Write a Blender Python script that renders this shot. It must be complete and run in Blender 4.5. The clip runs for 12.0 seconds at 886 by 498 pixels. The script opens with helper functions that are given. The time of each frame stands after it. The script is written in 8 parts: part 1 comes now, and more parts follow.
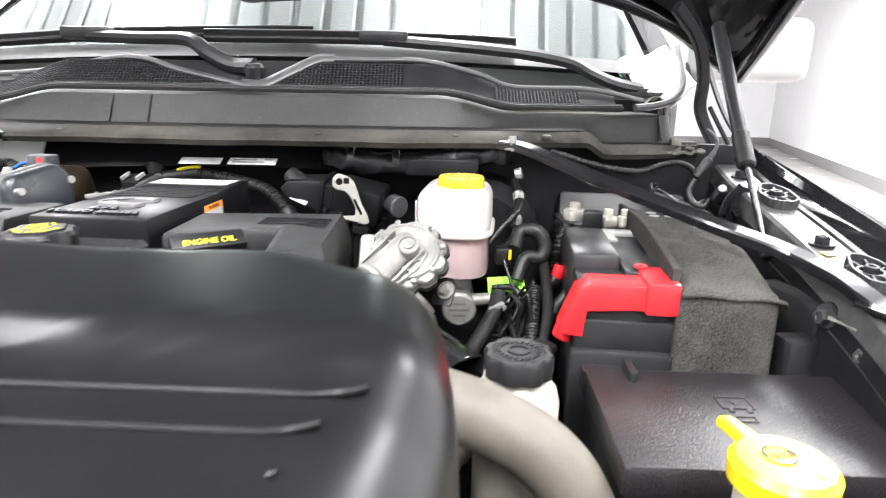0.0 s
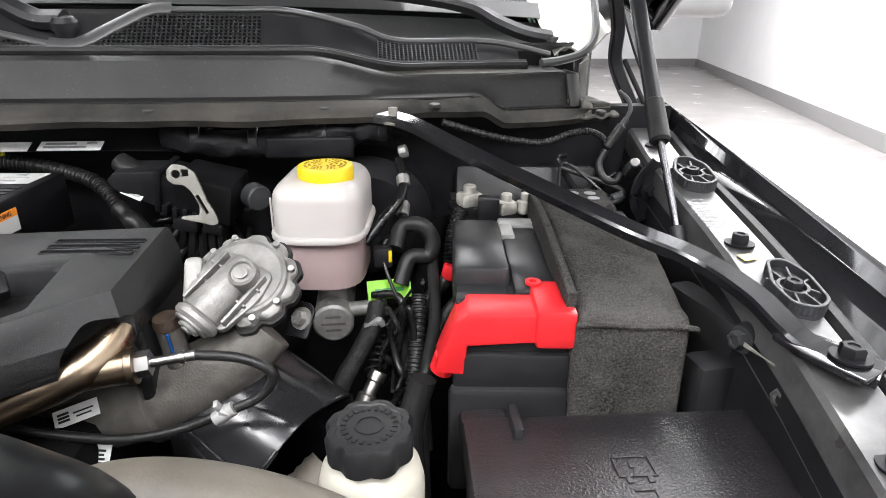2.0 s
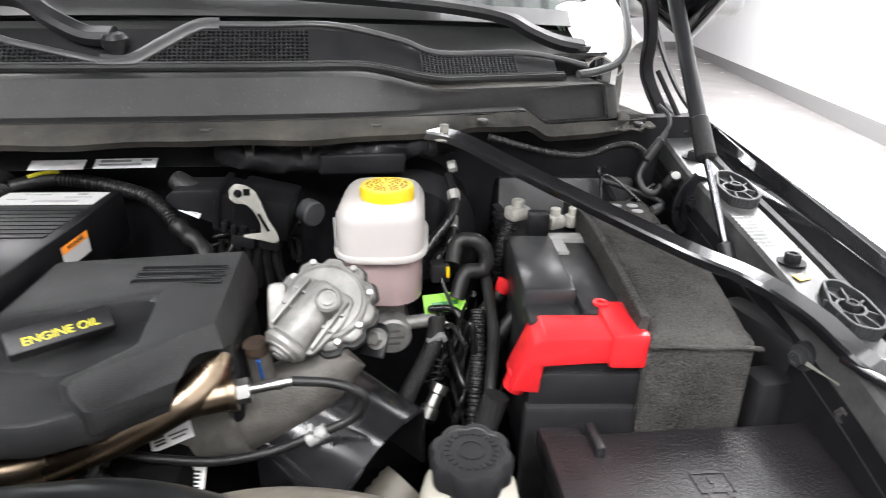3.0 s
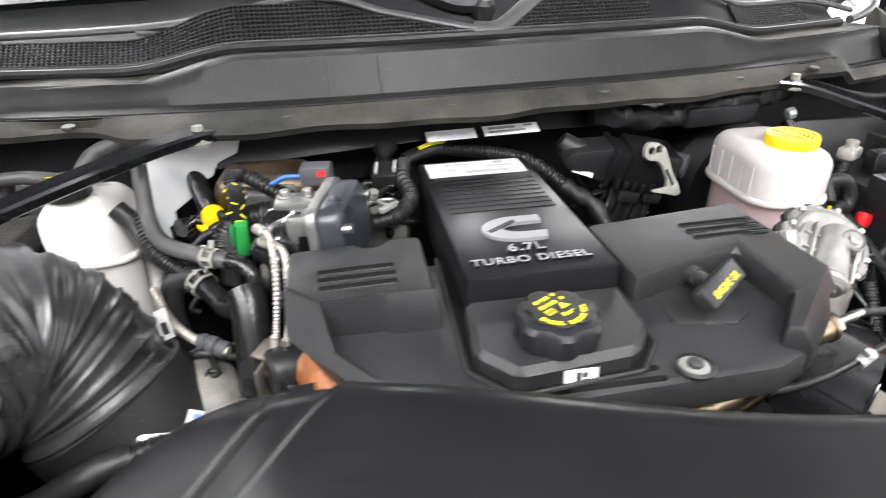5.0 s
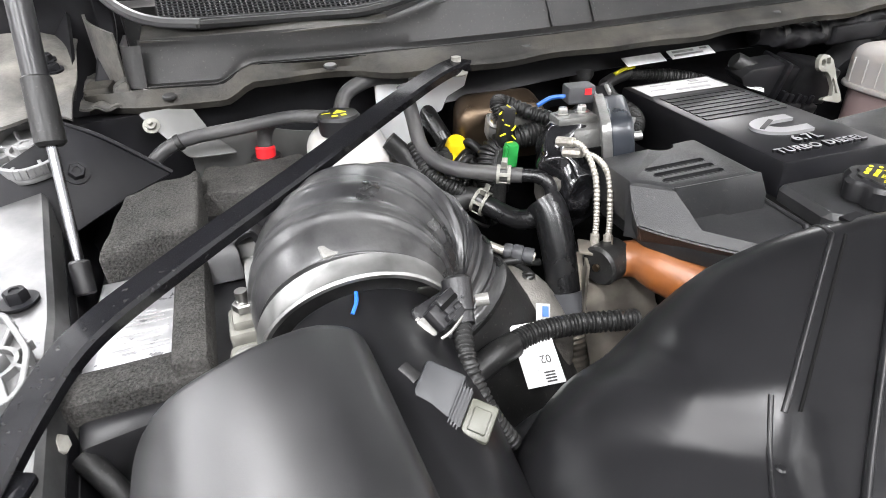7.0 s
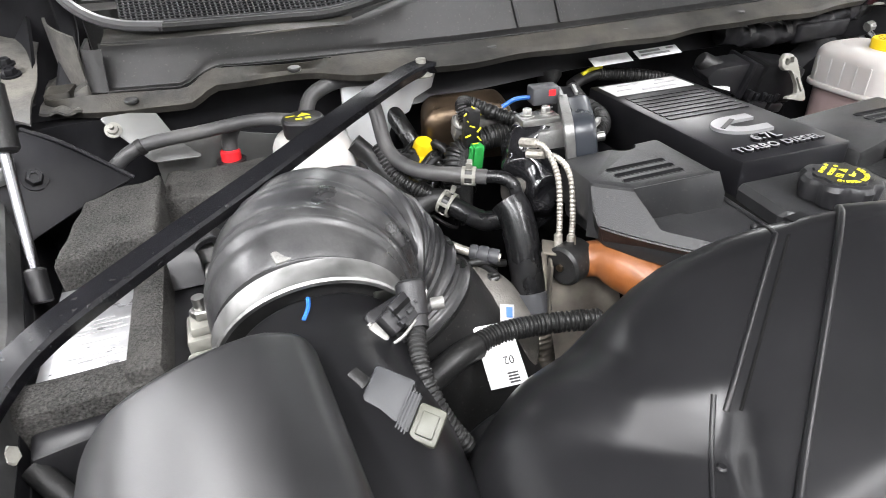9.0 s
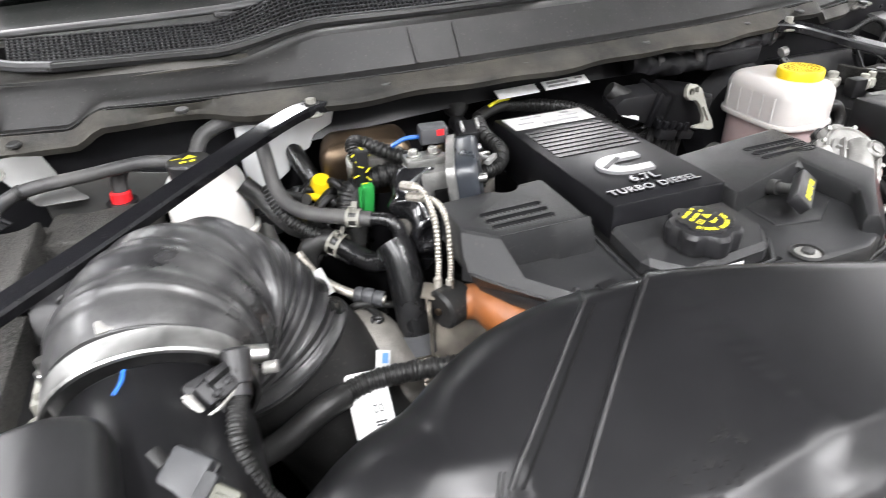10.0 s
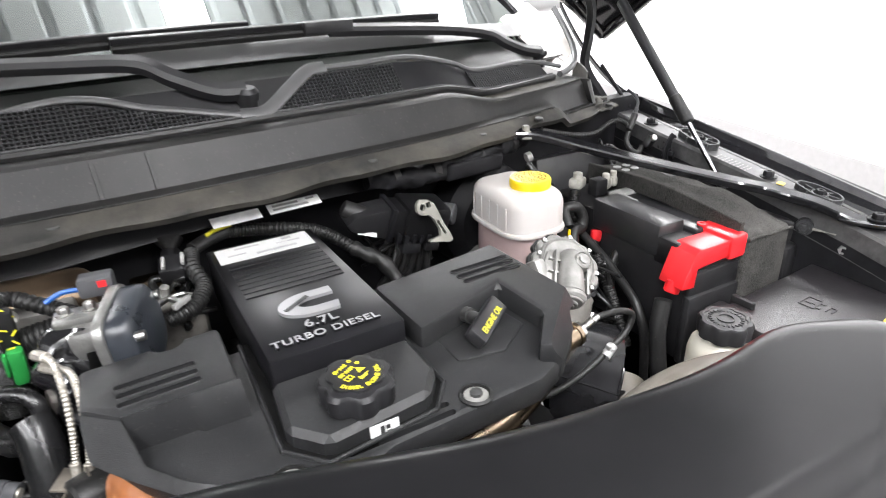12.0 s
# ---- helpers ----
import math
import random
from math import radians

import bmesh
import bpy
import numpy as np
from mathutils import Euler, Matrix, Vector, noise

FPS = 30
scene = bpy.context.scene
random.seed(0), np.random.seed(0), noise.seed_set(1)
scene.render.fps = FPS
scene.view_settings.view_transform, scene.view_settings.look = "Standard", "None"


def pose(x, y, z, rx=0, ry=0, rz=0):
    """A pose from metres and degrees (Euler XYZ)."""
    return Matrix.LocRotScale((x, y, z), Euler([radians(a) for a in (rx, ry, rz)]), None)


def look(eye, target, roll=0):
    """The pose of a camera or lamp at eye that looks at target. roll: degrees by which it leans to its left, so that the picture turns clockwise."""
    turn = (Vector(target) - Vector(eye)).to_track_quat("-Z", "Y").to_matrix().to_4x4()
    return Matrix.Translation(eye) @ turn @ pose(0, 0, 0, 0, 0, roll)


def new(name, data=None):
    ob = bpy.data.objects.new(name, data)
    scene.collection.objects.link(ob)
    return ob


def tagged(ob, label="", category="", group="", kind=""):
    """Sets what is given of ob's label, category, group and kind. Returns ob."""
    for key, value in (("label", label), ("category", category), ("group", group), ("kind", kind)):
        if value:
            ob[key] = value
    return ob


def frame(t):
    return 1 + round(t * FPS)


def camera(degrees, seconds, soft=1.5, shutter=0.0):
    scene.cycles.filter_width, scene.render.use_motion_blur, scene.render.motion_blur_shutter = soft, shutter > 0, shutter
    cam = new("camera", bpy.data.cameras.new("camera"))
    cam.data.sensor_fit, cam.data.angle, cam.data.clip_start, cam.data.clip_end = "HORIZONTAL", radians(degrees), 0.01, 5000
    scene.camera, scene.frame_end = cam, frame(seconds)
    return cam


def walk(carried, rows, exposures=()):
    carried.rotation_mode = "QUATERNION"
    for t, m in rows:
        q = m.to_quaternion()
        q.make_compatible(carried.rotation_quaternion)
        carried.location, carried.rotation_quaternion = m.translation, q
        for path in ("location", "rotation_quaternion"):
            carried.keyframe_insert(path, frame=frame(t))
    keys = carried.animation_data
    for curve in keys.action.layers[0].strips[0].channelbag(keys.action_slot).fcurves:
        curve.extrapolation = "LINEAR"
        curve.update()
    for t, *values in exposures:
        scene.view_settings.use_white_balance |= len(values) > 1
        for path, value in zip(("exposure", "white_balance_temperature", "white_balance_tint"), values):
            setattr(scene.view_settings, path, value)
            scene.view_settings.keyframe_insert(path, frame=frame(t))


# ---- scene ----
cam = camera(73.8, 12.0, soft=0.9, shutter=0.4)
PATH = [
    (0, (0.275, -0.893, 1.348), (0.294, 1.039, 0.834), 1.0),
    (0.5, (0.318, -0.842, 1.383), (0.395, 1.088, 0.865), 0.9),
    (1, (0.336, -0.789, 1.389), (0.482, 1.137, 0.871), 0.7),
    (1.5, (0.346, -0.757, 1.392), (0.538, 1.126, 0.744), 0.6),
    (2, (0.361, -0.747, 1.394), (0.578, 1.099, 0.654), 0.4),
    (2.5, (0.361, -0.734, 1.404), (0.606, 1.094, 0.631), 0.6),
    (2.7, (0.339, -0.742, 1.418), (0.586, 1.084, 0.64), 0.6),
    (4.3, (-0.107, -0.724, 1.469), (0.297, 1.022, 0.581), -0.2),
    (4.5, (-0.168, -0.695, 1.462), (0.244, 1.045, 0.566), -0.6),
    (5, (-0.285, -0.668, 1.465), (0.149, 1.038, 0.517), -1.2),
    (5.5, (-0.446, -0.639, 1.452), (0.033, 1.034, 0.466), -1.9),
    (6, (-0.565, -0.638, 1.457), (-0.015, 0.998, 0.446), -2.6),
    (6.5, (-0.622, -0.632, 1.448), (-0.035, 0.983, 0.424), -3.0),
    (7, (-0.651, -0.636, 1.446), (-0.05, 0.969, 0.414), -3.0),
    (7.2, (-0.658, -0.64, 1.446), (-0.042, 0.96, 0.416), -2.6),
    (9, (-0.629, -0.644, 1.449), (0.009, 0.941, 0.41), -3.0),
    (9.5, (-0.589, -0.655, 1.464), (0.063, 0.924, 0.425), -3.1),
    (10, (-0.516, -0.67, 1.482), (0.154, 0.902, 0.443), -3.1),
    (10.5, (-0.407, -0.675, 1.492), (0.318, 0.872, 0.452), -3.1),
    (11, (-0.287, -0.686, 1.5), (0.555, 0.815, 0.481), -2.8),
    (11.5, (-0.216, -0.698, 1.503), (0.738, 0.778, 0.548), -2.6),
    (12, (-0.277, -0.715, 1.518), (0.743, 0.783, 0.672), -2.3),
]
EXPOSURE = [(0, 0.2), (0.5, 0.0), (1, -0.28), (2, -0.64), (2.7, -0.6), (4.3, -0.18), (5, -0.15), (6, -0.26), (7.2, -0.2), (9.5, -0.2), (10.5, -0.12), (11, 0.16), (11.5, 0.0), (12, -0.31)]
walk(cam, [(t, look(eye, target, roll)) for t, eye, target, roll in PATH], EXPOSURE)

# ---------------------------------------------------------------- light
world = bpy.data.worlds.new("showroom_world")
scene.world = world
world.use_nodes = True
world.node_tree.nodes["Background"].inputs[0].default_value = (0.9, 0.95, 1.0, 1)
world.node_tree.nodes["Background"].inputs[1].default_value = 0.05


def strip_lamp(name, x, y, z, sx, sy, power):
    d = bpy.data.lights.new(name, "AREA")
    d.shape, d.size, d.size_y, d.energy, d.color = "RECTANGLE", sx, sy, power, (1.0, 0.99, 1.0)
    ob = new(name, d)
    ob.matrix_world = pose(x, y, z)
    return ob


CEIL = 4.6
for lx in (-5.0, -2.2, 0.6, 3.4):
    for ly, ln in ((-2.6, 4.0), (4.2, 6.8)):
        if lx < 3 or ly > 0:
            down, rise = 430, 560
            if (lx, ly) == (0.6, -2.6):
                ly, ln, down, rise = -3.55, 3.0, 360, 240
            if (lx, ly) == (-2.2, -2.6):
                down, rise = 360, 480
            strip_lamp("ceiling_tube_lamp", lx, ly, CEIL - 0.5, 0.3, ln, down)
            up = strip_lamp("ceiling_tube_uplight", lx, ly, CEIL - 0.46, 0.3, ln, rise)
            up.matrix_world = pose(lx, ly, CEIL - 0.46, 180, 0, 0)
# a crosswise strip, added ahead of the bonnet to brighten the duct's bend
strip_lamp("ceiling_tube_lamp", -0.8, -1.30, CEIL - 0.5, 4.2, 0.25, 190)

# strips added along the east wall to wash it white
for lx, ly, pw in ((2.7, -0.4, 80), (3.7, 3.0, 260), (5.4, 8.0, 420)):
    w = strip_lamp("added_wall_wash", lx, ly, CEIL - 0.5, 0.5, 4.5, pw)
    w.matrix_world = pose(lx, ly, CEIL - 0.5, 0, 35, -19)


# ---------------------------------------------------------------- materials
def mat(name, color, rough=0.5, metal=0.0, vary=0.15, scale=25.0, bump=0.0, bump_scale=400.0, coat=0.0, dust=0.0,
        dust_color=(0.35, 0.33, 0.3), trans=0.0, ior=1.45, sss=0.0, rough_vary=0.12, spec=0.5, stretch=(1, 1, 1), emit=0.0, specks=0.0):
    m = bpy.data.materials.new(name)
    m.use_nodes = True
    nt = m.node_tree
    b = nt.nodes["Principled BSDF"]
    b.inputs["Metallic"].default_value = metal
    b.inputs["IOR"].default_value = ior
    b.inputs["Transmission Weight"].default_value = trans
    b.inputs["Coat Weight"].default_value = coat
    b.inputs["Coat Roughness"].default_value = 0.05
    b.inputs["Specular IOR Level"].default_value = spec
    if sss:
        b.inputs["Subsurface Weight"].default_value = sss
        b.inputs["Subsurface Radius"].default_value = (0.02, 0.017, 0.015)
        b.inputs["Subsurface Scale"].default_value = 0.6
    if emit:
        b.inputs["Emission Color"].default_value = (*color, 1)
        b.inputs["Emission Strength"].default_value = emit
    tc = nt.nodes.new("ShaderNodeTexCoord")
    mp = nt.nodes.new("ShaderNodeMapping")
    mp.inputs["Scale"].default_value = stretch
    nt.links.new(tc.outputs["Object"], mp.inputs["Vector"])
    n1 = nt.nodes.new("ShaderNodeTexNoise")
    n1.inputs["Scale"].default_value = scale
    n1.inputs["Detail"].default_value = 5
    nt.links.new(mp.outputs["Vector"], n1.inputs["Vector"])
    ramp = nt.nodes.new("ShaderNodeMapRange")
    ramp.inputs["From Min"].default_value, ramp.inputs["From Max"].default_value = 0.3, 0.7
    ramp.inputs["To Min"].default_value, ramp.inputs["To Max"].default_value = 1 - vary, 1 + vary
    nt.links.new(n1.outputs["Fac"], ramp.inputs["Value"])
    hsv = nt.nodes.new("ShaderNodeHueSaturation")
    hsv.inputs["Color"].default_value = (*color, 1)
    nt.links.new(ramp.outputs["Result"], hsv.inputs["Value"])
    out = hsv.outputs["Color"]
    if dust:
        n2 = nt.nodes.new("ShaderNodeTexNoise")
        n2.inputs["Scale"].default_value = 9.0
        n2.inputs["Detail"].default_value = 9
        n2.inputs["Roughness"].default_value = 0.7
        nt.links.new(tc.outputs["Object"], n2.inputs["Vector"])
        r2 = nt.nodes.new("ShaderNodeMapRange")
        r2.inputs["From Min"].default_value, r2.inputs["From Max"].default_value = 0.42, 0.75
        r2.inputs["To Max"].default_value = dust
        nt.links.new(n2.outputs["Fac"], r2.inputs["Value"])
        mx = nt.nodes.new("ShaderNodeMix")
        mx.data_type = "RGBA"
        nt.links.new(r2.outputs["Result"], mx.inputs["Factor"])
        nt.links.new(out, mx.inputs[6])
        mx.inputs[7].default_value = (*dust_color, 1)
        out = mx.outputs[2]
    if specks:
        n4 = nt.nodes.new("ShaderNodeTexNoise")
        n4.inputs["Scale"].default_value = 310.0
        n4.inputs["Detail"].default_value = 2
        nt.links.new(tc.outputs["Object"], n4.inputs["Vector"])
        r4 = nt.nodes.new("ShaderNodeMapRange")
        r4.inputs["From Min"].default_value, r4.inputs["From Max"].default_value = 0.64, 0.76
        r4.inputs["To Max"].default_value = specks
        nt.links.new(n4.outputs["Fac"], r4.inputs["Value"])
        m4 = nt.nodes.new("ShaderNodeMix")
        m4.data_type = "RGBA"
        nt.links.new(r4.outputs["Result"], m4.inputs["Factor"])
        nt.links.new(out, m4.inputs[6])
        m4.inputs[7].default_value = (0.16, 0.152, 0.14, 1)
        out = m4.outputs[2]
    nt.links.new(out, b.inputs["Base Color"])
    rr = nt.nodes.new("ShaderNodeMapRange")
    rr.inputs["From Min"].default_value, rr.inputs["From Max"].default_value = 0.3, 0.7
    rr.inputs["To Min"].default_value, rr.inputs["To Max"].default_value = max(0.02, rough * (1 - rough_vary)), min(1, rough * (1 + rough_vary))
    nt.links.new(n1.outputs["Fac"], rr.inputs["Value"])
    worn = rr.outputs["Result"]
    if specks:
        n5 = nt.nodes.new("ShaderNodeTexNoise")
        n5.inputs["Scale"].default_value = 14.0
        n5.inputs["Detail"].default_value = 8
        n5.inputs["Roughness"].default_value = 0.65
        nt.links.new(tc.outputs["Object"], n5.inputs["Vector"])
        r5 = nt.nodes.new("ShaderNodeMapRange")
        r5.inputs["From Min"].default_value, r5.inputs["From Max"].default_value = 0.45, 0.72
        r5.inputs["To Max"].default_value = 0.03
        nt.links.new(n5.outputs["Fac"], r5.inputs["Value"])
        ad = nt.nodes.new("ShaderNodeMath")
        nt.links.new(worn, ad.inputs[0])
        nt.links.new(r5.outputs["Result"], ad.inputs[1])
        worn = ad.outputs[0]
    nt.links.new(worn, b.inputs["Roughness"])
    if bump:
        n3 = nt.nodes.new("ShaderNodeTexNoise")
        n3.inputs["Scale"].default_value = bump_scale
        n3.inputs["Detail"].default_value = 3
        nt.links.new(mp.outputs["Vector"], n3.inputs["Vector"])
        bp = nt.nodes.new("ShaderNodeBump")
        bp.inputs["Strength"].default_value = bump
        bp.inputs["Distance"].default_value = 0.002
        nt.links.new(n3.outputs["Fac"], bp.inputs["Height"])
        nt.links.new(bp.outputs["Normal"], b.inputs["Normal"])
    return m


M_PLASTIC = mat("black_grained_plastic", (0.009, 0.009, 0.010), 0.40, bump=0.10, bump_scale=900, dust=0.02, spec=0.32)
M_COVER = mat("engine_cover_plastic", (0.0128, 0.0131, 0.0138), 0.38, bump=0.2, bump_scale=1400, specks=0.12, dust=0.015, spec=0.32)
M_PANEL = mat("satin_black_panel", (0.006, 0.006, 0.007), 0.34, dust=0.0, spec=0.30, rough_vary=0.02)
M_DUCT = mat("moulded_duct_plastic", (0.006, 0.006, 0.0065), 0.29, bump=0.0, bump_scale=900, dust=0.0, rough_vary=0.03, spec=0.26)
M_LIDTOP = mat("satin_filter_lid_plastic", (0.010, 0.010, 0.0105), 0.36, bump=0.03, bump_scale=1200, rough_vary=0.04, spec=0.6)
M_COWL = mat("weathered_cowl_plastic", (0.0095, 0.0095, 0.0095), 0.44, bump=0.08, bump_scale=900, specks=0.2, dust=0.22, spec=0.27, rough_vary=0.06, dust_color=(0.055, 0.052, 0.048))
M_LEDGE = mat("dusty_cowl_ledge", (0.018, 0.0175, 0.016), 0.6, vary=0.5, scale=40, bump=0.2, bump_scale=500, dust=0.8, dust_color=(0.075, 0.068, 0.056), spec=0.25)
M_DUSTY = mat("dusty_grey_sheet", (0.045, 0.044, 0.042), 0.6, vary=0.4, scale=22, bump=0.25, bump_scale=300, dust=0.9, dust_color=(0.17, 0.16, 0.14), spec=0.25)
M_SHIELDBLACK = mat("gloss_black_pressed_steel", (0.010, 0.010, 0.011), 0.16, vary=0.3, scale=30, spec=0.45, rough_vary=0.35, dust=0.06, dust_color=(0.06, 0.06, 0.06))
M_COWLTRIM = mat("smooth_grey_cowl_trim", (0.05, 0.05, 0.051), 0.38, vary=0.12, spec=0.45, dust=0.15, dust_color=(0.11, 0.11, 0.105))
M_ZINC = mat("pale_zinc_casting", (0.40, 0.39, 0.35), 0.5, metal=0.35, vary=0.25, scale=90, bump=0.2, bump_scale=300)
M_PALE = mat("pale_body_paint", (0.42, 0.40, 0.37), 0.25, vary=0.08, coat=0.2)
M_GRILLE = mat("cowl_grille_plastic", (0.014, 0.014, 0.015), 0.42, bump=0.1, spec=0.4)
# near-black that puts the shade of gaps, slots and the deep bay into colour
M_SHADE = mat("cavity_shade_black", (0.004, 0.004, 0.004), 0.8, spec=0.05)
M_PAINT = mat("gloss_black_paint", (0.008, 0.008, 0.009), 0.10, coat=0.5, vary=0.1, dust=0.008, spec=0.4)
M_PAINTD = mat("dusty_grey_rail_paint", (0.03, 0.03, 0.031), 0.36, metal=0.2, vary=0.4, scale=14, dust=0.75, dust_color=(0.14, 0.14, 0.136), spec=0.35, rough_vary=0.3)
M_CHASSIS = mat("black_chassis_paint", (0.008, 0.008, 0.009), 0.45, vary=0.3, dust=0.10, dust_color=(0.035, 0.033, 0.031), spec=0.10)
M_SMUDGE = mat("greasy_smudge", (0.003, 0.003, 0.003), 0.6, spec=0.2)
M_RUBBER = mat("black_rubber", (0.011, 0.011, 0.011), 0.42, vary=0.25, bump=0.1, bump_scale=300, spec=0.3, specks=0.2)
M_BOOT = mat("grey_bloomed_rubber", (0.016, 0.016, 0.017), 0.33, vary=0.5, scale=14, dust=0.6, dust_color=(0.10, 0.10, 0.097), rough_vary=0.3, bump=0.25, bump_scale=70)
M_WIRE = mat("glossy_black_wire", (0.008, 0.008, 0.008), 0.28, vary=0.2, spec=0.4)
M_TANKPANEL = mat("white_tank_flange", (0.52, 0.53, 0.53), 0.35, vary=0.05, sss=0.2)
M_WHITETANK = mat("white_translucent_tank", (0.52, 0.51, 0.49), 0.3, sss=0.4, vary=0.05)
M_FOIL = mat("silver_foil_label", (0.42, 0.42, 0.43), 0.33, metal=0.65, vary=0.25, scale=45, bump=0.25, bump_scale=90, rough_vary=0.3)
M_GLOSSHOSE = mat("gloss_black_hose", (0.007, 0.007, 0.0075), 0.27, vary=0.2, spec=0.4, rough_vary=0.25)
M_HOSE = mat("grey_rubber_hose", (0.032, 0.032, 0.033), 0.45, vary=0.2, dust=0.12, spec=0.3)
M_TAUPE = mat("taupe_rubber_hose", (0.085, 0.076, 0.062), 0.55, vary=0.15, dust=0.15, bump=0.1)
M_FELT = mat("black_felt", (0.026, 0.0252, 0.024), 0.95, vary=0.8, scale=520, bump=1.0, bump_scale=460, dust=0.45, dust_color=(0.105, 0.101, 0.095), spec=0.1)
M_RED = mat("red_plastic", (0.5, 0.014, 0.018), 0.33, vary=0.05, bump=0.05)
M_YELLOW = mat("yellow_plastic", (0.62, 0.43, 0.008), 0.35, vary=0.05)
M_YELLOWINK = mat("yellow_ink", (0.55, 0.5, 0.02), 0.5, vary=0.05)
M_GREEN = mat("green_plastic", (0.014, 0.17, 0.034), 0.4)
M_LIME = mat("lime_tag", (0.21, 0.52, 0.015), 0.5, vary=0.05)
M_RUSTCAP = mat("rusty_brown_cap", (0.035, 0.022, 0.014), 0.6, vary=0.5, scale=90, bump=0.3, bump_scale=300)
M_BLUE = mat("blue_marker", (0.008, 0.075, 0.3), 0.5)
M_MILK = mat("milky_tank_plastic", (0.42, 0.40, 0.385), 0.32, sss=0.4, vary=0.04, dust=0.06, dust_color=(0.5, 0.45, 0.4))
M_FLUID = mat("fluid_tinted_tank_plastic", (0.31, 0.235, 0.232), 0.32, sss=0.35, vary=0.05)
M_BOTTLE = mat("ivory_bottle_plastic", (0.37, 0.355, 0.305), 0.38, sss=0.3, vary=0.04)
M_WHITE = mat("white_label", (0.48, 0.48, 0.475), 0.55, vary=0.03)
M_DUSTPL = mat("dusty_grey_plastic", (0.11, 0.11, 0.11), 0.5, vary=0.3, scale=40, dust=0.5, dust_color=(0.2, 0.2, 0.195), bump=0.1, spec=0.3)
M_BRAIDBLACK = mat("black_braided_sleeve", (0.012, 0.012, 0.012), 0.5, vary=0.6, scale=500, bump=0.8, bump_scale=600, spec=0.3)
M_PAPER = mat("bright_label_paper", (0.9, 0.9, 0.89), 0.55, vary=0.08, scale=120)
M_STRUT = mat("satin_black_strut", (0.012, 0.012, 0.013), 0.33, vary=0.1, spec=0.35)
M_BRACE = mat("gloss_black_brace_paint", (0.008, 0.008, 0.009), 0.12, vary=0.1, coat=0.3, spec=0.4, rough_vary=0.15)
M_BRACEW = mat("spotted_black_brace_paint", (0.006, 0.006, 0.007), 0.10, vary=0.1, spec=0.35, rough_vary=0.25, specks=0.10)
M_LID = mat("grained_fuse_lid", (0.010, 0.009, 0.010), 0.36, vary=0.1, spec=0.75, rough_vary=0.15, bump=0.45, bump_scale=520)
M_INK = mat("black_ink", (0.02, 0.02, 0.02), 0.5)
M_GREYINK = mat("grey_ink", (0.3, 0.3, 0.3), 0.5)
M_OLIVE = mat("olive_cap_print", (0.22, 0.15, 0.008), 0.5)
M_BRKT = mat("grey_painted_bracket", (0.096, 0.096, 0.093), 0.45, vary=0.15)
M_ORANGEINK = mat("orange_ink", (0.8, 0.25, 0.02), 0.5)
M_CASTB = mat("clean_cast_aluminium", (0.2, 0.2, 0.193), 0.36, metal=0.7, vary=0.2, scale=60, bump=0.3, bump_scale=350)
M_CAST = mat("cast_aluminium", (0.19, 0.187, 0.178), 0.42, metal=0.35, vary=0.3, scale=60, bump=0.2, bump_scale=420, dust=0.12)
M_IRON = mat("grey_cast_iron", (0.10, 0.094, 0.085), 0.58, metal=0.3, vary=0.25, scale=70, bump=0.3, bump_scale=520)
M_STEEL = mat("zinc_steel", (0.44, 0.435, 0.42), 0.34, metal=1.0, vary=0.2)
M_BRONZE = mat("heat_tinted_stainless", (0.20, 0.155, 0.11), 0.28, metal=1.0, vary=0.45, scale=18)
M_BRAID = mat("braided_steel", (0.33, 0.31, 0.275), 0.4, metal=0.6, vary=0.3, scale=300)
M_TINTED = mat("brown_tinted_stainless", (0.095, 0.068, 0.045), 0.42, metal=0.8, vary=0.5, scale=24, rough_vary=0.3)
M_SHIELD = mat("stainless_shield", (0.21, 0.19, 0.162), 0.40, metal=0.75, vary=0.4, scale=28, rough_vary=0.3)
M_SCUFF = mat("scuffed_black_plastic", (0.015, 0.015, 0.016), 0.34, vary=0.15, scale=60, dust=0.06, dust_color=(0.07, 0.07, 0.072), rough_vary=0.15)
M_SILVER = mat("silver_painted_letters", (0.27, 0.27, 0.277), 0.38, metal=0.5, vary=0.05)
M_SENSOR = mat("dark_grey_sensor_plastic", (0.028, 0.029, 0.031), 0.45, spec=0.3)
M_DISC = mat("faded_print", (0.15, 0.15, 0.15), 0.6)
M_ROD = mat("oily_piston_rod", (0.17, 0.17, 0.18), 0.25, metal=1.0, vary=0.1)
M_ALU = mat("brushed_aluminium", (0.52, 0.52, 0.53), 0.30, metal=1.0, vary=0.08, stretch=(1, 30, 1))
M_CLAMP = mat("dull_clamp_steel", (0.24, 0.24, 0.235), 0.48, metal=1.0, vary=0.35, scale=45, rough_vary=0.25)
M_ORANGE = mat("orange_silicone", (0.165, 0.052, 0.011), 0.40, vary=0.2, dust=0.1)
M_SMOKE = mat("smoked_plastic_cover", (0.020, 0.023, 0.028), 0.3, vary=0.2)
M_STOP = mat("dark_grey_stop_plastic", (0.022, 0.0225, 0.024), 0.5, vary=0.3, dust=0.25, dust_color=(0.06, 0.06, 0.06), spec=0.3)
M_GREYPL = mat("grey_plastic", (0.042, 0.043, 0.046), 0.45, spec=0.3)
M_LTGREY = mat("light_grey_plastic", (0.22, 0.22, 0.215), 0.45)
M_BEIGE = mat("beige_plastic", (0.16, 0.157, 0.138), 0.5)
M_PLUG = mat("grey_green_plug_plastic", (0.060, 0.061, 0.048), 0.5, vary=0.1)
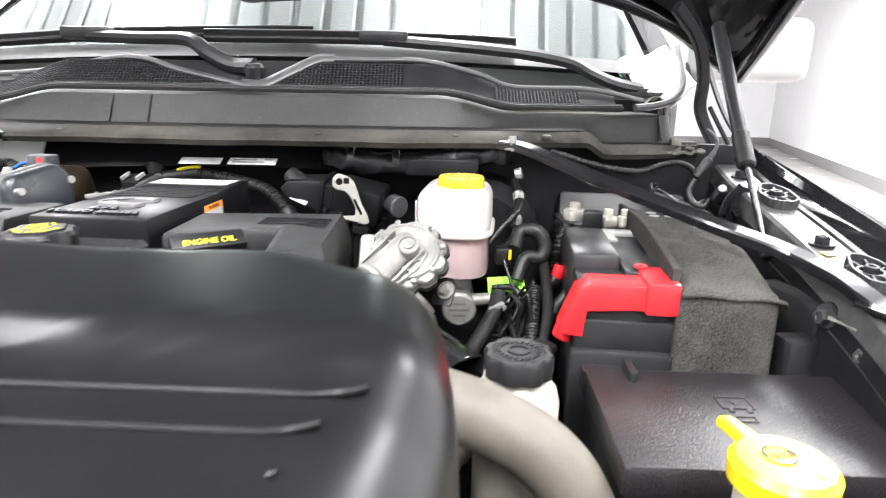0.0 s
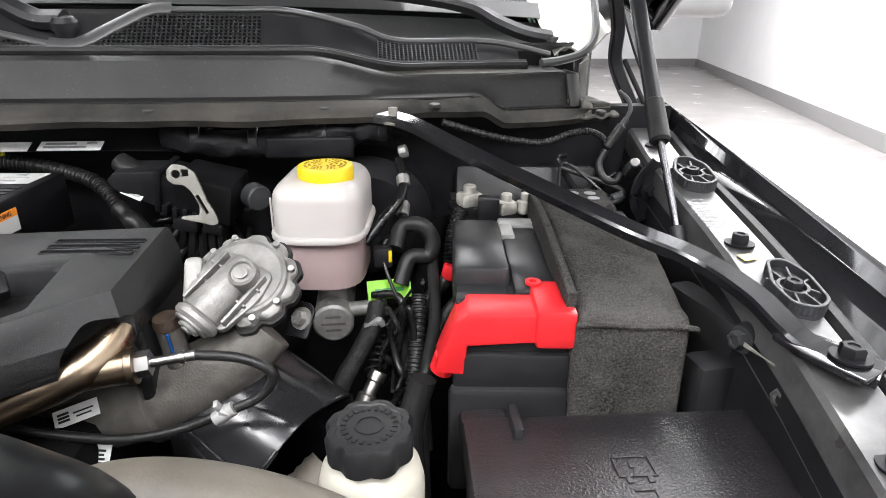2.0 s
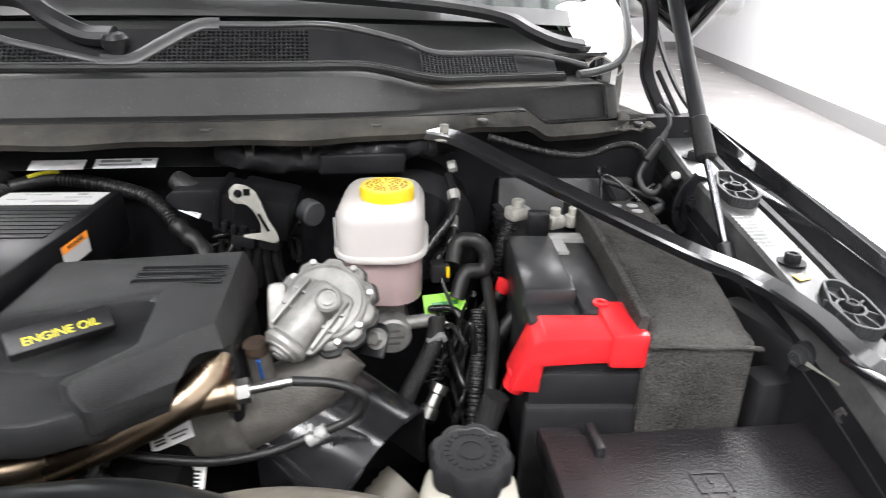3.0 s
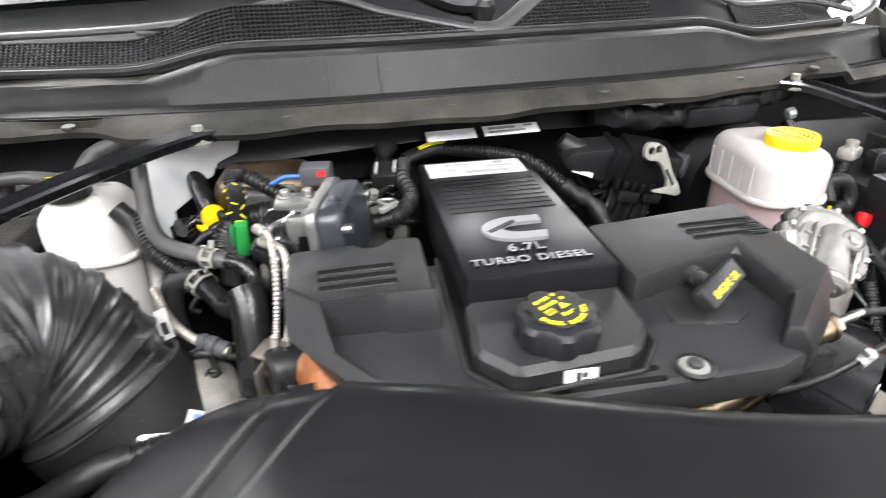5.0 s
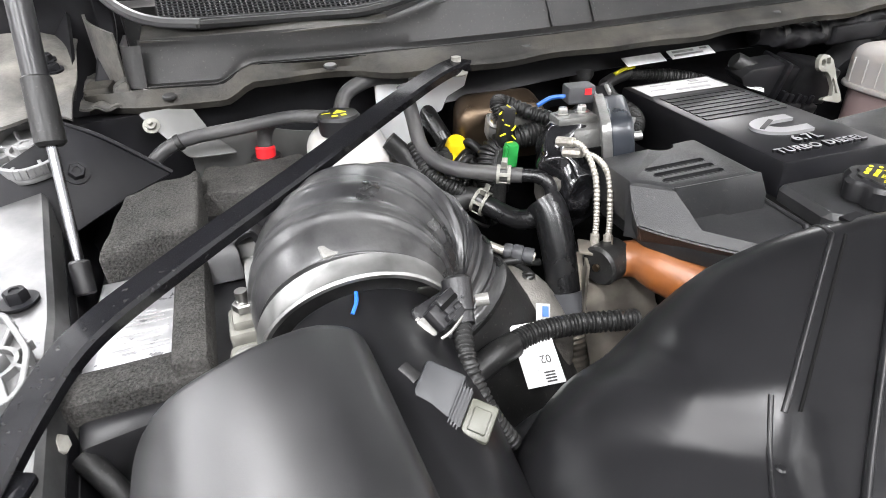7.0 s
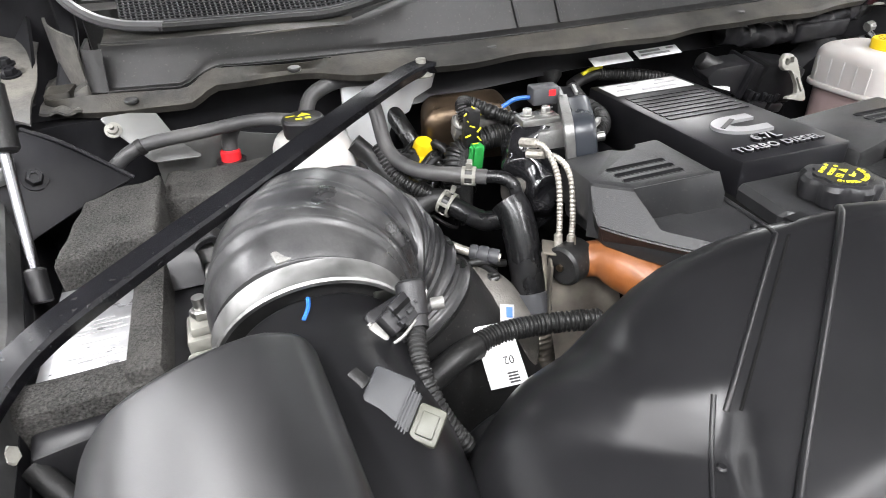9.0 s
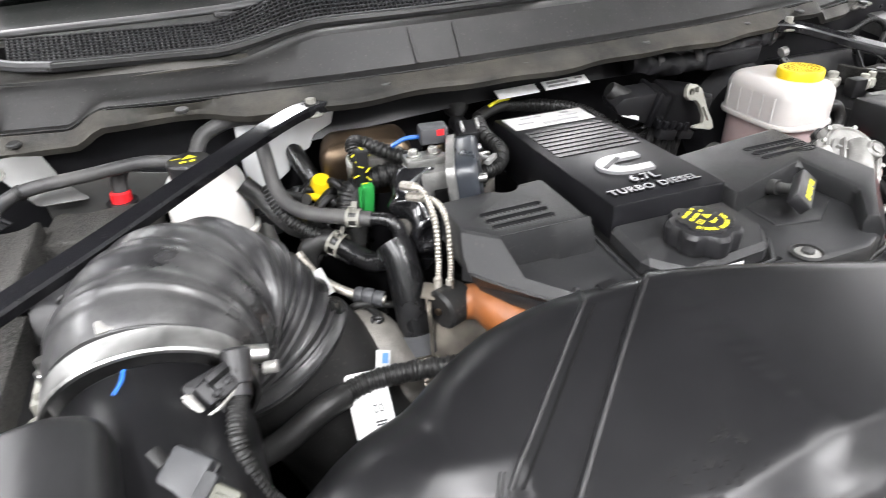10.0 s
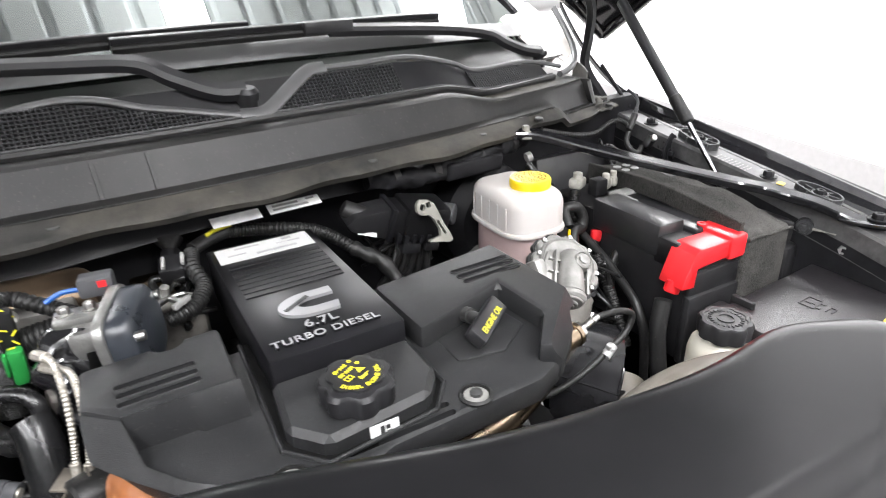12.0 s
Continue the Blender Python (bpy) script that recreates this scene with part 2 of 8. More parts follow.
M_FLOOR = mat("polished_concrete", (0.30, 0.285, 0.28), 0.25, vary=0.12, scale=1.5, dust=0.2, dust_color=(0.5, 0.48, 0.45))
M_WALL = mat("white_wall_paint", (0.85, 0.85, 0.85), 0.6, vary=0.02, scale=3)
M_BASE = mat("grey_baseboard", (0.22, 0.215, 0.215), 0.5, vary=0.05)
M_DECK = mat("white_steel_deck", (0.74, 0.755, 0.77), 0.4, vary=0.06)
M_MIRROR = mat("mirror_housing_grey", (0.25, 0.25, 0.25), 0.35, vary=0.05)
M_GREYWALL = mat("unseen_wall_dark_grey", (0.16, 0.16, 0.165), 0.6, vary=0.04, scale=3)
M_TRIMGREY = mat("dash_grey", (0.02, 0.02, 0.02), 0.6)


def glass(name, color, rough=0.0):
    m = bpy.data.materials.new(name)
    m.use_nodes = True
    nt = m.node_tree
    for n in list(nt.nodes):
        if n.type == "BSDF_PRINCIPLED":
            nt.nodes.remove(n)
    t = nt.nodes.new("ShaderNodeBsdfTransparent")
    t.inputs[0].default_value = (*color, 1)
    g = nt.nodes.new("ShaderNodeBsdfGlossy")
    g.inputs["Roughness"].default_value = rough
    g.inputs["Color"].default_value = (0.93, 1.0, 0.97, 1)
    f = nt.nodes.new("ShaderNodeFresnel")
    f.inputs["IOR"].default_value = 1.95
    mx = nt.nodes.new("ShaderNodeMixShader")
    nt.links.new(f.outputs[0], mx.inputs[0])
    nt.links.new(t.outputs[0], mx.inputs[1])
    nt.links.new(g.outputs[0], mx.inputs[2])
    nt.links.new(mx.outputs[0], nt.nodes["Material Output"].inputs[0])
    return m


M_GLASS = glass("windscreen_glass", (0.75, 0.85, 0.8))


# ---------------------------------------------------------------- building helpers
def thing(name, label, category, at=(0, 0, 0), group="", kind=""):
    ob = new(name)
    ob.empty_display_size = 0.02
    ob.location = at
    return tagged(ob, label, category, group, kind)


def finish(bm, name, material, angle=38):
    bmesh.ops.recalc_face_normals(bm, faces=bm.faces)
    me = bpy.data.meshes.new(name)
    bm.to_mesh(me)
    bm.free()
    me.shade_smooth()
    me.set_sharp_from_angle(angle=radians(angle))
    me.materials.append(material)
    return me


def part(name, bm, material, parent, label="", angle=38):
    """One mesh, built where it stands, under a thing or a part."""
    ob = new(name, finish(bm, name, material, angle))
    if parent is not None:
        ob.parent = parent
        if parent.type == "EMPTY":
            ob.matrix_parent_inverse = Matrix.Translation(parent.location).inverted()
    if label:
        tagged(ob, label)
    return ob


def solid(name, bm, material, label, category, kind="", angle=38, group=""):
    ob = new(name, finish(bm, name, material, angle))
    return tagged(ob, label, category, group, kind)


def join(*bms):
    out = bms[0]
    for b in bms[1:]:
        me = bpy.data.meshes.new("tmp")
        b.to_mesh(me)
        out.from_mesh(me)
        bpy.data.meshes.remove(me)
        b.free()
    return out


def moved(bm, m):
    bm.transform(m)
    return bm


def bevelled(bm, r, seg=2):
    if r > 0:
        es = [e for e in bm.edges if len(e.link_faces) == 2 and e.calc_face_angle(0) > 0.5]
        bmesh.ops.bevel(bm, geom=es, offset=r, segments=seg, profile=0.5, affect="EDGES", clamp_overlap=True)
    return bm


def box(lo, hi, r=0.0, seg=2):
    bm = bmesh.new()
    bmesh.ops.create_cube(bm, size=1)
    for v in bm.verts:
        v.co = Vector([lo[i] + (v.co[i] + 0.5) * (hi[i] - lo[i]) for i in range(3)])
    return bevelled(bm, r, seg)


def cbox(c, s, r=0.0, turn=(0, 0, 0), seg=2):
    bm = box([-a / 2 for a in s], [a / 2 for a in s], r, seg)
    return moved(bm, pose(*c, *turn))


def prism(poly, z0, z1, r=0.0, top=None, seg=2):
    """An upright prism over an outline; top(x, y) may tilt or bend its upper face."""
    bm = bmesh.new()
    lo = [bm.verts.new((x, y, z0)) for x, y in poly]
    hi = [bm.verts.new((x, y, z1 if top is None else top(x, y))) for x, y in poly]
    n = len(poly)
    bm.faces.new(lo[::-1])
    bm.faces.new(hi)
    for i in range(n):
        bm.faces.new((lo[i], lo[(i + 1) % n], hi[(i + 1) % n], hi[i]))
    bmesh.ops.recalc_face_normals(bm, faces=bm.faces)
    return bevelled(bm, r, seg)


def axes_to(a, b):
    return (Vector(b) - Vector(a)).to_track_quat("Z", "Y").to_matrix().to_4x4()


def lathe(profile, a=(0, 0, 0), b=(0, 0, 1), seg=32, wave=None):
    """A turned body: (radius, height) from a along the way to b. wave(angle) scales the radius."""
    bm = bmesh.new()
    rings = []
    for r, h in profile:
        if r <= 1e-6:
            rings.append([bm.verts.new((0, 0, h))])
        else:
            ring = []
            for k in range(seg):
                an = 2 * math.pi * k / seg
                q = r * (wave(an, h) if wave else 1)
                ring.append(bm.verts.new((q * math.cos(an), q * math.sin(an), h)))
            rings.append(ring)
    for p, q in zip(rings, rings[1:]):
        for k in range(seg):
            j = (k + 1) % seg
            if len(p) == 1 and len(q) > 1:
                bm.faces.new((p[0], q[k], q[j]))
            elif len(q) == 1 and len(p) > 1:
                bm.faces.new((p[k], p[j], q[0]))
            elif len(p) > 1:
                bm.faces.new((p[k], p[j], q[j], q[k]))
    return moved(bm, Matrix.Translation(a) @ axes_to(a, b))


def rod(a, b, r, r2=None, seg=20, bev=0.0):
    h = (Vector(b) - Vector(a)).length
    r2 = r if r2 is None else r2
    if bev:
        return lathe([(0, 0), (r - bev, 0), (r, bev), (r2, h - bev), (r2 - bev, h), (0, h)], a, b, seg)
    return lathe([(0, 0), (r, 0), (r2, h), (0, h)], a, b, seg)


def curve_points(pts, n):
    """n places along a smooth line through pts."""
    P = [Vector(p) for p in pts]
    P = [2 * P[0] - P[1]] + P + [2 * P[-1] - P[-2]]
    out = []
    m = len(P) - 3
    for k in range(n):
        u = k / (n - 1) * m
        i = min(int(u), m - 1)
        t = u - i
        a, b, c, d = P[i:i + 4]
        out.append(0.5 * (2 * b + (c - a) * t + (2 * a - 5 * b + 4 * c - d) * t * t + (3 * b - a - 3 * c + d) * t ** 3))
    return out


def sweep(pts, radius, n=40, seg=14, flat=1.0, up=None, close=True, raw=False):
    """A tube along a smooth line. radius: a number or a function of 0..1."""
    C = [Vector(p) for p in pts] if raw else curve_points(pts, n)
    n = len(C)
    bm = bmesh.new()
    rings = []
    ref = Vector(up) if up else None
    last = None
    for k in range(n):
        t = (C[min(k + 1, n - 1)] - C[max(k - 1, 0)]).normalized()
        if ref is not None:
            s = t.cross(ref)
        elif last is None:
            s = t.cross(Vector((0.21, 0.13, 0.97)))
        else:
            s = last - t * last.dot(t)
        s.normalize()
        last = s
        w = s.cross(t)
        r = radius(k / (n - 1)) if callable(radius) else radius
        rings.append([bm.verts.new(C[k] + s * math.cos(2 * math.pi * j / seg) * r + w * math.sin(2 * math.pi * j / seg) * r * flat) for j in range(seg)])
    for p, q in zip(rings, rings[1:]):
        for j in range(seg):
            bm.faces.new((p[j], p[(j + 1) % seg], q[(j + 1) % seg], q[j]))
    if close:
        bm.faces.new(rings[0])
        bm.faces.new(rings[-1][::-1])
    return bm


def length_of(pts):
    C = curve_points(pts, 40)
    return sum((a - b).length for a, b in zip(C, C[1:]))


def conduit(pts, r, pitch=0.0042, seg=12):
    """A corrugated tube."""
    L = length_of(pts)
    turns = int(L / pitch)
    return sweep(pts, lambda u: r * (1.0 + 0.09 * (1 if math.sin(u * turns * 2 * math.pi) > 0 else -1)), n=turns * 4 + 1, seg=seg)


def bar(pts, w, h, n=30, up=(0, 0, 1), r=0.0):
    """A bar of rectangular section along a smooth line."""
    C = curve_points(pts, n)
    bm = bmesh.new()
    rings = []
    for k in range(n):
        t = (C[min(k + 1, n - 1)] - C[max(k - 1, 0)]).normalized()
        s = t.cross(Vector(up)).normalized()
        u = s.cross(t)
        q = min(w, h) * 0.18
        sec = [(-w / 2, -h / 2 + q), (-w / 2 + q, -h / 2), (w / 2 - q, -h / 2), (w / 2, -h / 2 + q), (w / 2, h / 2 - q), (w / 2 - q, h / 2), (-w / 2 + q, h / 2), (-w / 2, h / 2 - q)]
        rings.append([bm.verts.new(C[k] + s * a + u * b) for a, b in sec])
    for p, q in zip(rings, rings[1:]):
        for j in range(8):
            bm.faces.new((p[j], p[(j + 1) % 8], q[(j + 1) % 8], q[j]))
    bm.faces.new(rings[0])
    bm.faces.new(rings[-1][::-1])
    return bm


def grid(nu, nv, f):
    bm = bmesh.new()
    V = [[bm.verts.new(f(i / (nu - 1), j / (nv - 1))) for j in range(nv)] for i in range(nu)]
    for i in range(nu - 1):
        for j in range(nv - 1):
            bm.faces.new((V[i][j], V[i + 1][j], V[i + 1][j + 1], V[i][j + 1]))
    return bm


def thick(bm, d):
    bmesh.ops.recalc_face_normals(bm, faces=bm.faces)
    bmesh.ops.solidify(bm, geom=bm.faces[:], thickness=d)
    return bm


def cushion(outline, top, radius, bottom, rings=6, inner=8):
    """A moulded lid: rounded rim along the outline, upper face top(x, y), skirt down to bottom."""
    P = [Vector(p) for p in outline]
    n = len(P)
    area = sum(P[i].x * P[(i + 1) % n].y - P[(i + 1) % n].x * P[i].y for i in range(n))
    sgn = 1 if area > 0 else -1
    N = []
    for i in range(n):
        t = (P[(i + 1) % n] - P[i - 1]).normalized()
        N.append(Vector((-t.y, t.x)) * sgn)
    c = sum(P, Vector((0, 0))) / n
    bm = bmesh.new()
    rows = [[bm.verts.new((p.x, p.y, bottom)) for p in P]]
    for k in range(rings + 1):
        a = math.pi / 2 * k / rings
        row = []
        for p, m in zip(P, N):
            R = radius(p) if callable(radius) else radius
            q = p + m * R * (1 - math.cos(a))
            row.append(bm.verts.new((q.x, q.y, top(q.x, q.y) - R * (1 - math.sin(a)))))
        rows.append(row)
    rim = [Vector(v.co) for v in rows[-1]]
    for k in range(1, inner):
        f = k / inner
        row = []
        for v in rim:
            x, y = v.x + (c.x - v.x) * f, v.y + (c.y - v.y) * f
            row.append(bm.verts.new((x, y, top(x, y))))
        rows.append(row)
    mid = bm.verts.new((c.x, c.y, top(c.x, c.y)))
    for p, q in zip(rows, rows[1:]):
        for i in range(n):
            j = (i + 1) % n
            bm.faces.new((p[i], p[j], q[j], q[i]))
    for i in range(n):
        bm.faces.new((rows[-1][i], rows[-1][(i + 1) % n], mid))
    return bm


def rounded(poly, r, seg=6):
    """An outline with rounded corners."""
    P = [Vector(p) for p in poly]
    out = []
    n = len(P)
    for i in range(n):
        a, b, c = P[i - 1], P[i], P[(i + 1) % n]
        u, w = (a - b), (c - b)
        d = min(r, u.length * 0.45, w.length * 0.45)
        u.normalize(), w.normalize()
        s, e = b + u * d, b + w * d
        for k in range(seg + 1):
            t = k / seg
            q = s * (1 - t) ** 2 + b * 2 * t * (1 - t) + e * t * t
            out.append((q.x, q.y))
    return out


def dense(poly, step=0.012):
    out = []
    n = len(poly)
    for i in range(n):
        a, b = Vector(poly[i]), Vector(poly[(i + 1) % n])
        k = max(1, int((b - a).length / step))
        out += [tuple(a + (b - a) * j / k) for j in range(k)]
    return out


def hexbolt(at, normal, r=0.008, h=0.007, washer=0.0):
    """Hexagon head with its flange, seated at a place along a normal."""
    a = Vector(at)
    nrm = Vector(normal).normalized()
    w = washer or r * 1.45
    bm = rod(a, a + nrm * 0.002, w, seg=20)
    head = lathe([(0, 0), (r, 0), (r, h * 0.8), (r * 0.85, h), (r * 0.5, h), (r * 0.45, h * 0.85), (0, h * 0.85)], a + nrm * 0.002, a + nrm, 6)
    return join(bm, head)


def text_bm(body, size, m, depth=0.0008, align="CENTER", spacing=1.0, bold=0.0):
    cu = bpy.data.curves.new("lettering", "FONT")
    cu.body, cu.size, cu.extrude, cu.align_x, cu.align_y, cu.space_character = body, size, depth, align, "CENTER", spacing
    cu.offset = bold
    ob = new("lettering", cu)
    dg = bpy.context.evaluated_depsgraph_get()
    me = bpy.data.meshes.new_from_object(ob.evaluated_get(dg))
    bm = bmesh.new()
    bm.from_mesh(me)
    bpy.data.objects.remove(ob)
    bpy.data.curves.remove(cu)
    bpy.data.meshes.remove(me)
    return moved(bm, m)


def frame_on(at, right, normal):
    """A pose with x to the right and z along the normal."""
    z = Vector(normal).normalized()
    x = (Vector(right) - z * Vector(right).dot(z)).normalized()
    y = z.cross(x)
    return Matrix(((x.x, y.x, z.x, at[0]), (x.y, y.y, z.y, at[1]), (x.z, y.z, z.z, at[2]), (0, 0, 0, 1)))


def sheet(m, w, h, t=0.0006, r=0.0):
    """A thin label lying in a pose."""
    return moved(box((-w / 2, -h / 2, 0), (w / 2, h / 2, t), r), m)


def bars_on(m, rows, t=0.0009):
    """Unreadable print: thin bars (x, y, width, height) in a pose."""
    return join(*[moved(box((x - w / 2, y - h / 2, 0), (x + w / 2, y + h / 2, t)), m) for x, y, w, h in rows])


def cut(bm, cutters):
    """Subtract the cutters from a body."""
    a = new("cut_body", bpy.data.meshes.new("cut_body"))
    bm.to_mesh(a.data)
    b = new("cut_tool", bpy.data.meshes.new("cut_tool"))
    cutters.to_mesh(b.data)
    mod = a.modifiers.new("cut", "BOOLEAN")
    mod.object, mod.operation, mod.solver = b, "DIFFERENCE", "EXACT"
    dg = bpy.context.evaluated_depsgraph_get()
    me = bpy.data.meshes.new_from_object(a.evaluated_get(dg))
    out = bmesh.new()
    out.from_mesh(me)
    for o in (a, b):
        d = o.data
        bpy.data.objects.remove(o)
        bpy.data.meshes.remove(d)
    bpy.data.meshes.remove(me)
    bm.free(), cutters.free()
    return out


def rumpled(bm, d, scale=60):
    """Small uneven dents for soft cloth."""
    for v in bm.verts:
        v.co += noise.noise_vector(v.co * scale) * d
    return bm


def ease(a, b, x):
    t = min(1, max(0, (x - a) / (b - a)))
    return t * t * (3 - 2 * t)

# ---------------------------------------------------------------- the showroom
RX0, RX1, RY0, RY1 = -8.0, 8.0, -8.0, 16.0
solid("floor", box((-14, -12, -0.1), (14, 20, 0.0)), M_FLOOR, "polished light grey concrete showroom floor", "floor", "structure")


def wall(name, a, b, label="plain white painted showroom wall", paint=M_WALL):
    a, b = Vector((*a, 0)), Vector((*b, 0))
    d = (b - a).normalized()
    nrm = Vector((-d.y, d.x, 0))
    poly = [a, b, b + nrm * -0.15, a + nrm * -0.15]
    solid(name, prism([(p.x, p.y) for p in poly], 0, CEIL + 0.1), paint, label, "wall", "structure")
    bb = [a + nrm * 0.012, b + nrm * 0.012, b + nrm * 0.003, a + nrm * 0.003]
    solid("baseboard", prism([(p.x, p.y) for p in bb], 0.002, 0.2), M_BASE, "grey rubber baseboard along the white wall", "baseboard", "structure")


wall("wall_east", (2.35, -5.16), (10.08, 16.88))
wall("wall_north", (10.08, 16.88), (-11.0, 16.88))
wall("wall_west", (-11.0, 16.88), (-8.0, -5.16))
# unseen wall behind the camera, darkened to cut front fill and reflections
wall("wall_south", (-8.0, -5.16), (2.35, -5.16), "unseen showroom wall, set dark grey to deepen reflections", M_GREYWALL)


def ribbed_ceiling():
    bm = bmesh.new()
    x, pts = -14.0, []
    while x < 14:
        pts += [(x, 0), (x + 0.17, 0), (x + 0.2, 0.06), (x + 0.27, 0.06)]
        x += 0.3
    lo = [bm.verts.new((a, -12, CEIL + b)) for a, b in pts]
    hi = [bm.verts.new((a, 20, CEIL + b)) for a, b in pts]
    for i in range(len(pts) - 1):
        bm.faces.new((lo[i], lo[i + 1], hi[i + 1], hi[i]))
    return thick(bm, 0.02)


solid("ceiling", ribbed_ceiling(), M_DECK, "white ribbed steel deck ceiling with tube lights", "ceiling", "structure")

# ---------------------------------------------------------------- the truck's body round the engine bay
truck = thing("pickup_truck", "black pickup truck with its bonnet open, parked indoors", "truck", (0, 0.0, 0.0))


def cowl_y(x):
    """How far the cowl sweeps back towards its ends."""
    return 0.085 * (max(0.0, abs(x + 0.02) - 0.1) / 0.6) ** 2 - 0.01 * x


def low_end(x):
    return ease(0.30, 0.44, abs(x + 0.03))


COWL_X0, COWL_X1 = -0.718, 0.640


def seam_drop(x):
    """The seam under the cowl steps down towards its ends."""
    return 0.003 - 0.019 * ease(0.552, 0.592, abs(x + 0.05))


def cowl_profile(x):
    e = low_end(x)
    q = seam_drop(x)
    return [(0.012, 1.286 + q), (0.028, 1.290 + q), (0.034, 1.294 + q * 0.6), (0.058 - 0.012 * e, 1.338 - 0.028 * e), (0.068 - 0.016 * e, 1.343 - 0.028 * e), (0.084 - 0.028 * e, 1.343 - 0.025 * e)]


def along(prof, nx, x0, x1):
    def f(u, v):
        x = x0 + (x1 - x0) * u
        p = prof(x)
        k = v * (len(p) - 1)
        i = min(int(k), len(p) - 2)
        t = k - i
        dy, z = p[i][0] * (1 - t) + p[i + 1][0] * t, p[i][1] * (1 - t) + p[i + 1][1] * t
        return (x, cowl_y(x) + dy, z)
    return grid(nx, (len(prof(0)) - 1) * 2 + 1, f)


face = part("cowl_closing_panel", thick(along(cowl_profile, 90, COWL_X0, COWL_X1), 0.003), M_COWL, truck, "dark grey plastic cowl panel, lightly dusty", angle=30)
for sx in (-0.235, -0.175):
    part("panel_rib", bar([(sx, cowl_y(sx) + 0.031, 1.297), (sx, cowl_y(sx) + 0.055, 1.336)], 0.005, 0.0014, 6, up=(0, -1, 0.5)), M_COWL, face)


def ledge_profile(x):
    wob = 0.006 * math.sin(x * 21) + 0.004 * math.sin(x * 47 + 1)
    jog = 0.022 * ease(0.42, 0.47, abs(x + 0.03))
    q = seam_drop(x)
    return [(-0.012 + jog + wob, 1.266 + q), (-0.016 + jog + wob, 1.272 + q), (-0.012 + jog + wob, 1.276 + q), (0.014, 1.286 + q)]


ledge = part("cowl_ledge", thick(along(ledge_profile, 150, -0.785, 0.705), 0.003), M_LEDGE, truck, "dusty brown-grey ledge under the cowl", angle=30)
for bx in (-0.697, -0.521, -0.29, -0.10, 0.096, 0.30, 0.44, 0.685):
    part("push_clip", rod((bx, cowl_y(bx) + 0.001, 1.279 + seam_drop(bx)), (bx, cowl_y(bx) + 0.0005, 1.2835 + seam_drop(bx)), 0.0075, seg=14, bev=0.001), M_INK, ledge)

part("cowl_seam", sweep([(x, cowl_y(x) + 0.0125, 1.2868 + seam_drop(x)) for x in [-0.72 + 0.02 * k for k in range(69)]], 0.0014, 140, 6), M_SHADE, truck)
part("seam_lip", sweep([(x, cowl_y(x) + 0.0165, 1.2888 + seam_drop(x)) for x in [-0.72 + 0.02 * k for k in range(69)]], 0.0013, 140, 6), M_COWL, truck)
# rubber weather seal
part("weather_seal", sweep([(x / 40 * 0.5, cowl_y(x / 40 * 0.5) + 0.088, 1.347 - 0.022 * low_end(x / 40 * 0.5)) for x in range(-52, 50, 3)], 0.006, 120, 8), M_RUBBER, truck)
part("seal_lip", sweep([(x / 40 * 0.5, cowl_y(x / 40 * 0.5) + 0.0905, 1.3535 - 0.022 * low_end(x / 40 * 0.5)) for x in range(-52, 50, 3)], 0.0016, 120, 6), M_COWLTRIM, truck)


def grille_at(x, v):
    """A place on the sloping cowl screen: v from 0 (front) to 1 (rear)."""
    e = low_end(x)
    return Vector((x, cowl_y(x) + 0.094 + 0.040 * v, 1.348 - 0.022 * e + (0.044 - 0.016 * e) * v))


def screen_base(x0, x1):
    return thick(grid(50, 4, lambda u, v: grille_at(x0 + (x1 - x0) * u, v)), 0.002)


def end_shelf(s, u, v):
    x = s * (0.40 + 0.285 * u) - 0.03 - (0.014 * u if s > 0 else 0.0)
    return Vector((x, cowl_y(x) + 0.052 + (0.036 + 0.05 * ease(0.45, 0.62, abs(x))) * v, 1.3160 + 0.006 * v + 0.002 * math.sin(23 * x + 3 * v)))


def end_cap(s, u, v):
    """The panel's rounded end: it turns from the face into a side wall running rearwards."""
    xe, R = (COWL_X1 if s > 0 else COWL_X0), 0.022
    d = u * 0.11
    arc = R * math.pi / 2
    if d < arc:
        a = d / R
        x, y = xe + s * R * math.sin(a), R * (1 - math.cos(a))
    else:
        x, y = xe + s * R, R + d - arc
    lean = 0.016 * v
    return Vector((x - s * 0.004 * v, cowl_y(xe) + 0.016 + y + lean * (1 - u), 1.273 + 0.043 * v))


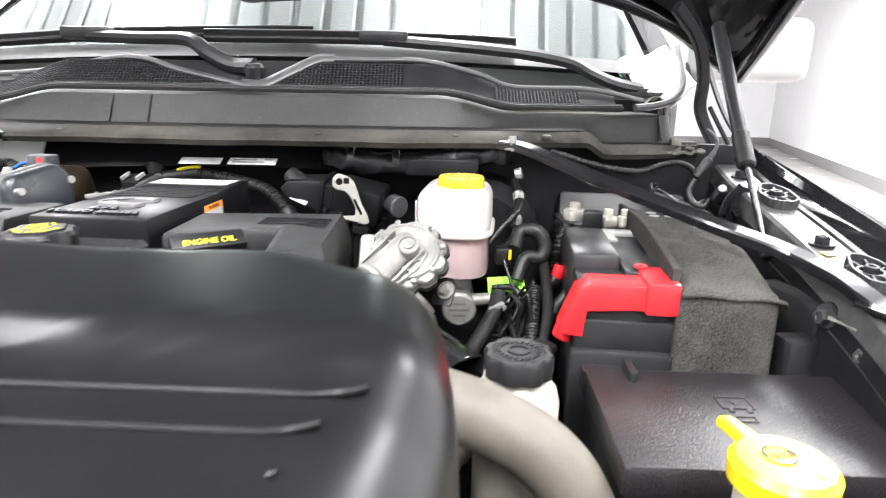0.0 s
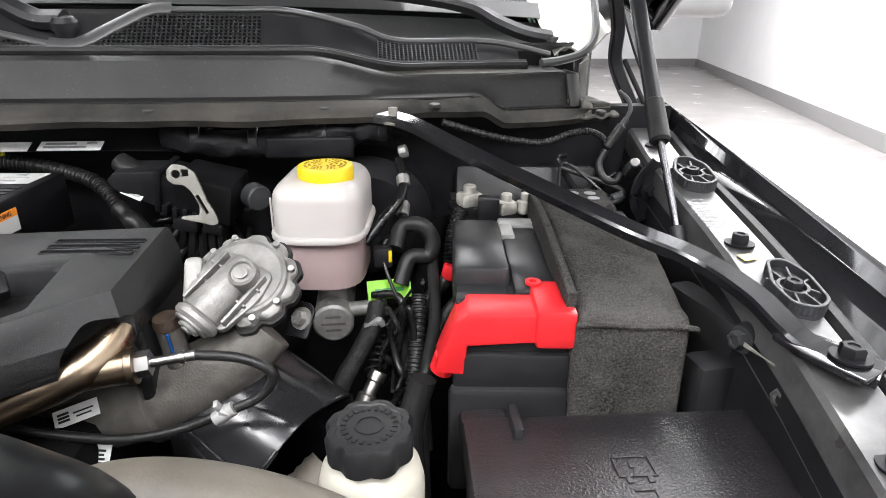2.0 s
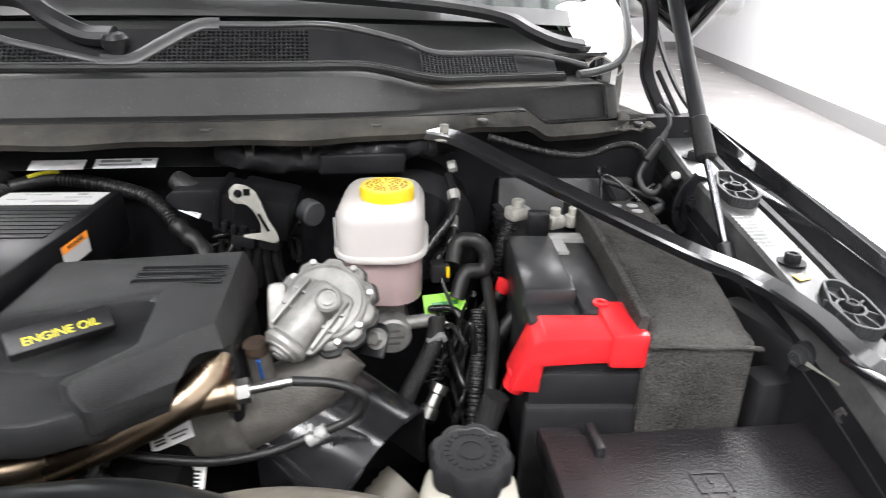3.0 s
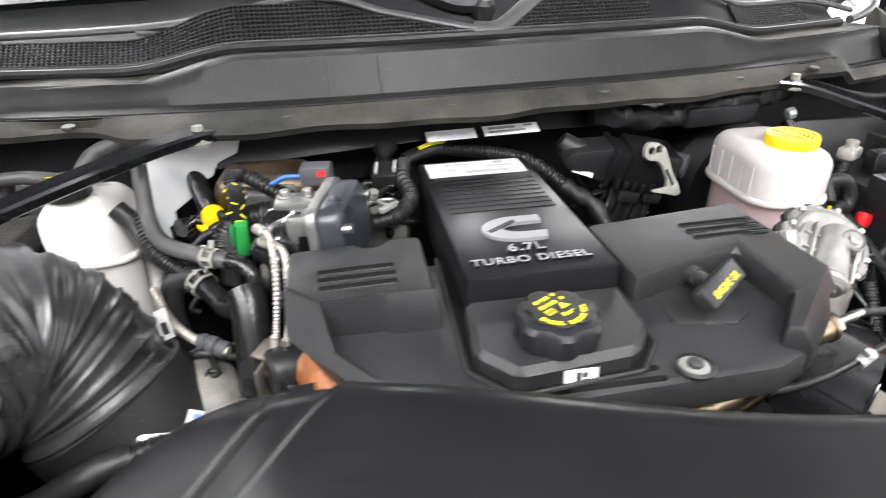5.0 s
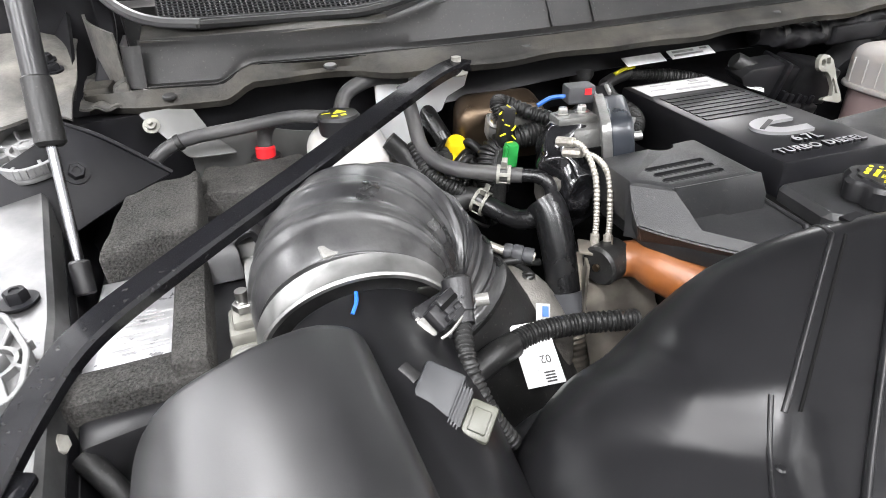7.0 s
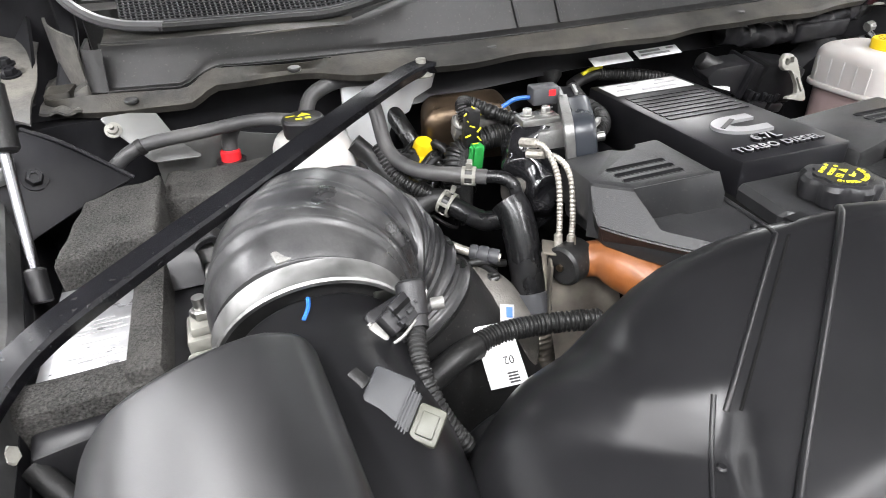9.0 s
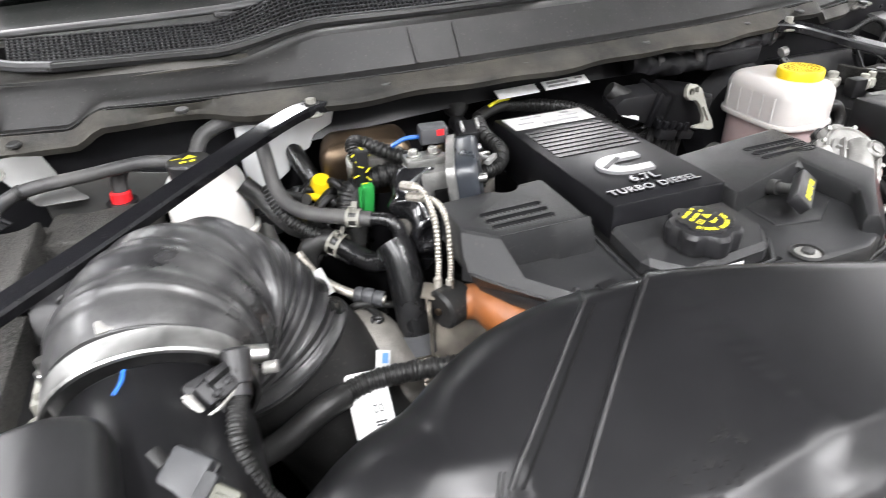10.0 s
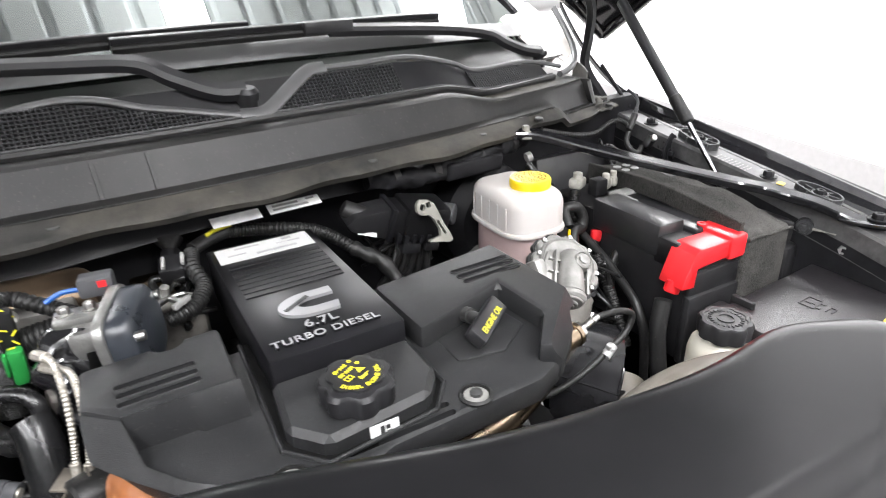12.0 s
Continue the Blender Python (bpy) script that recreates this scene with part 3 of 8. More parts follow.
for s in (-1, 1):
    part("dusty_end_shelf", thick(grid(30, 8, lambda u, v: end_shelf(s, u, v)), 0.002), M_LEDGE, truck, "dusty shelf at the cowl's end")
    part("panel_end", thick(grid(26, 6, lambda u, v: end_cap(s, u, v)), 0.003), M_COWL, truck, angle=60)
    xe = (COWL_X1 if s > 0 else COWL_X0) + s * 0.022
    y0 = cowl_y(xe) + 0.004
    part("rear_upstand", thick(grid(14, 8, lambda u, v: Vector((xe + s * (0.002 + 0.032 * math.sin(u * math.pi * 0.5)), y0 + 0.045 + 0.07 * u, 1.262 + (0.066 + 0.014 * u) * v))), 0.003), M_DUSTY, truck, "dusty grey upstand behind the cowl's end", angle=60)
    part("corner_flange", thick(grid(22, 14, lambda u, v: Vector((xe + s * (-0.012 + 0.062 * u), y0 + 0.11 * v + 0.004 * math.sin(9 * u), 1.2575 + 0.012 * v + 0.004 * u + 0.0016 * math.sin(19 * u + 11 * v)))), 0.003), M_DUSTY, truck, "dusty pressed flange at the cowl's corner")
    part("corner_pad", prism(rounded([(xe + s * 0.020, y0 + 0.030), (xe + s * 0.046, y0 + 0.026), (xe + s * 0.044, y0 + 0.07), (xe + s * 0.016, y0 + 0.068)][::s], 0.004), 1.255, 1.2755, 0.0012, lambda x, y: 1.2740), M_LEDGE, truck)
    part("corner_lug", prism(rounded([(xe - s * 0.004, y0 + 0.012), (xe + s * 0.014, y0 + 0.010), (xe + s * 0.016, y0 + 0.040), (xe, y0 + 0.044)][::s], 0.006), 1.255, 1.285, 0.003, lambda x, y: 1.282 - 0.5 * abs(x - xe)), M_DUSTY, truck)
screen = part("cowl_screen", screen_base(COWL_X0 + 0.03, COWL_X1 - 0.06), M_PLASTIC, truck, "black plastic wiper cowl screen")


def lattice(x0, x1, v0, v1):
    """Crossing bars of a moulded screen; v0(x), v1(x) bound it."""
    bms = []
    pitch = 0.0060
    n = int((x1 - x0) / pitch)
    lift = Vector((0, -0.0022, 0.0024))
    for i in range(n + 1):
        x = x0 + i * pitch
        a, b = grille_at(x, v0(x)) + lift, grille_at(x, v1(x)) + lift
        if (b - a).length > 0.004:
            bms.append(bar([a, a.lerp(b, 0.5), b], 0.0021, 0.003, 4, up=(0, -0.7, 0.7)))
    for k in range(11):
        v = (k + 0.3) / 10.5
        xs = [x0 + (x1 - x0) * i / 40 for i in range(41)]
        run = []
        for x in xs + [None]:
            if x is not None and v0(x) - 0.02 <= v <= v1(x) + 0.02:
                run.append(grille_at(x, v) + lift)
            else:
                if len(run) > 2:
                    bms.append(bar(run, 0.0020, 0.0034, len(run) * 2, up=(0, -0.7, 0.7)))
                run = []
    return join(*bms)


def screen_field(x0, x1, v0, v1):
    n = 40
    # black sheet under the bars paints the shade inside the mesh holes
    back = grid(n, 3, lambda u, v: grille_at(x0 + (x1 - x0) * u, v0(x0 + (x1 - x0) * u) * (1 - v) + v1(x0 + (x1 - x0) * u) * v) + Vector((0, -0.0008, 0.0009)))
    b = part("screen_hole_shade", thick(back, 0.0004), M_SHADE, screen)
    tagged(part("screen_mesh", lattice(x0, x1, v0, v1), M_GRILLE, b), kind="stuff")


def flat_low(x):
    return 0.04


screen_field(-0.69, -0.05, flat_low, lambda x: 0.93 if x < -0.24 else max(0.06, 0.93 - (x + 0.24) / 0.19 * 0.88))
screen_field(0.0, 0.215, flat_low, lambda x: 0.93 if x > 0.075 else max(0.06, 0.10 + x / 0.075 * 0.83))
screen_field(0.37, 0.515, flat_low, lambda x: 0.9)
for nx in (-0.43, 0.258):
    part("screen_notch", moved(box((-0.025, -0.006, -0.004), (0.025, 0.006, 0.004), 0.003), Matrix.Translation(grille_at(nx, 0.97) + Vector((0, 0.004, 0.002)))), M_COWLTRIM, screen)

# smooth grey trim along the screens' upper edges, dipping in a V round the wiper's pivot
LIFT = Vector((0, -0.003, 0.004))
for pts, w in (([(-0.70, 1.02), (-0.42, 1.02), (-0.245, 1.0), (-0.15, 0.55), (-0.065, 0.16), (-0.045, 0.08)], 0.009), ([(-0.045, 0.08), (-0.018, 0.05), (0.0, 0.16), (0.032, 0.55), (0.072, 1.0), (0.10, 1.05)], 0.019), ([(0.085, 1.03), (0.16, 1.03), (0.25, 1.02), (0.34, 1.02), (0.40, 1.0), (0.52, 0.98), (0.58, 0.7), (0.63, 0.3)], 0.008)):
    part("screen_trim", bar([grille_at(x, v) + LIFT for x, v in pts], w, 0.006, 60, up=(0, -0.7, 0.7)), M_COWLTRIM, screen, "smooth grey trim edge of the cowl screen", angle=50)

# upper cowl shelf, windscreen, dashboard


def glass_at(x, v):
    c = 0.10 * (abs(x) / 0.75) ** 2
    return Vector((x * (1 - 0.10 * v), 0.235 + c + 0.78 * v, 1.402 - 0.02 * (abs(x) / 0.7) ** 2 + 0.50 * v))


def shelf(u, v):
    x = -0.74 + 1.42 * u
    a, b = grille_at(x, 1.0), glass_at(x, 0.03) + Vector((0, 0.01, -0.006))
    q = a.lerp(b, v)
    q.z -= 0.03 * math.sin(math.pi * v)
    return q


part("cowl_shelf", thick(grid(60, 8, shelf), 0.003), M_COWL, truck)
wind = part("windscreen", thick(grid(40, 16, lambda u, v: glass_at(-0.72 + 1.42 * u, v)), 0.005), M_GLASS, truck, "windscreen reflecting the ribbed ceiling", angle=60)
wind.visible_shadow = False
part("frit_band", thick(grid(40, 3, lambda u, v: glass_at(-0.72 + 1.42 * u, v * 0.05) + Vector((0, -0.003, 0.004))), 0.001), M_INK, wind)
part("dashboard", thick(grid(20, 8, lambda u, v: Vector((-0.72 + 1.42 * u, 0.40 + 0.5 * v, 1.36 + 0.10 * math.sin(v * 2.2)))), 0.02), M_TRIMGREY, truck)
part("cabin_back", box((-0.8, 1.9, 0.9), (0.8, 1.95, 1.95)), M_TRIMGREY, truck)
part("mirror_shroud", cbox((-0.15, 0.62, 1.73), (0.17, 0.10, 0.09), 0.02, (-30, 0, 0)), M_TRIMGREY, truck)
part("roof", thick(grid(12, 8, lambda u, v: Vector((-0.70 + 1.38 * u, 1.0 + 1.0 * v, 1.90 + 0.03 * math.sin(math.pi * u)))), 0.03), M_PAINT, truck)
for s in (-1, 1):
    part("windscreen_pillar", bar([glass_at(0.735 * s, 0.02) + Vector((0.012 * s, 0.0, -0.012)), glass_at(0.74 * s, 0.5) + Vector((0.02 * s, 0, 0)), glass_at(0.74 * s, 1.0)], 0.05, 0.03, 16, up=(0, -0.6, 0.8)), M_PAINT, truck)
    if s > 0:
        part("pillar_base", thick(grid(20, 20, lambda u, v: Vector((0.650 + 0.100 * u - 0.01 * v, 0.215 + 0.155 * v + 0.02 * u, 1.335 + 0.085 * v + 0.014 * u + 0.010 * math.sin(2.6 * math.pi * u) * (1 - 0.6 * v) + 0.012 * u * u))), 0.003), M_PALE, truck, "pale painted pillar foot beside the wiper pivot", angle=80)
        part("seal_curl", sweep([(0.612, 0.150, 1.327), (0.65, 0.163, 1.331), (0.688, 0.184, 1.341), (0.714, 0.214, 1.364), (0.724, 0.25, 1.40), (0.728, 0.29, 1.44)], 0.0065, 40, 8), M_COWLTRIM, truck)
        part("hinge_link", rod((0.745 * s, 0.16, 1.33), (0.775 * s, 0.10, 1.245), 0.004, seg=10), M_CHASSIS, truck)
    part("hinge_arm", bar([(0.66 * s, 0.14, 1.49), (0.715 * s, 0.17, 1.44), (0.745 * s, 0.20, 1.38), (0.752 * s, 0.21, 1.32), (0.775 * s, 0.17, 1.25)], 0.020, 0.014, 24, up=(0, -1, 0.2)), M_CHASSIS, truck)
    part("fender_rear_flange", thick(grid(14, 5, lambda u, v: Vector(((0.790 + 0.022 * v + 0.006 * u) * s, 0.33 - 0.21 * u + 0.02 * v, 1.45 - 0.18 * u - 0.11 * u * (1 - u) - 0.012 * v))), 0.004), M_CHASSIS, truck)
    part("cab_side", box((0.80 * s - 0.02, 0.5, 0.5), (0.80 * s + 0.02, 2.0, 1.42), 0.01), M_PAINT, truck)

# dusty end of the cowl by the other hinge: side sheet, dark hinge pocket and the curled screen end
def side_sheet(u, v):
    x = -0.79 - 0.09 * u
    return Vector((x, 0.05 + 0.19 * v + 0.01 * math.sin(7 * u), 1.266 + 0.008 * u + 0.045 * v + 0.014 * math.sin(3.1 * u) * v + 0.004 * math.sin(9 * v + 5 * u)))


part("cowl_side_sheet", thick(grid(16, 14, side_sheet), 0.003), M_DUSTY, truck, "dusty grey sheet at the cowl's end")
part("hinge_pocket", thick(grid(12, 8, lambda u, v: Vector((-0.735 - 0.24 * u, 0.235 + 0.03 * u, 1.20 + 0.32 * v))), 0.004), M_CHASSIS, truck, "dark hinge pocket")
part("curled_seal", sweep([(-0.645, cowl_y(-0.645) + 0.088, 1.326), (-0.69, 0.176, 1.330), (-0.722, 0.186, 1.342), (-0.745, 0.198, 1.364), (-0.758, 0.22, 1.40), (-0.764, 0.25, 1.45)], 0.0065, 40, 8), M_COWLTRIM, truck)
for bx, by in ((-0.80, 0.10), (-0.815, 0.16)):
    part("sheet_bolt", hexbolt((bx, by, 1.305), (0, -0.2, 1), 0.007, 0.006), M_CHASSIS, truck)

# fender rails: inner edge x at a place along y, and its height
RAILS = {1: [(0.78, 0.32), (0.738, 0.10), (0.714, -0.02), (0.702, -0.133), (0.688, -0.258), (0.664, -0.41), (0.64, -0.53), (0.60, -0.75)],
         -1: [(-0.88, 0.32), (-0.835, 0.10), (-0.815, -0.05), (-0.797, -0.20), (-0.795, -0.27), (-0.79, -0.41), (-0.775, -0.53), (-0.75, -0.75)]}


def rail_z(y):
    return 1.238 + 0.13 * (y - 0.1) - 0.05 * (y - 0.1) ** 2


def rail_x(s, y):
    R = RAILS[s]
    for (xa, ya), (xb, yb) in zip(R, R[1:]):
        if ya >= y >= yb:
            return xa + (xb - xa) * (ya - y) / (ya - yb)
    return R[0][0] if y > R[0][1] else R[-1][0]


def fender_sheet(s, sec):
    return grid(49, len(sec), lambda u, v: (lambda y, q: (rail_x(s, y) + s * q[0], y, rail_z(y) + q[1]))(0.16 - 0.92 * u, sec[round(v * (len(sec) - 1))]))


def fender_crest(s, y):
    """The outer fender's crest runs nearly straight beside the tapering rail."""
    if s > 0:
        return Vector((0.812 - 0.060 * (y - 0.1), y, 1.262 + 0.215 * (y - 0.1)))
    return Vector((rail_x(s, y) - 0.128, y, rail_z(y) + 0.019))


FENDER = [(0.0, -0.034), (0.08, -0.034), (0.16, -0.020), (0.19, -0.019), (0.22, -0.026), (0.30, -0.032), (0.50, -0.022), (0.66, -0.014), (0.69, -0.008), (0.72, -0.013), (0.90, -0.004), (0.97, -0.0005), (1.0, -0.0008), (1.04, -0.008), (1.12, -0.05), (1.22, -0.5)]


def fender_point(s, y, k):
    f, dz = FENDER[k]
    a, c = Vector((rail_x(s, y) + s * 0.056, y, rail_z(y))), fender_crest(s, y)
    q = a.lerp(c, f)
    q.z = a.z + (c.z - a.z) * min(1, f) + dz
    return q


for s in (1, -1):
    fender = part("fender", thick(grid(49, len(FENDER), lambda u, v: fender_point(s, 0.16 - 0.92 * u, round(v * (len(FENDER) - 1)))), 0.002), M_PAINT, truck, "gloss black fender edge", angle=50)
    part("fender_rail", thick(fender_sheet(s, [(-0.004, -0.05), (0.0, -0.004), (0.004, 0.0), (0.046, 0.0), (0.05, -0.004), (0.052, -0.02), (0.072, -0.02)]), 0.002), M_PAINTD, truck, "dusty black inner fender rail")
    part("gutter_seal", sweep([(rail_x(s, y / 10) + s * 0.066, y / 10, rail_z(y / 10) - 0.012) for y in range(3, -8, -1)], 0.008, 60, 8), M_RUBBER, truck)
    part("inner_fender", thick(fender_sheet(s, [(0.0, -0.03), (-0.004, -0.12), (-0.03, -0.3), (-0.05, -0.6)]), 0.003), M_CHASSIS, truck, "black inner fender panel")

part("firewall", join(box((-0.85, 0.10, 0.55), (-0.70, 0.13, 1.246)), box((-0.70, 0.10, 0.55), (0.80, 0.13, 1.27))), M_CHASSIS, truck, "black firewall")
part("firewall_flange", thick(grid(40, 5, lambda u, v: (-0.42 + 0.72 * u, 0.072 - 0.024 * v, 1.262 - 0.045 * v + 0.012 * math.sin(math.pi * u))), 0.002), M_PANEL, truck)
# near-black sheet added to close the bay's depth as shade
part("bay_shade_floor", box((-0.9, -1.1, 0.62), (0.85, 0.12, 0.64)), M_SHADE, truck)
for s in (-1, 1):
    part("frame_rail", box((0.42 * s - 0.04, -1.2, 0.50), (0.42 * s + 0.04, 2.0, 0.64), 0.01), M_CHASSIS, truck)
    wheel = part("wheel", lathe([(0.10, -0.11), (0.20, -0.12), (0.22, -0.10), (0.22, 0.10), (0.10, 0.06), (0, 0.06)], (0.83 * s, -0.35, 0.405), (1.5 * s, -0.35, 0.405), 40), M_ALU, truck)
    part("tyre", lathe([(0.22, -0.12), (0.36, -0.14), (0.40, -0.12), (0.405, 0), (0.40, 0.12), (0.36, 0.14), (0.22, 0.12), (0.22, -0.12)], (0.83 * s, -0.35, 0.405), (1.5 * s, -0.35, 0.405), 56), M_RUBBER, wheel)
part("front_axle", rod((-0.8, -0.35, 0.405), (0.8, -0.35, 0.405), 0.05, seg=20), M_CHASSIS, truck)
part("radiator_support", box((-0.8, -1.12, 0.6), (0.7, -1.05, 1.06), 0.01), M_CHASSIS, truck)

# ---------------------------------------------------------------- engine and its covers
YAW = -5.0
ex, ey = Vector((math.cos(radians(YAW)), math.sin(radians(YAW)))), Vector((-math.sin(radians(YAW)), math.cos(radians(YAW))))


def loc(u, w):
    """A place on the engine's own axes."""
    p = Vector((-0.09, -0.20)) + ex * u + ey * w
    return (p.x, p.y)


engine = thing("engine_block", "plain engine block below the plastic cover, blackened as deep shade", "engine", (-0.08, -0.2, 0.65))
# plain box; the shade under the cover is put into its black
part("block", box((-0.26, -0.36, 0.65), (0.12, 0.04, 1.07), 0.02), M_SHADE, engine)

cover = thing("engine_cover", "black moulded engine cover with badge and lettering", "engine cover", (-0.08, -0.25, 1.07))


def deck_top(x, y):
    return 1.172 + 0.03 * (y + 0.37)


deck = prism([loc(-0.208, 0.012), loc(-0.205, -0.066), loc(-0.187, -0.099), loc(-0.160, -0.137), loc(-0.115, -0.177), loc(-0.06, -0.205), loc(0.0, -0.186), loc(0.155, -0.182), loc(0.188, -0.168), loc(0.258, -0.112), loc(0.245, 0.040), loc(0.05, 0.020)], 1.142, 1.17, 0.006, deck_top)
arch_d = (Vector(loc(0.258, -0.12)) - Vector(loc(0.18, -0.172))).normalized()
arch_m = Matrix(((arch_d.x, 0, arch_d.y, 0), (arch_d.y, 0, -arch_d.x, 0), (0, 1, 0, 0), (0, 0, 0, 1)))
arch_m.translation = (*loc(0.18, -0.172), 0)


def arch():
    return moved(prism(rounded([(0.050, 1.10), (0.125, 1.10), (0.125, 1.165), (0.112, 1.178), (0.085, 1.182), (0.066, 1.165)], 0.008), -0.026, 0.03), arch_m)


deck = cut(deck, arch())
pod_l = prism([loc(-0.217, 0.011), loc(-0.217, -0.050), loc(-0.187, -0.079), loc(-0.095, -0.080), loc(-0.094, 0.020)], 1.163, 1.21, 0.006, lambda x, y: 1.209)
def pod_front():
    """The pod's leaning front wall with a jog in its foot."""
    top = [(-0.187, -0.0785), (-0.136, -0.0785), (-0.131, -0.0785), (-0.0945, -0.0785)]
    foot = [(-0.1850, -0.0825), (-0.136, -0.0830), (-0.131, -0.0880), (-0.0925, -0.0885)]
    bm = bmesh.new()
    rows = [[bm.verts.new((*loc(u, w + d), z)) for u, w in r] for r, d, z in ((top, 0.03, 1.2), (top, 0, 1.2084), (foot, 0, 1.190), (foot, -0.0005, 1.15), (foot, 0.05, 1.15))]
    for p, q in zip(rows, rows[1:]):
        for i in range(3):
            bm.faces.new((p[i], p[i + 1], q[i + 1], q[i]))
    return bevelled(bm, 0.0015)


pod_step = pod_front()
def cheek():
    """The pod's leaning outer cheek: a facet falling from the pod's corner, then a band along the recess."""
    inner = [(-0.2165, -0.0505, 1.2065), (-0.202, -0.0645, 1.2068), (-0.187, -0.0787, 1.2072), (-0.182, -0.0966, 1.1934), (-0.178, -0.111, 1.1815), (-0.165, -0.128, 1.1815), (-0.153, -0.1446, 1.182), (-0.128, -0.163, 1.180), (-0.100, -0.174, 1.178)]
    outer = [(-0.2195, -0.062, 1.188), (-0.219, -0.074, 1.173), (-0.2085, -0.087, 1.171), (-0.200, -0.098, 1.1705), (-0.190, -0.110, 1.170), (-0.178, -0.125, 1.170), (-0.165, -0.140, 1.170), (-0.142, -0.163, 1.171), (-0.112, -0.184, 1.172)]
    bm = bmesh.new()
    rows = [[bm.verts.new((*loc(u, w), z)) for u, w, z in r] for r in ([(u, w, 1.150) for u, w, z in inner], inner, outer, [(u + 0.012, w + 0.010, 1.150) for u, w, z in outer])]
    for p, q in zip(rows, rows[1:]):
        for i in range(len(p) - 1):
            bm.faces.new((p[i], p[i + 1], q[i + 1], q[i]))
    bmesh.ops.recalc_face_normals(bm, faces=bm.faces)
    sharp = [e for e in bm.edges if len(e.link_faces) == 2 and e.calc_face_angle() > 0.6]
    bmesh.ops.bevel(bm, geom=sharp, offset=0.0018, segments=2, affect="EDGES")
    return bm


side_l = cheek()
pod_r = prism([loc(0.075, 0.022), loc(0.255, 0.045), loc(0.266, -0.106), loc(0.188, -0.172), loc(0.166, -0.160), loc(0.205, -0.118), loc(0.196, -0.05), loc(0.08, -0.083)], 1.147, 1.2, 0.007, lambda x, y: 1.202 + 0.09 * min(0, y + 0.27))
side_r = prism([loc(0.16, 0.03), loc(0.252, 0.04), loc(0.262, -0.07), loc(0.252, -0.075), loc(0.238, 0.0), loc(0.16, 0.01)], 1.08, 1.16, 0.004)
well = prism([loc(0.10, -0.07), loc(0.19, -0.05), loc(0.195, -0.10), loc(0.15, -0.13), loc(0.10, -0.12)], 1.15, 1.176, 0.004)
pod_r = cut(pod_r, arch())
nt_c = loc(-0.142, 0.018)
pod_l = cut(pod_l, rod((*nt_c, 1.15), (*nt_c, 1.25), 0.017, seg=24))


def slots(cx, cy, n, w, gap, L, z, turn):
    out = []
    for k in range(n):
        c = loc(cx + 0.0006 * k, cy - gap * k)
        out.append(moved(prism(rounded([(-L / 2, -w / 2), (L / 2, -w / 2), (L / 2, w / 2), (-L / 2, w / 2)], w * 0.5, 4), z - 0.012, z + 0.03), pose(c[0], c[1], 0, 0, 0, turn)))
    return join(*out)


pod_l = cut(pod_l, slots(-0.157, -0.0343, 3, 0.0062, 0.0135, 0.066, 1.209, YAW + 2))
def facet(a, b, z, inset, drop):
    """A wedge that planes off a top edge running from a to b."""
    a, b = Vector((*a, z)), Vector((*b, z))
    along = (b - a).normalized()
    out = along.cross(Vector((0, 0, 1)))
    if out.dot((a + b) / 2 - Vector((*loc(0.15, -0.05), z))) < 0:
        out = -out
    n = (out * drop + Vector((0, 0, 1)) * inset).normalized()
    m = Matrix((along, n, along.cross(n))).transposed().to_4x4()
    m.translation = (a + b) / 2 - Vector((0, 0, drop))
    if m.determinant() < 0:
        m = m @ Matrix.Diagonal((-1, 1, 1, 1))
    L = (b - a).length / 2 + 0.03
    return moved(box((-L, 0, -0.08), (L, 0.06, 0.08)), m)


pod_r = cut(pod_r, facet(loc(0.2565, 0.045), loc(0.2675, -0.106), 1.202, 0.012, 0.034))
pod_r = cut(pod_r, facet(loc(0.2675, -0.106), loc(0.188, -0.1735), 1.198, 0.017, 0.030))
pod_r = cut(pod_r, slots(0.2033, 0.0, 3, 0.0062, 0.0135, 0.078, 1.202, YAW + 1))
deck = cut(deck, slots(0.012, -0.165, 2, 0.006, 0.0115, 0.10, 1.167, YAW))
for n, b, l in (("deck", deck, ""), ("pod", pod_l, ""), ("pod_step", pod_step, ""), ("side_cheek", side_l, ""), ("side_wall", side_r, ""), ("pod", pod_r, ""), ("dipstick_well", well, "")):
    part(n, b, M_COVER, cover, l, angle=32)
for (su, sw, sl, sz, stn) in ((-0.157, -0.0343, 0.030, 1.209, 2), (0.2033, 0.0, 0.036, 1.202, 1)):
    for k in range(3):
        c = loc(su + 0.0006 * k, sw - 0.0135 * k)
        m = pose(c[0], c[1], 0, 0, 0, YAW + stn)
        # black strip on the slot's floor, its shade given as colour
        part("slot_floor", moved(box((-sl, -0.0028, sz - 0.0118), (sl, 0.0028, sz - 0.0105)), m), M_SHADE, cover)
        rim = rounded([(-sl - 0.0035, -0.0037), (sl + 0.0035, -0.0037), (sl + 0.0035, 0.0037), (-sl - 0.0035, 0.0037)], 0.0036, 4)
        part("slot_rim", sweep([m @ Vector((x, y, sz - 0.0002 + (0.09 * min(0, (m @ Vector((x, y, 0))).y + 0.27) if su > 0 else 0))) for x, y in rim + rim[:2]], 0.0007, 60, 6, raw=True), M_PANEL, cover)

# raised centre panel, in two steps


def top_rear(x, y):
    return 1.2142 + 0.004 * (y + 0.05)


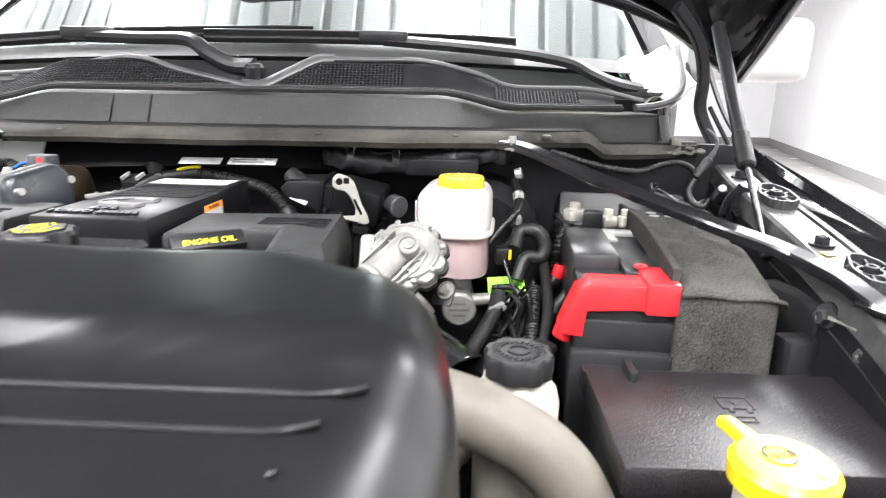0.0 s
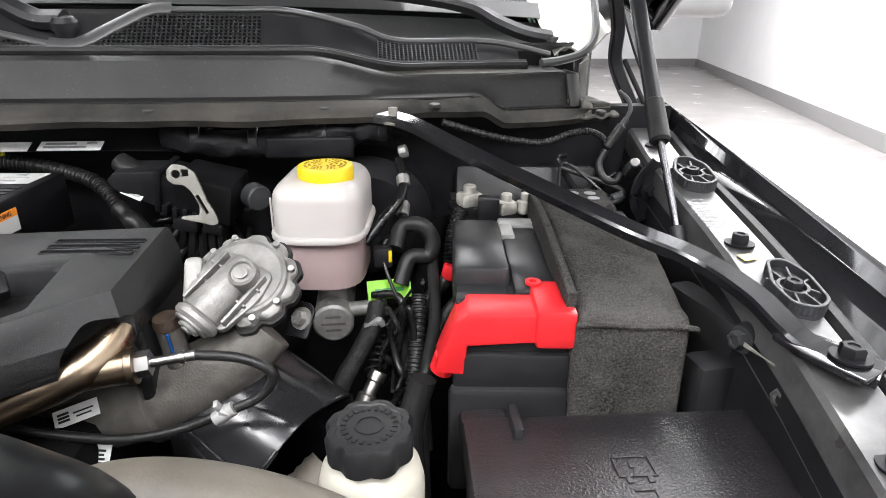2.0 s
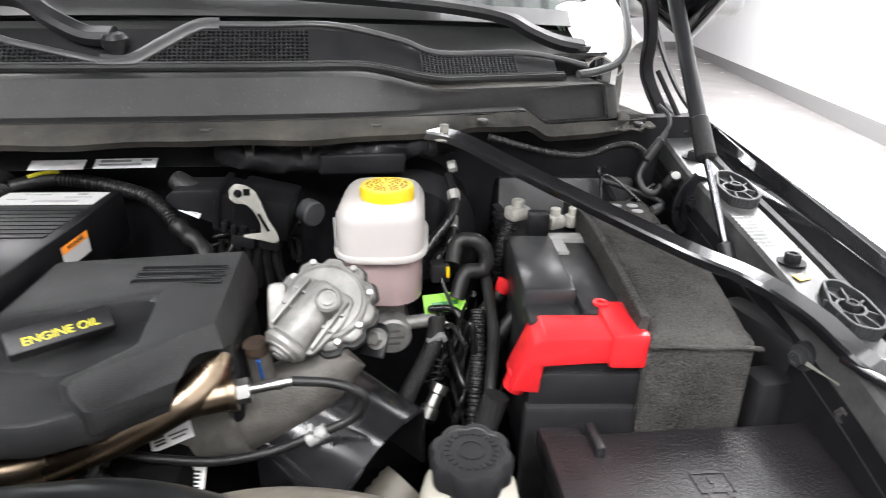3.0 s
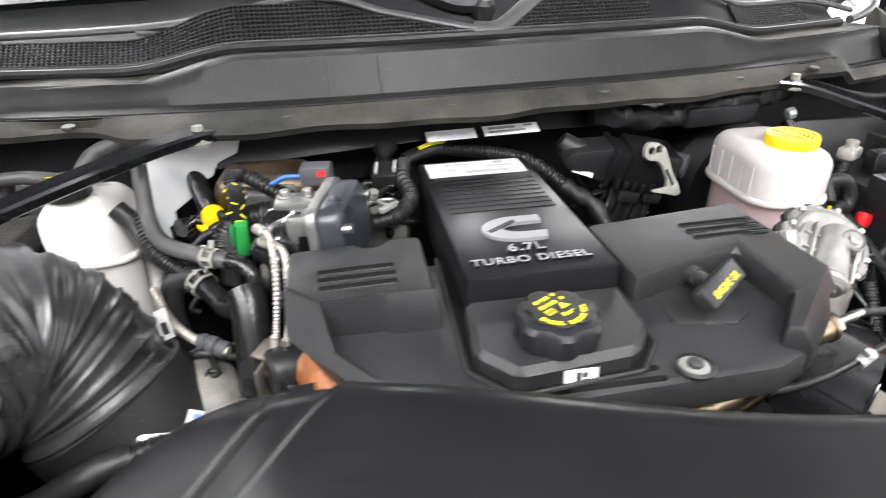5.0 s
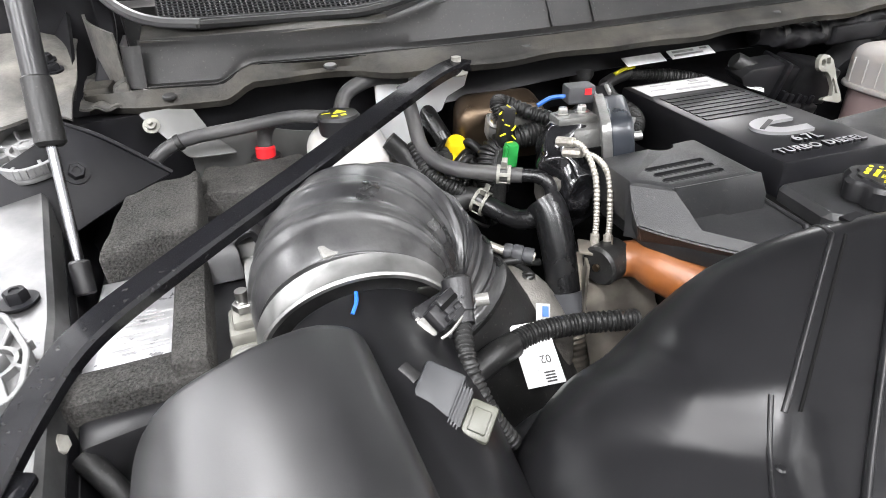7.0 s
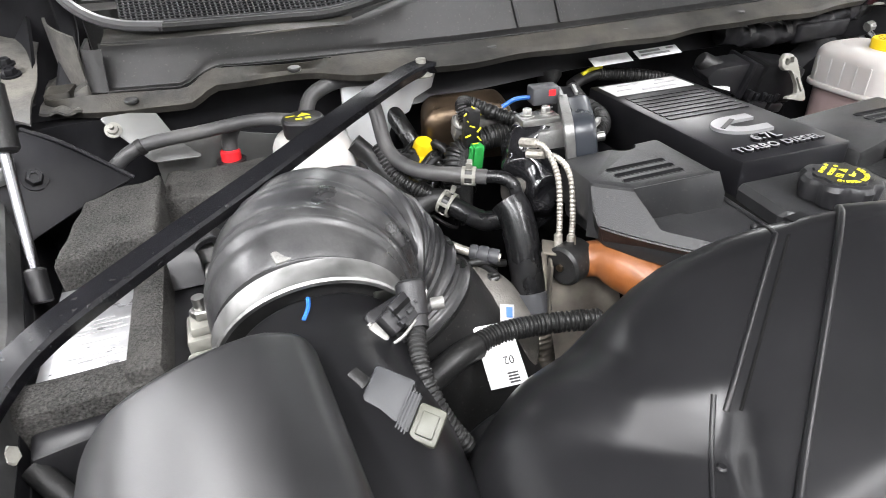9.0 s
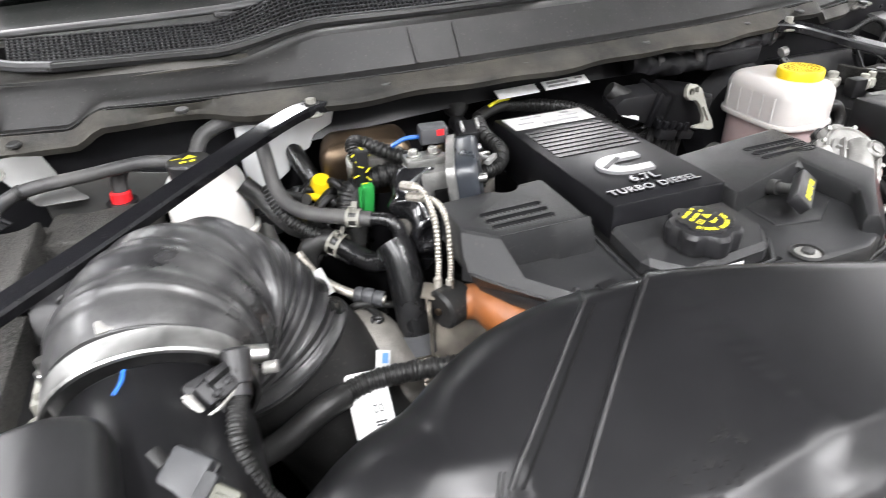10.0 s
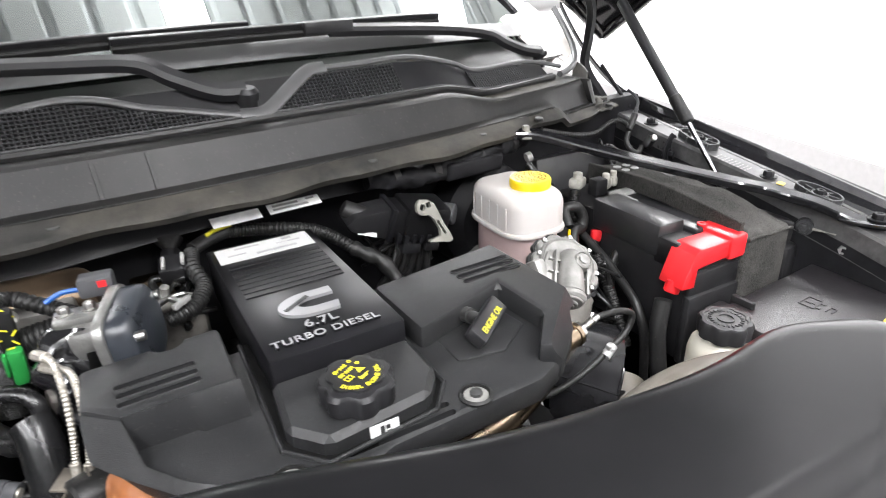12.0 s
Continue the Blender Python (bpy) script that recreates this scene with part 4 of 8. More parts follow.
rear_poly = [loc(-0.072, 0.20), loc(0.062, 0.20), loc(0.066, -0.078), loc(-0.068, -0.078)]
front_poly = [loc(-0.070, -0.076), loc(0.067, -0.076), loc(0.067, -0.135), loc(0.045, -0.163), loc(-0.050, -0.172), loc(-0.076, -0.142)]
under_poly = [loc(-0.078, 0.02), loc(0.072, 0.02), loc(0.0725, -0.139), loc(0.049, -0.168), loc(-0.053, -0.1775), loc(-0.082, -0.146)]
panel = part("centre_panel", prism(rear_poly, 1.15, 1.213, 0.003, top_rear), M_PANEL, cover, "satin black raised centre panel")
part("front_panel", prism(front_poly, 1.155, 1.190, 0.0055, lambda x, y: 1.1920 + 0.02 * (y + 0.28), 1), M_COVER, cover, angle=20)
lip = [(*p, deck_top(*p) + 0.0012) for p in under_poly[1:] + under_poly[:1]]
for a, b in zip(lip, lip[1:]):
    part("panel_lip", rod(a, b, 0.0022, seg=8), M_COVER, cover)
# no real recess: a black plate just above the deck paints the gap's shade
part("panel_gap", prism(under_poly, 1.15, 1.168, 0.0, lambda x, y: deck_top(x, y) + 0.0009), M_SHADE, cover, "black plate drawn as the shaded gap round the centre panel")
for k in range(8):
    a, b = loc(-0.058, 0.132 - 0.0115 * k), loc(0.052, 0.132 - 0.0115 * k)
    part("panel_groove", bar([(*a, 1.2144), (*b, 1.2144)], 0.0078, 0.0010, 4), M_PANEL, panel)


def on_cover(u, w, z, slope=0.25):
    c = loc(u, w)
    return pose(c[0], c[1], z, slope, 0, YAW)


label = part("paper_label", sheet(on_cover(-0.006, 0.168, 1.2149), 0.116, 0.044), M_WHITE, cover, "white printed paper label")
part("print_bar", bars_on(on_cover(-0.006, 0.168, 1.2152), [(-0.02, 0.013, 0.03, 0.003), (0.03, 0.014, 0.012, 0.006), (0.012, -0.012, 0.05, 0.005), (-0.035, -0.004, 0.022, 0.002), (0.03, 0.003, 0.03, 0.002)]), M_GREYINK, label)

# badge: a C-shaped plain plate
bm = bmesh.new()
outer = [(0.034 * math.cos(a), 0.0235 * math.sin(a)) for a in [radians(90 + 180 * k / 24) for k in range(25)]]
inner = [(0.018 * math.cos(a) + 0.004, 0.0100 * math.sin(a)) for a in [radians(270 - 180 * k / 16) for k in range(17)]]
poly = [(0.027, 0.0235)] + outer + [(0.023, -0.0235), (0.026, -0.0100)] + inner + [(0.027, 0.0100)]
lo = [bm.verts.new((x, y, 0)) for x, y in poly]
hi = [bm.verts.new((x, y, 0.0035)) for x, y in poly]
for i in range(len(poly)):
    bm.faces.new((lo[i], lo[(i + 1) % len(poly)], hi[(i + 1) % len(poly)], hi[i]))
bm.faces.new(hi)
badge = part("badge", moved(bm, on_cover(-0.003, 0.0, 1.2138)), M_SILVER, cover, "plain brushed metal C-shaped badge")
part("badge_print", bars_on(on_cover(-0.017, 0.004, 1.2171) @ pose(0, 0, 0, 0, 0, 34), [(0, 0, 0.034, 0.005)], 0.0008), M_INK, badge)
for words, size, m, gap in (("6.7L", 0.0185, on_cover(-0.006, -0.0385, 1.2145), 1.08), ("TURBO DIESEL", 0.0148, on_cover(-0.007, -0.0585, 1.214), 1.12)):
    base = part("lettering", text_bm(words, size, m, 0.0020, spacing=gap, bold=0.0004), M_PANEL, cover, "raised black lettering with silver faces")
    part("letter_face", text_bm(words, size, m @ pose(0, 0, 0.0021), 0.0003, spacing=gap, bold=0.0003), M_SILVER, base)

# oil filler cap


def lobes(n, depth):
    return lambda a, h: 1 - depth * (0.5 + 0.5 * math.cos(n * a)) ** 2


cc = loc(-0.010, -0.135)
oil = part("oil_filler_cap", lathe([(0.026, 0), (0.033, 0.002), (0.034, 0.018), (0.031, 0.022), (0.025, 0.0225), (0.0245, 0.0245), (0, 0.0245)], (*cc, 1.190), (cc[0], cc[1], 2), 64, lobes(7, 0.13)), M_PLASTIC, cover, "black lobed oil filler cap with yellow print")
zc = 1.2148
CT = pose(*cc, zc, 0, 0, 24)


def arc_text(body, size, radius, mid, step):
    """Lettering bent along an arc; mid is the arc's middle in degrees."""
    out = []
    for i, ch in enumerate(body):
        if ch != " ":
            a = mid + (i - (len(body) - 1) / 2) * step
            out.append(text_bm(ch, size, CT @ pose(0, 0, 0, 0, 0, a + 90) @ pose(0, -radius, 0), 0.0003, bold=0.0001))
    return join(*out)


part("cap_print", arc_text("DIESEL ENGINE OIL", 0.0056, 0.0190, -100, 9.2), M_YELLOWINK, oil)
for body, yy in (("10W-30", 0.0085), ("5W-40", 0.0160)):
    part("cap_print", text_bm(body, 0.0054, CT @ pose(-0.002, yy, 0, 0, 0, 180), 0.0003, bold=0.0001), M_YELLOWINK, oil)
book = [(-0.008, 0.003, 0.0075, 0.0008), (-0.008, -0.002, 0.0075, 0.0008), (-0.0115, 0.0005, 0.0008, 0.006), (-0.0045, 0.0005, 0.0008, 0.006), (-0.008, 0.0005, 0.0007, 0.006)]
can_ink = [(0.0005, -0.0085, 0.008, 0.0028), (0.006, -0.0075, 0.004, 0.0009), (-0.002, -0.0062, 0.0015, 0.002)]
part("cap_symbol", bars_on(CT, book, 0.0004), M_YELLOWINK, oil)
part("cap_symbol", moved(prism([(0.002, -0.002), (0.0105, -0.002), (0.00625, 0.0052)], 0, 0.0004), CT), M_YELLOWINK, oil)
part("cap_symbol", bars_on(CT, can_ink, 0.0004), M_YELLOWINK, oil)
for sx, sy in ((0.0125, 0.0085), (0.0105, 0.0160)):
    part("cap_symbol", moved(lathe([(0.0010, 0), (0.0019, 0), (0.0019, 0.0004), (0.0010, 0.0004), (0.0010, 0)], (sx, sy, 0), (sx, sy, 1), 12), CT), M_YELLOWINK, oil)

st = part("code_label", sheet(frame_on((*loc(-0.002, -0.1693), 1.1765), (ex.x, ex.y - 0.1, 0), (ey.x * -1.0, ey.y * -1.0, 0.12)), 0.026, 0.014, 0.0008), M_WHITE, cover)
part("print_bar", bars_on(frame_on((*loc(-0.002, -0.1693), 1.1765), (ex.x, ex.y - 0.1, 0), (ey.x * -1.0, ey.y * -1.0, 0.12)), [(-0.002, 0, 0.004, 0.009), (0.003, 0.002, 0.004, 0.004), (0.004, -0.003, 0.005, 0.003)]), M_INK, st)

for gu, gw in ((0.088, -0.17), (-0.085, -0.178)):
    g = loc(gu, gw)
    gr = part("grommet", lathe([(0.010, 0), (0.0155, 0), (0.016, 0.002), (0.013, 0.0035), (0.0125, 0.0005), (0, 0.0005)], (*g, 1.172), (*g, 2), 28), M_RUBBER, cover)
    part("washer", lathe([(0, 0), (0.0115, 0), (0.0115, 0.0012), (0.010, 0.0018), (0, 0.0018)], (*g, 1.1722), (*g, 2), 24), M_CAST, gr)
    part("bolt_head", lathe([(0.006, 0), (0.006, 0.004), (0.004, 0.005), (0, 0.005)], (*g, 1.173), (*g, 2), 8), M_INK, gr)

# dipstick with its T handle
dipstick = thing("dipstick", "black T-handle dipstick with yellow engine oil lettering", "dipstick", (*loc(0.15, -0.10), 1.17))
d0 = Vector((*loc(0.142, -0.056), 1.184))
d1 = Vector((*loc(0.1440, -0.1035), 1.197))
part("stem", join(rod(d0, d0.lerp(d1, 0.45), 0.0085, seg=16), rod(d0.lerp(d1, 0.45), d1, 0.006, seg=14)), M_INK, dipstick)
hm = pose(*d1, 0, 0, 33) @ pose(0, 0, 0, 38, 0, 0)
part("handle", moved(box((-0.036, -0.0105, -0.007), (0.036, 0.0105, 0.007), 0.003, 2), hm), M_PLASTIC, dipstick)
part("collar", lathe([(0.012, 0), (0.013, 0.002), (0.013, 0.006), (0.009, 0.008)], d0, d1, 20), M_SHADE, dipstick)
part("handle_print", text_bm("ENGINE OIL", 0.0095, hm @ pose(0, -0.003, 0.0072), 0.0003), M_YELLOWINK, dipstick)

# ---------------------------------------------------------------- air intake duct over the fan shroud
duct = thing("air_intake_duct", "large smooth black plastic air intake duct", "air duct", (-0.1, -0.7, 0.95))
outline = rounded([(-0.334, -0.385), (-0.28, -0.4255), (-0.10, -0.483), (0.08, -0.5245), (0.196, -0.5247), (0.276, -0.554), (0.2855, -0.66), (0.2795, -1.0), (-0.55, -1.0), (-0.585, -0.66), (-0.578, -0.50), (-0.545, -0.415), (-0.475, -0.368), (-0.42, -0.358)][::-1], 0.05, 6)


S0, SD = Vector((-0.259, -0.424)), Vector((-0.0238, -0.0184)).normalized()
side = Vector((SD.y, -SD.x, 0))


def bend_y(x, y):
    """Where the duct's top turns down into its front slope: straight on the sleeve, farther back on the horn, where it curls forward at the inlet."""
    d = max(0.0, -0.24 - x)
    sleeve_bend = -0.622 - 0.16 * x - 0.08 * d
    horn_bend = -0.622 - 0.16 * x + 0.45 * d * d / (d + 0.03) - 12.0 * max(0.0, -0.475 - x) ** 2
    k = ease(0.0, 0.04, (x - S0.x) * side.x + (y - S0.y) * side.y)
    return sleeve_bend + (horn_bend - sleeve_bend) * k


def duct_top(x, y):
    yr = -0.445 - 0.19 * (x + 0.28) if x > -0.28 else -0.435
    base = 1.2718 - 0.0200 * ease(-0.28, 0.0, x) - 0.072 * ease(-0.27, -0.45, x) - 1.65 * max(0.0, -0.47 - x) ** 2
    ahead = bend_y(x, y) - y
    half = 0.011 + 0.011 * ease(-0.28, -0.42, x)
    step = 0.0115 * ease(-half, half, ahead) + 0.03 * max(0.0, ahead)
    return base - 0.10 * max(0.0, yr - y) - step


def duct_r(p):
    if p.x < -0.36 and p.y > -0.75:
        return 0.041 + 0.054 * ease(-0.36, -0.44, p.x)
    return 0.026 + 0.026 * ease(0.15, 0.26, p.x) + 0.055 * ease(0.24, 0.28, p.x) * ease(-0.62, -0.80, p.y) + 0.015 * ease(-0.24, -0.36, p.x)


part("inlet_flange", cushion(dense(rounded([(-0.40, -0.365), (-0.47, -0.352), (-0.525, -0.372), (-0.556, -0.44), (-0.57, -0.70), (-0.40, -0.70)][::-1], 0.03), 0.012), lambda x, y: 1.125, 0.035, 0.98, 6, 4), M_DUCT, duct, angle=60)


def on_duct(x, y, dz=0.0):
    return (x, y, duct_top(x, y) + dz)


def on_shoulder(x, y, dz=0.0):
    """A place on the duct, following its rounded rim down near the outline."""
    R = duct_r(Vector((x, y)))
    d = min((Vector((x, y)) - Vector(q)).length for q in dense(outline, 0.004))
    sink = R - math.sqrt(max(0.0, R * R - max(0.0, R - d) ** 2))
    return (x, y, duct_top(x, y) - sink + dz)


# the front half slips over the rear one and ends in a raised edge
shell = cushion(dense(outline, 0.012), duct_top, duct_r, 1.00, 9, 110)
bmesh.ops.bisect_plane(shell, geom=shell.verts[:] + shell.edges[:] + shell.faces[:], plane_co=Vector((*S0, 1.2)) - side * 0.012, plane_no=side, clear_inner=True)
part("duct_shell", shell, M_DUCT, duct, angle=60)
sleeve = cushion(dense([(x + (x + 0.1) * 0.005, y + (y + 0.75) * 0.005) for x, y in outline], 0.012), lambda x, y: duct_top(x, y) + 0.0032, duct_r, 1.00, 9, 110)
bmesh.ops.bisect_plane(sleeve, geom=sleeve.verts[:] + sleeve.edges[:] + sleeve.faces[:], plane_co=(*S0, 1.2), plane_no=side, clear_outer=True)
part("duct_sleeve", sleeve, M_DUCT, duct, angle=60)
rim = [S0 + SD * (0.019 + 0.008 * k) for k in range(42)]
part("sleeve_rim", sweep([on_shoulder(p.x, p.y, 0.0022) for p in rim], 0.0024, 130, 8), M_DUCT, duct, "raised light-catching rim of the sleeve", angle=60)
# seam ridge with its groove on the horn
x0, y0 = -0.321, -0.432
seam = [(x0 - 0.0245 * k / 4, y0 - 0.0170 * k / 4) for k in range(15)]
part("duct_ridge", sweep([on_shoulder(x0 + 0.0012 * k, y0 + 0.0022 * k, -0.0005) for k in range(13, 0, -2)] + [on_shoulder(a, b, -0.0005) for a, b in seam], 0.0019, 120, 10), M_DUCT, duct, angle=60)
part("seam_groove", sweep([on_shoulder(a + 0.004, b - 0.0055, -0.0004) for a, b in seam], 0.0011, 100, 8), M_SHADE, duct)
part("seam_tail", sweep([on_duct(x0 - 0.086 - 0.0042 * k, y0 - 0.050 - 0.0050 * k, 0.0) for k in range(22)], 0.0016, 90, 8), M_DUCT, duct, angle=60)
part("mould_boss", rod(on_duct(-0.424, -0.510, -0.001), on_duct(-0.424, -0.510, 0.001), 0.004, 0.003, seg=16, bev=0.001), M_DUCT, duct)
part("mould_step", bar([on_shoulder(-0.306, -0.4285, 0.0005), on_shoulder(-0.292, -0.4285, 0.0005)], 0.010, 0.0025, 6), M_DUCT, duct)
# two pressed ribs on the front slope, with kinked ends, and a mould pip
for yy, xe in ((-0.6778, 0.2440), (-0.7000, 0.2285)):
    part("duct_rib", sweep([on_duct(xe - 0.50 + 0.02 * k, yy + 0.0015 * (24 - k), 0.0036) for k in range(25)] + [on_duct(xe - 0.014, yy + 0.0002, 0.0036), on_duct(xe - 0.008, yy + 0.0008, 0.0036), on_duct(xe - 0.004, yy + 0.0020, 0.0036), on_duct(xe + 0.003, yy + 0.0045, 0.0036)], 0.0024, 110, 8), M_DUCT, duct)
part("mould_pip", rod(on_duct(0.220, -0.7198, 0.002), on_duct(0.220, -0.7198, 0.004), 0.0022, seg=12, bev=0.001), M_DUCT, duct)
# greasy finger smudges on the sleeve
smudge_rng = random.Random(12)
for k in range(34):
    sx, sy = -0.330 + smudge_rng.uniform(-0.022, 0.016), -0.552 + smudge_rng.uniform(-0.014, 0.013)
    rr = smudge_rng.uniform(0.0008, 0.0024)
    loop = [(sx + rr * smudge_rng.uniform(0.6, 1.2) * math.cos(a * 0.7), sy + rr * 0.8 * smudge_rng.uniform(0.6, 1.2) * math.sin(a * 0.7)) for a in range(9)]
    part("smudge", prism(loop, 1.2, 1.21, 0, lambda x, y: duct_top(x, y) + 0.0036), M_SMUDGE, duct)

# ---------------------------------------------------------------- air filter housing, its outlet and the intake boot
airbox = thing("air_filter_housing", "black plastic air filter housing with rounded lid", "air filter box", (-0.69, -0.55, 0.9))


def dome_top(x, y):
    t = max(0.0, -0.62 - x)
    return 1.247 - 2.4 * t * t - 300 * max(0.0, t - 0.075) ** 3 - 0.35 * max(0.0, x + 0.63) - 0.05 * max(0, -y - 0.4)


dome_out = rounded([(-0.602, -0.362), (-0.66, -0.360), (-0.744, -0.366), (-0.747, -0.60), (-0.747, -0.95), (-0.598, -0.95), (-0.600, -0.50)], 0.016, 6)
part("lid", cushion(dense(dome_out, 0.008), dome_top, 0.012, 0.95, 7, 14), M_LIDTOP, airbox, angle=60)
part("lid_base", cushion(dense(rounded([(-0.596, -0.372), (-0.66, -0.370), (-0.757, -0.374), (-0.760, -0.95), (-0.590, -0.95)], 0.02), 0.015), lambda x, y: 1.105, 0.008, 0.90, 3, 3), M_PLASTIC, airbox)
for k in range(4):
    part("base_fin", sweep([(-0.772 + 0.004 * k, -0.372 - 0.012 * k, 1.00), (-0.780 + 0.002 * k, -0.385 - 0.014 * k, 1.08), (-0.758, -0.372 - 0.016 * k, 1.122)], 0.0022, 16, 6), M_PLASTIC, airbox)
for k in range(9):
    part("side_rib", cbox((-0.5545 + 0.0005 * k, -0.425 - 0.014 * k, 1.085 - 0.004 * k), (0.018, 0.0035, 0.05), 0.001, (0, -18, 0)), M_PLASTIC, airbox)
A, B = (-0.591, -0.300, 1.166), (-0.596, -0.460, 1.121)
part("outlet_tube", lathe([(0, 0), (0.060, 0), (0.063, 0.004), (0.063, 0.03), (0.066, 0.034), (0.066, 0.16), (0, 0.16)], A, B, 48), M_DUCT, airbox)
part("outlet_fairing", cushion(dense(rounded([(-0.535, -0.33), (-0.60, -0.315), (-0.605, -0.62), (-0.535, -0.62)], 0.02), 0.012), lambda x, y: 1.205 - 3.0 * max(0, x + 0.60) ** 1.4 + 0.12 * (y + 0.33), 0.018, 1.0, 5, 6), M_DUCT, airbox)
bq = Vector((-0.598, -0.330, 1.2252))
part("paint_mark", sweep([bq + Vector((0.003, 0.008, 0.0032)), bq + Vector((0.001, 0, 0.0010)), bq + Vector((-0.004, -0.008, -0.0015))], 0.0013, 12, 6, flat=0.5), M_BLUE, airbox, "blue marker stroke")

boot = thing("intake_boot", "ribbed grey-black rubber intake elbow boot", "intake hose", (-0.55, -0.2, 1.0))
BP = [(-0.590, -0.285, 1.170), (-0.584, -0.250, 1.176), (-0.563, -0.200, 1.172), (-0.532, -0.178, 1.148), (-0.503, -0.178, 1.118), (-0.485, -0.185, 1.085)]


def boot_r(u):
    body = 0.069 + 0.017 * math.sin(math.pi * min(1, u * 1.1))
    pleat = 0.0015 * math.sin(u * 2 * math.pi * 11) * ease(0.10, 0.2, u) + 0.0030 * max(0, math.sin(u * 2 * math.pi * 17)) ** 4 * ease(0.40, 0.6, u) + 0.0022 * max(0, math.sin(u * 2 * math.pi * 6.5 + 0.6)) ** 14 * ease(0.9, 0.7, u)
    lip = 0.005 * ease(0.93, 0.96, u)
    return body + pleat + lip


part("bellows", sweep(BP, boot_r, 180, 56), M_BOOT, boot, angle=80)
ca, cb = Vector((-0.5905, -0.297, 1.167)), Vector((-0.5895, -0.279, 1.172))
part("clamp_band", lathe([(0.0695, -0.003), (0.0725, -0.003), (0.0735, -0.001), (0.0728, 0.002), (0.0728, 0.014), (0.0735, 0.017), (0.0695, 0.019)], ca, cb, 56), M_CLAMP, boot, "steel worm-drive clamp band")
part("clamp_buckle", cbox((-0.600, -0.286, 1.2415), (0.018, 0.012, 0.004), 0.0015, (16, 0, 6)), M_CAST, boot)
part("clamp_screw", join(rod((-0.53, -0.294, 1.192), (-0.507, -0.296, 1.186), 0.0075, seg=12), cbox((-0.538, -0.293, 1.196), (0.016, 0.014, 0.012), 0.002)), M_STEEL, boot)
part("lower_duct", sweep([(-0.487, -0.184, 1.09), (-0.46, -0.195, 1.04), (-0.43, -0.22, 0.98), (-0.41, -0.24, 0.9)], 0.078, 24, 32), M_RUBBER, boot)

# ---------------------------------------------------------------- braces and gas struts
def brace(label, pts, bolt, front, lean, paint):
    t = thing("brace_bar", label, "brace", tuple(bolt))
    part("bar", bar(pts, 0.021, 0.0135, 90, up=lean), paint, t, angle=30)
    b = Vector(bolt)
    part("stud_nut", lathe([(0.013, 0), (0.0135, 0.002), (0.010, 0.004), (0.0095, 0.011), (0.006, 0.012), (0.0055, 0.02), (0, 0.02)], b + Vector((0, 0, -0.014)), b + Vector((0, 0, 1)), 16), M_BEIGE, t, "pale zinc nut on its stud")
    f = Vector(front)
    d = (f - Vector(pts[-4])).normalized()
    fm = frame_on(f + Vector((0, 0, -0.004)), d, (0, 0, 1))
    part("foot", moved(prism(rounded([(-0.050, -0.013), (-0.022, -0.021), (0.020, -0.021), (0.020, 0.017), (-0.022, 0.017), (-0.050, 0.012)], 0.004), -0.004, 0.001, 0.001), fm), paint, t)
    part("front_bolt", hexbolt(f + Vector((0, 0, -0.002)), (0, 0, 1), 0.009, 0.008, 0.014), M_CHASSIS, t)
    return t


brace("gloss black flat steel brace bar over the battery", [(0.36, 0.012, 1.274), (0.402, -0.012, 1.269), (0.455, -0.068, 1.250), (0.511, -0.134, 1.231), (0.597, -0.238, 1.204), (0.641, -0.274, 1.191), (0.661, -0.303, 1.183), (0.669, -0.345, 1.178), (0.670, -0.380, 1.172), (0.677, -0.400, 1.165), (0.690, -0.420, 1.164), (0.704, -0.437, 1.163)], (0.385, 0.0, 1.28), (0.690, -0.423, 1.172), (-0.17, -0.17, 1.0), M_BRACE)
brace("gloss black flat steel brace bar with water spots", [(-0.355, 0.014, 1.275), (-0.41, -0.014, 1.274), (-0.50, -0.085, 1.264), (-0.60, -0.163, 1.248), (-0.70, -0.242, 1.234), (-0.758, -0.292, 1.224), (-0.788, -0.332, 1.208), (-0.810, -0.38, 1.192), (-0.822, -0.42, 1.186)], (-0.385, 0.0, 1.28), (-0.816, -0.40, 1.198), (0.16, -0.16, 1), M_BRACEW)


def gas_strut(low, mid, top):
    t = thing("gas_strut", "black gas strut holding the open bonnet", "gas strut", low)
    part("piston_rod", rod(low, mid, 0.0044, seg=14), M_ROD, t)
    m, q = Vector(mid), Vector(top)
    part("cylinder", rod(mid, top, 0.0100, seg=28, bev=0.003), M_STRUT, t)
    part("sleeve", rod(m - (q - m).normalized() * 0.004, m + (q - m).normalized() * 0.055, 0.0122, 0.0116, seg=20, bev=0.003), M_RUBBER, t)
    part("end_fitting", rod(low, Vector(low) + (m - Vector(low)).normalized() * 0.03, 0.0085, seg=14, bev=0.002), M_PLASTIC, t)
    return t


gas_strut((0.688, -0.187, 1.155), (0.691, -0.095, 1.260), (0.712, 0.095, 1.458))
gas_strut((-0.790, -0.137, 1.167), (-0.786, -0.075, 1.283), (-0.775, 0.03, 1.50))

# the open bonnet
bonnet = thing("bonnet", "open black bonnet seen from below", "bonnet", (0, 0.2, 1.4))


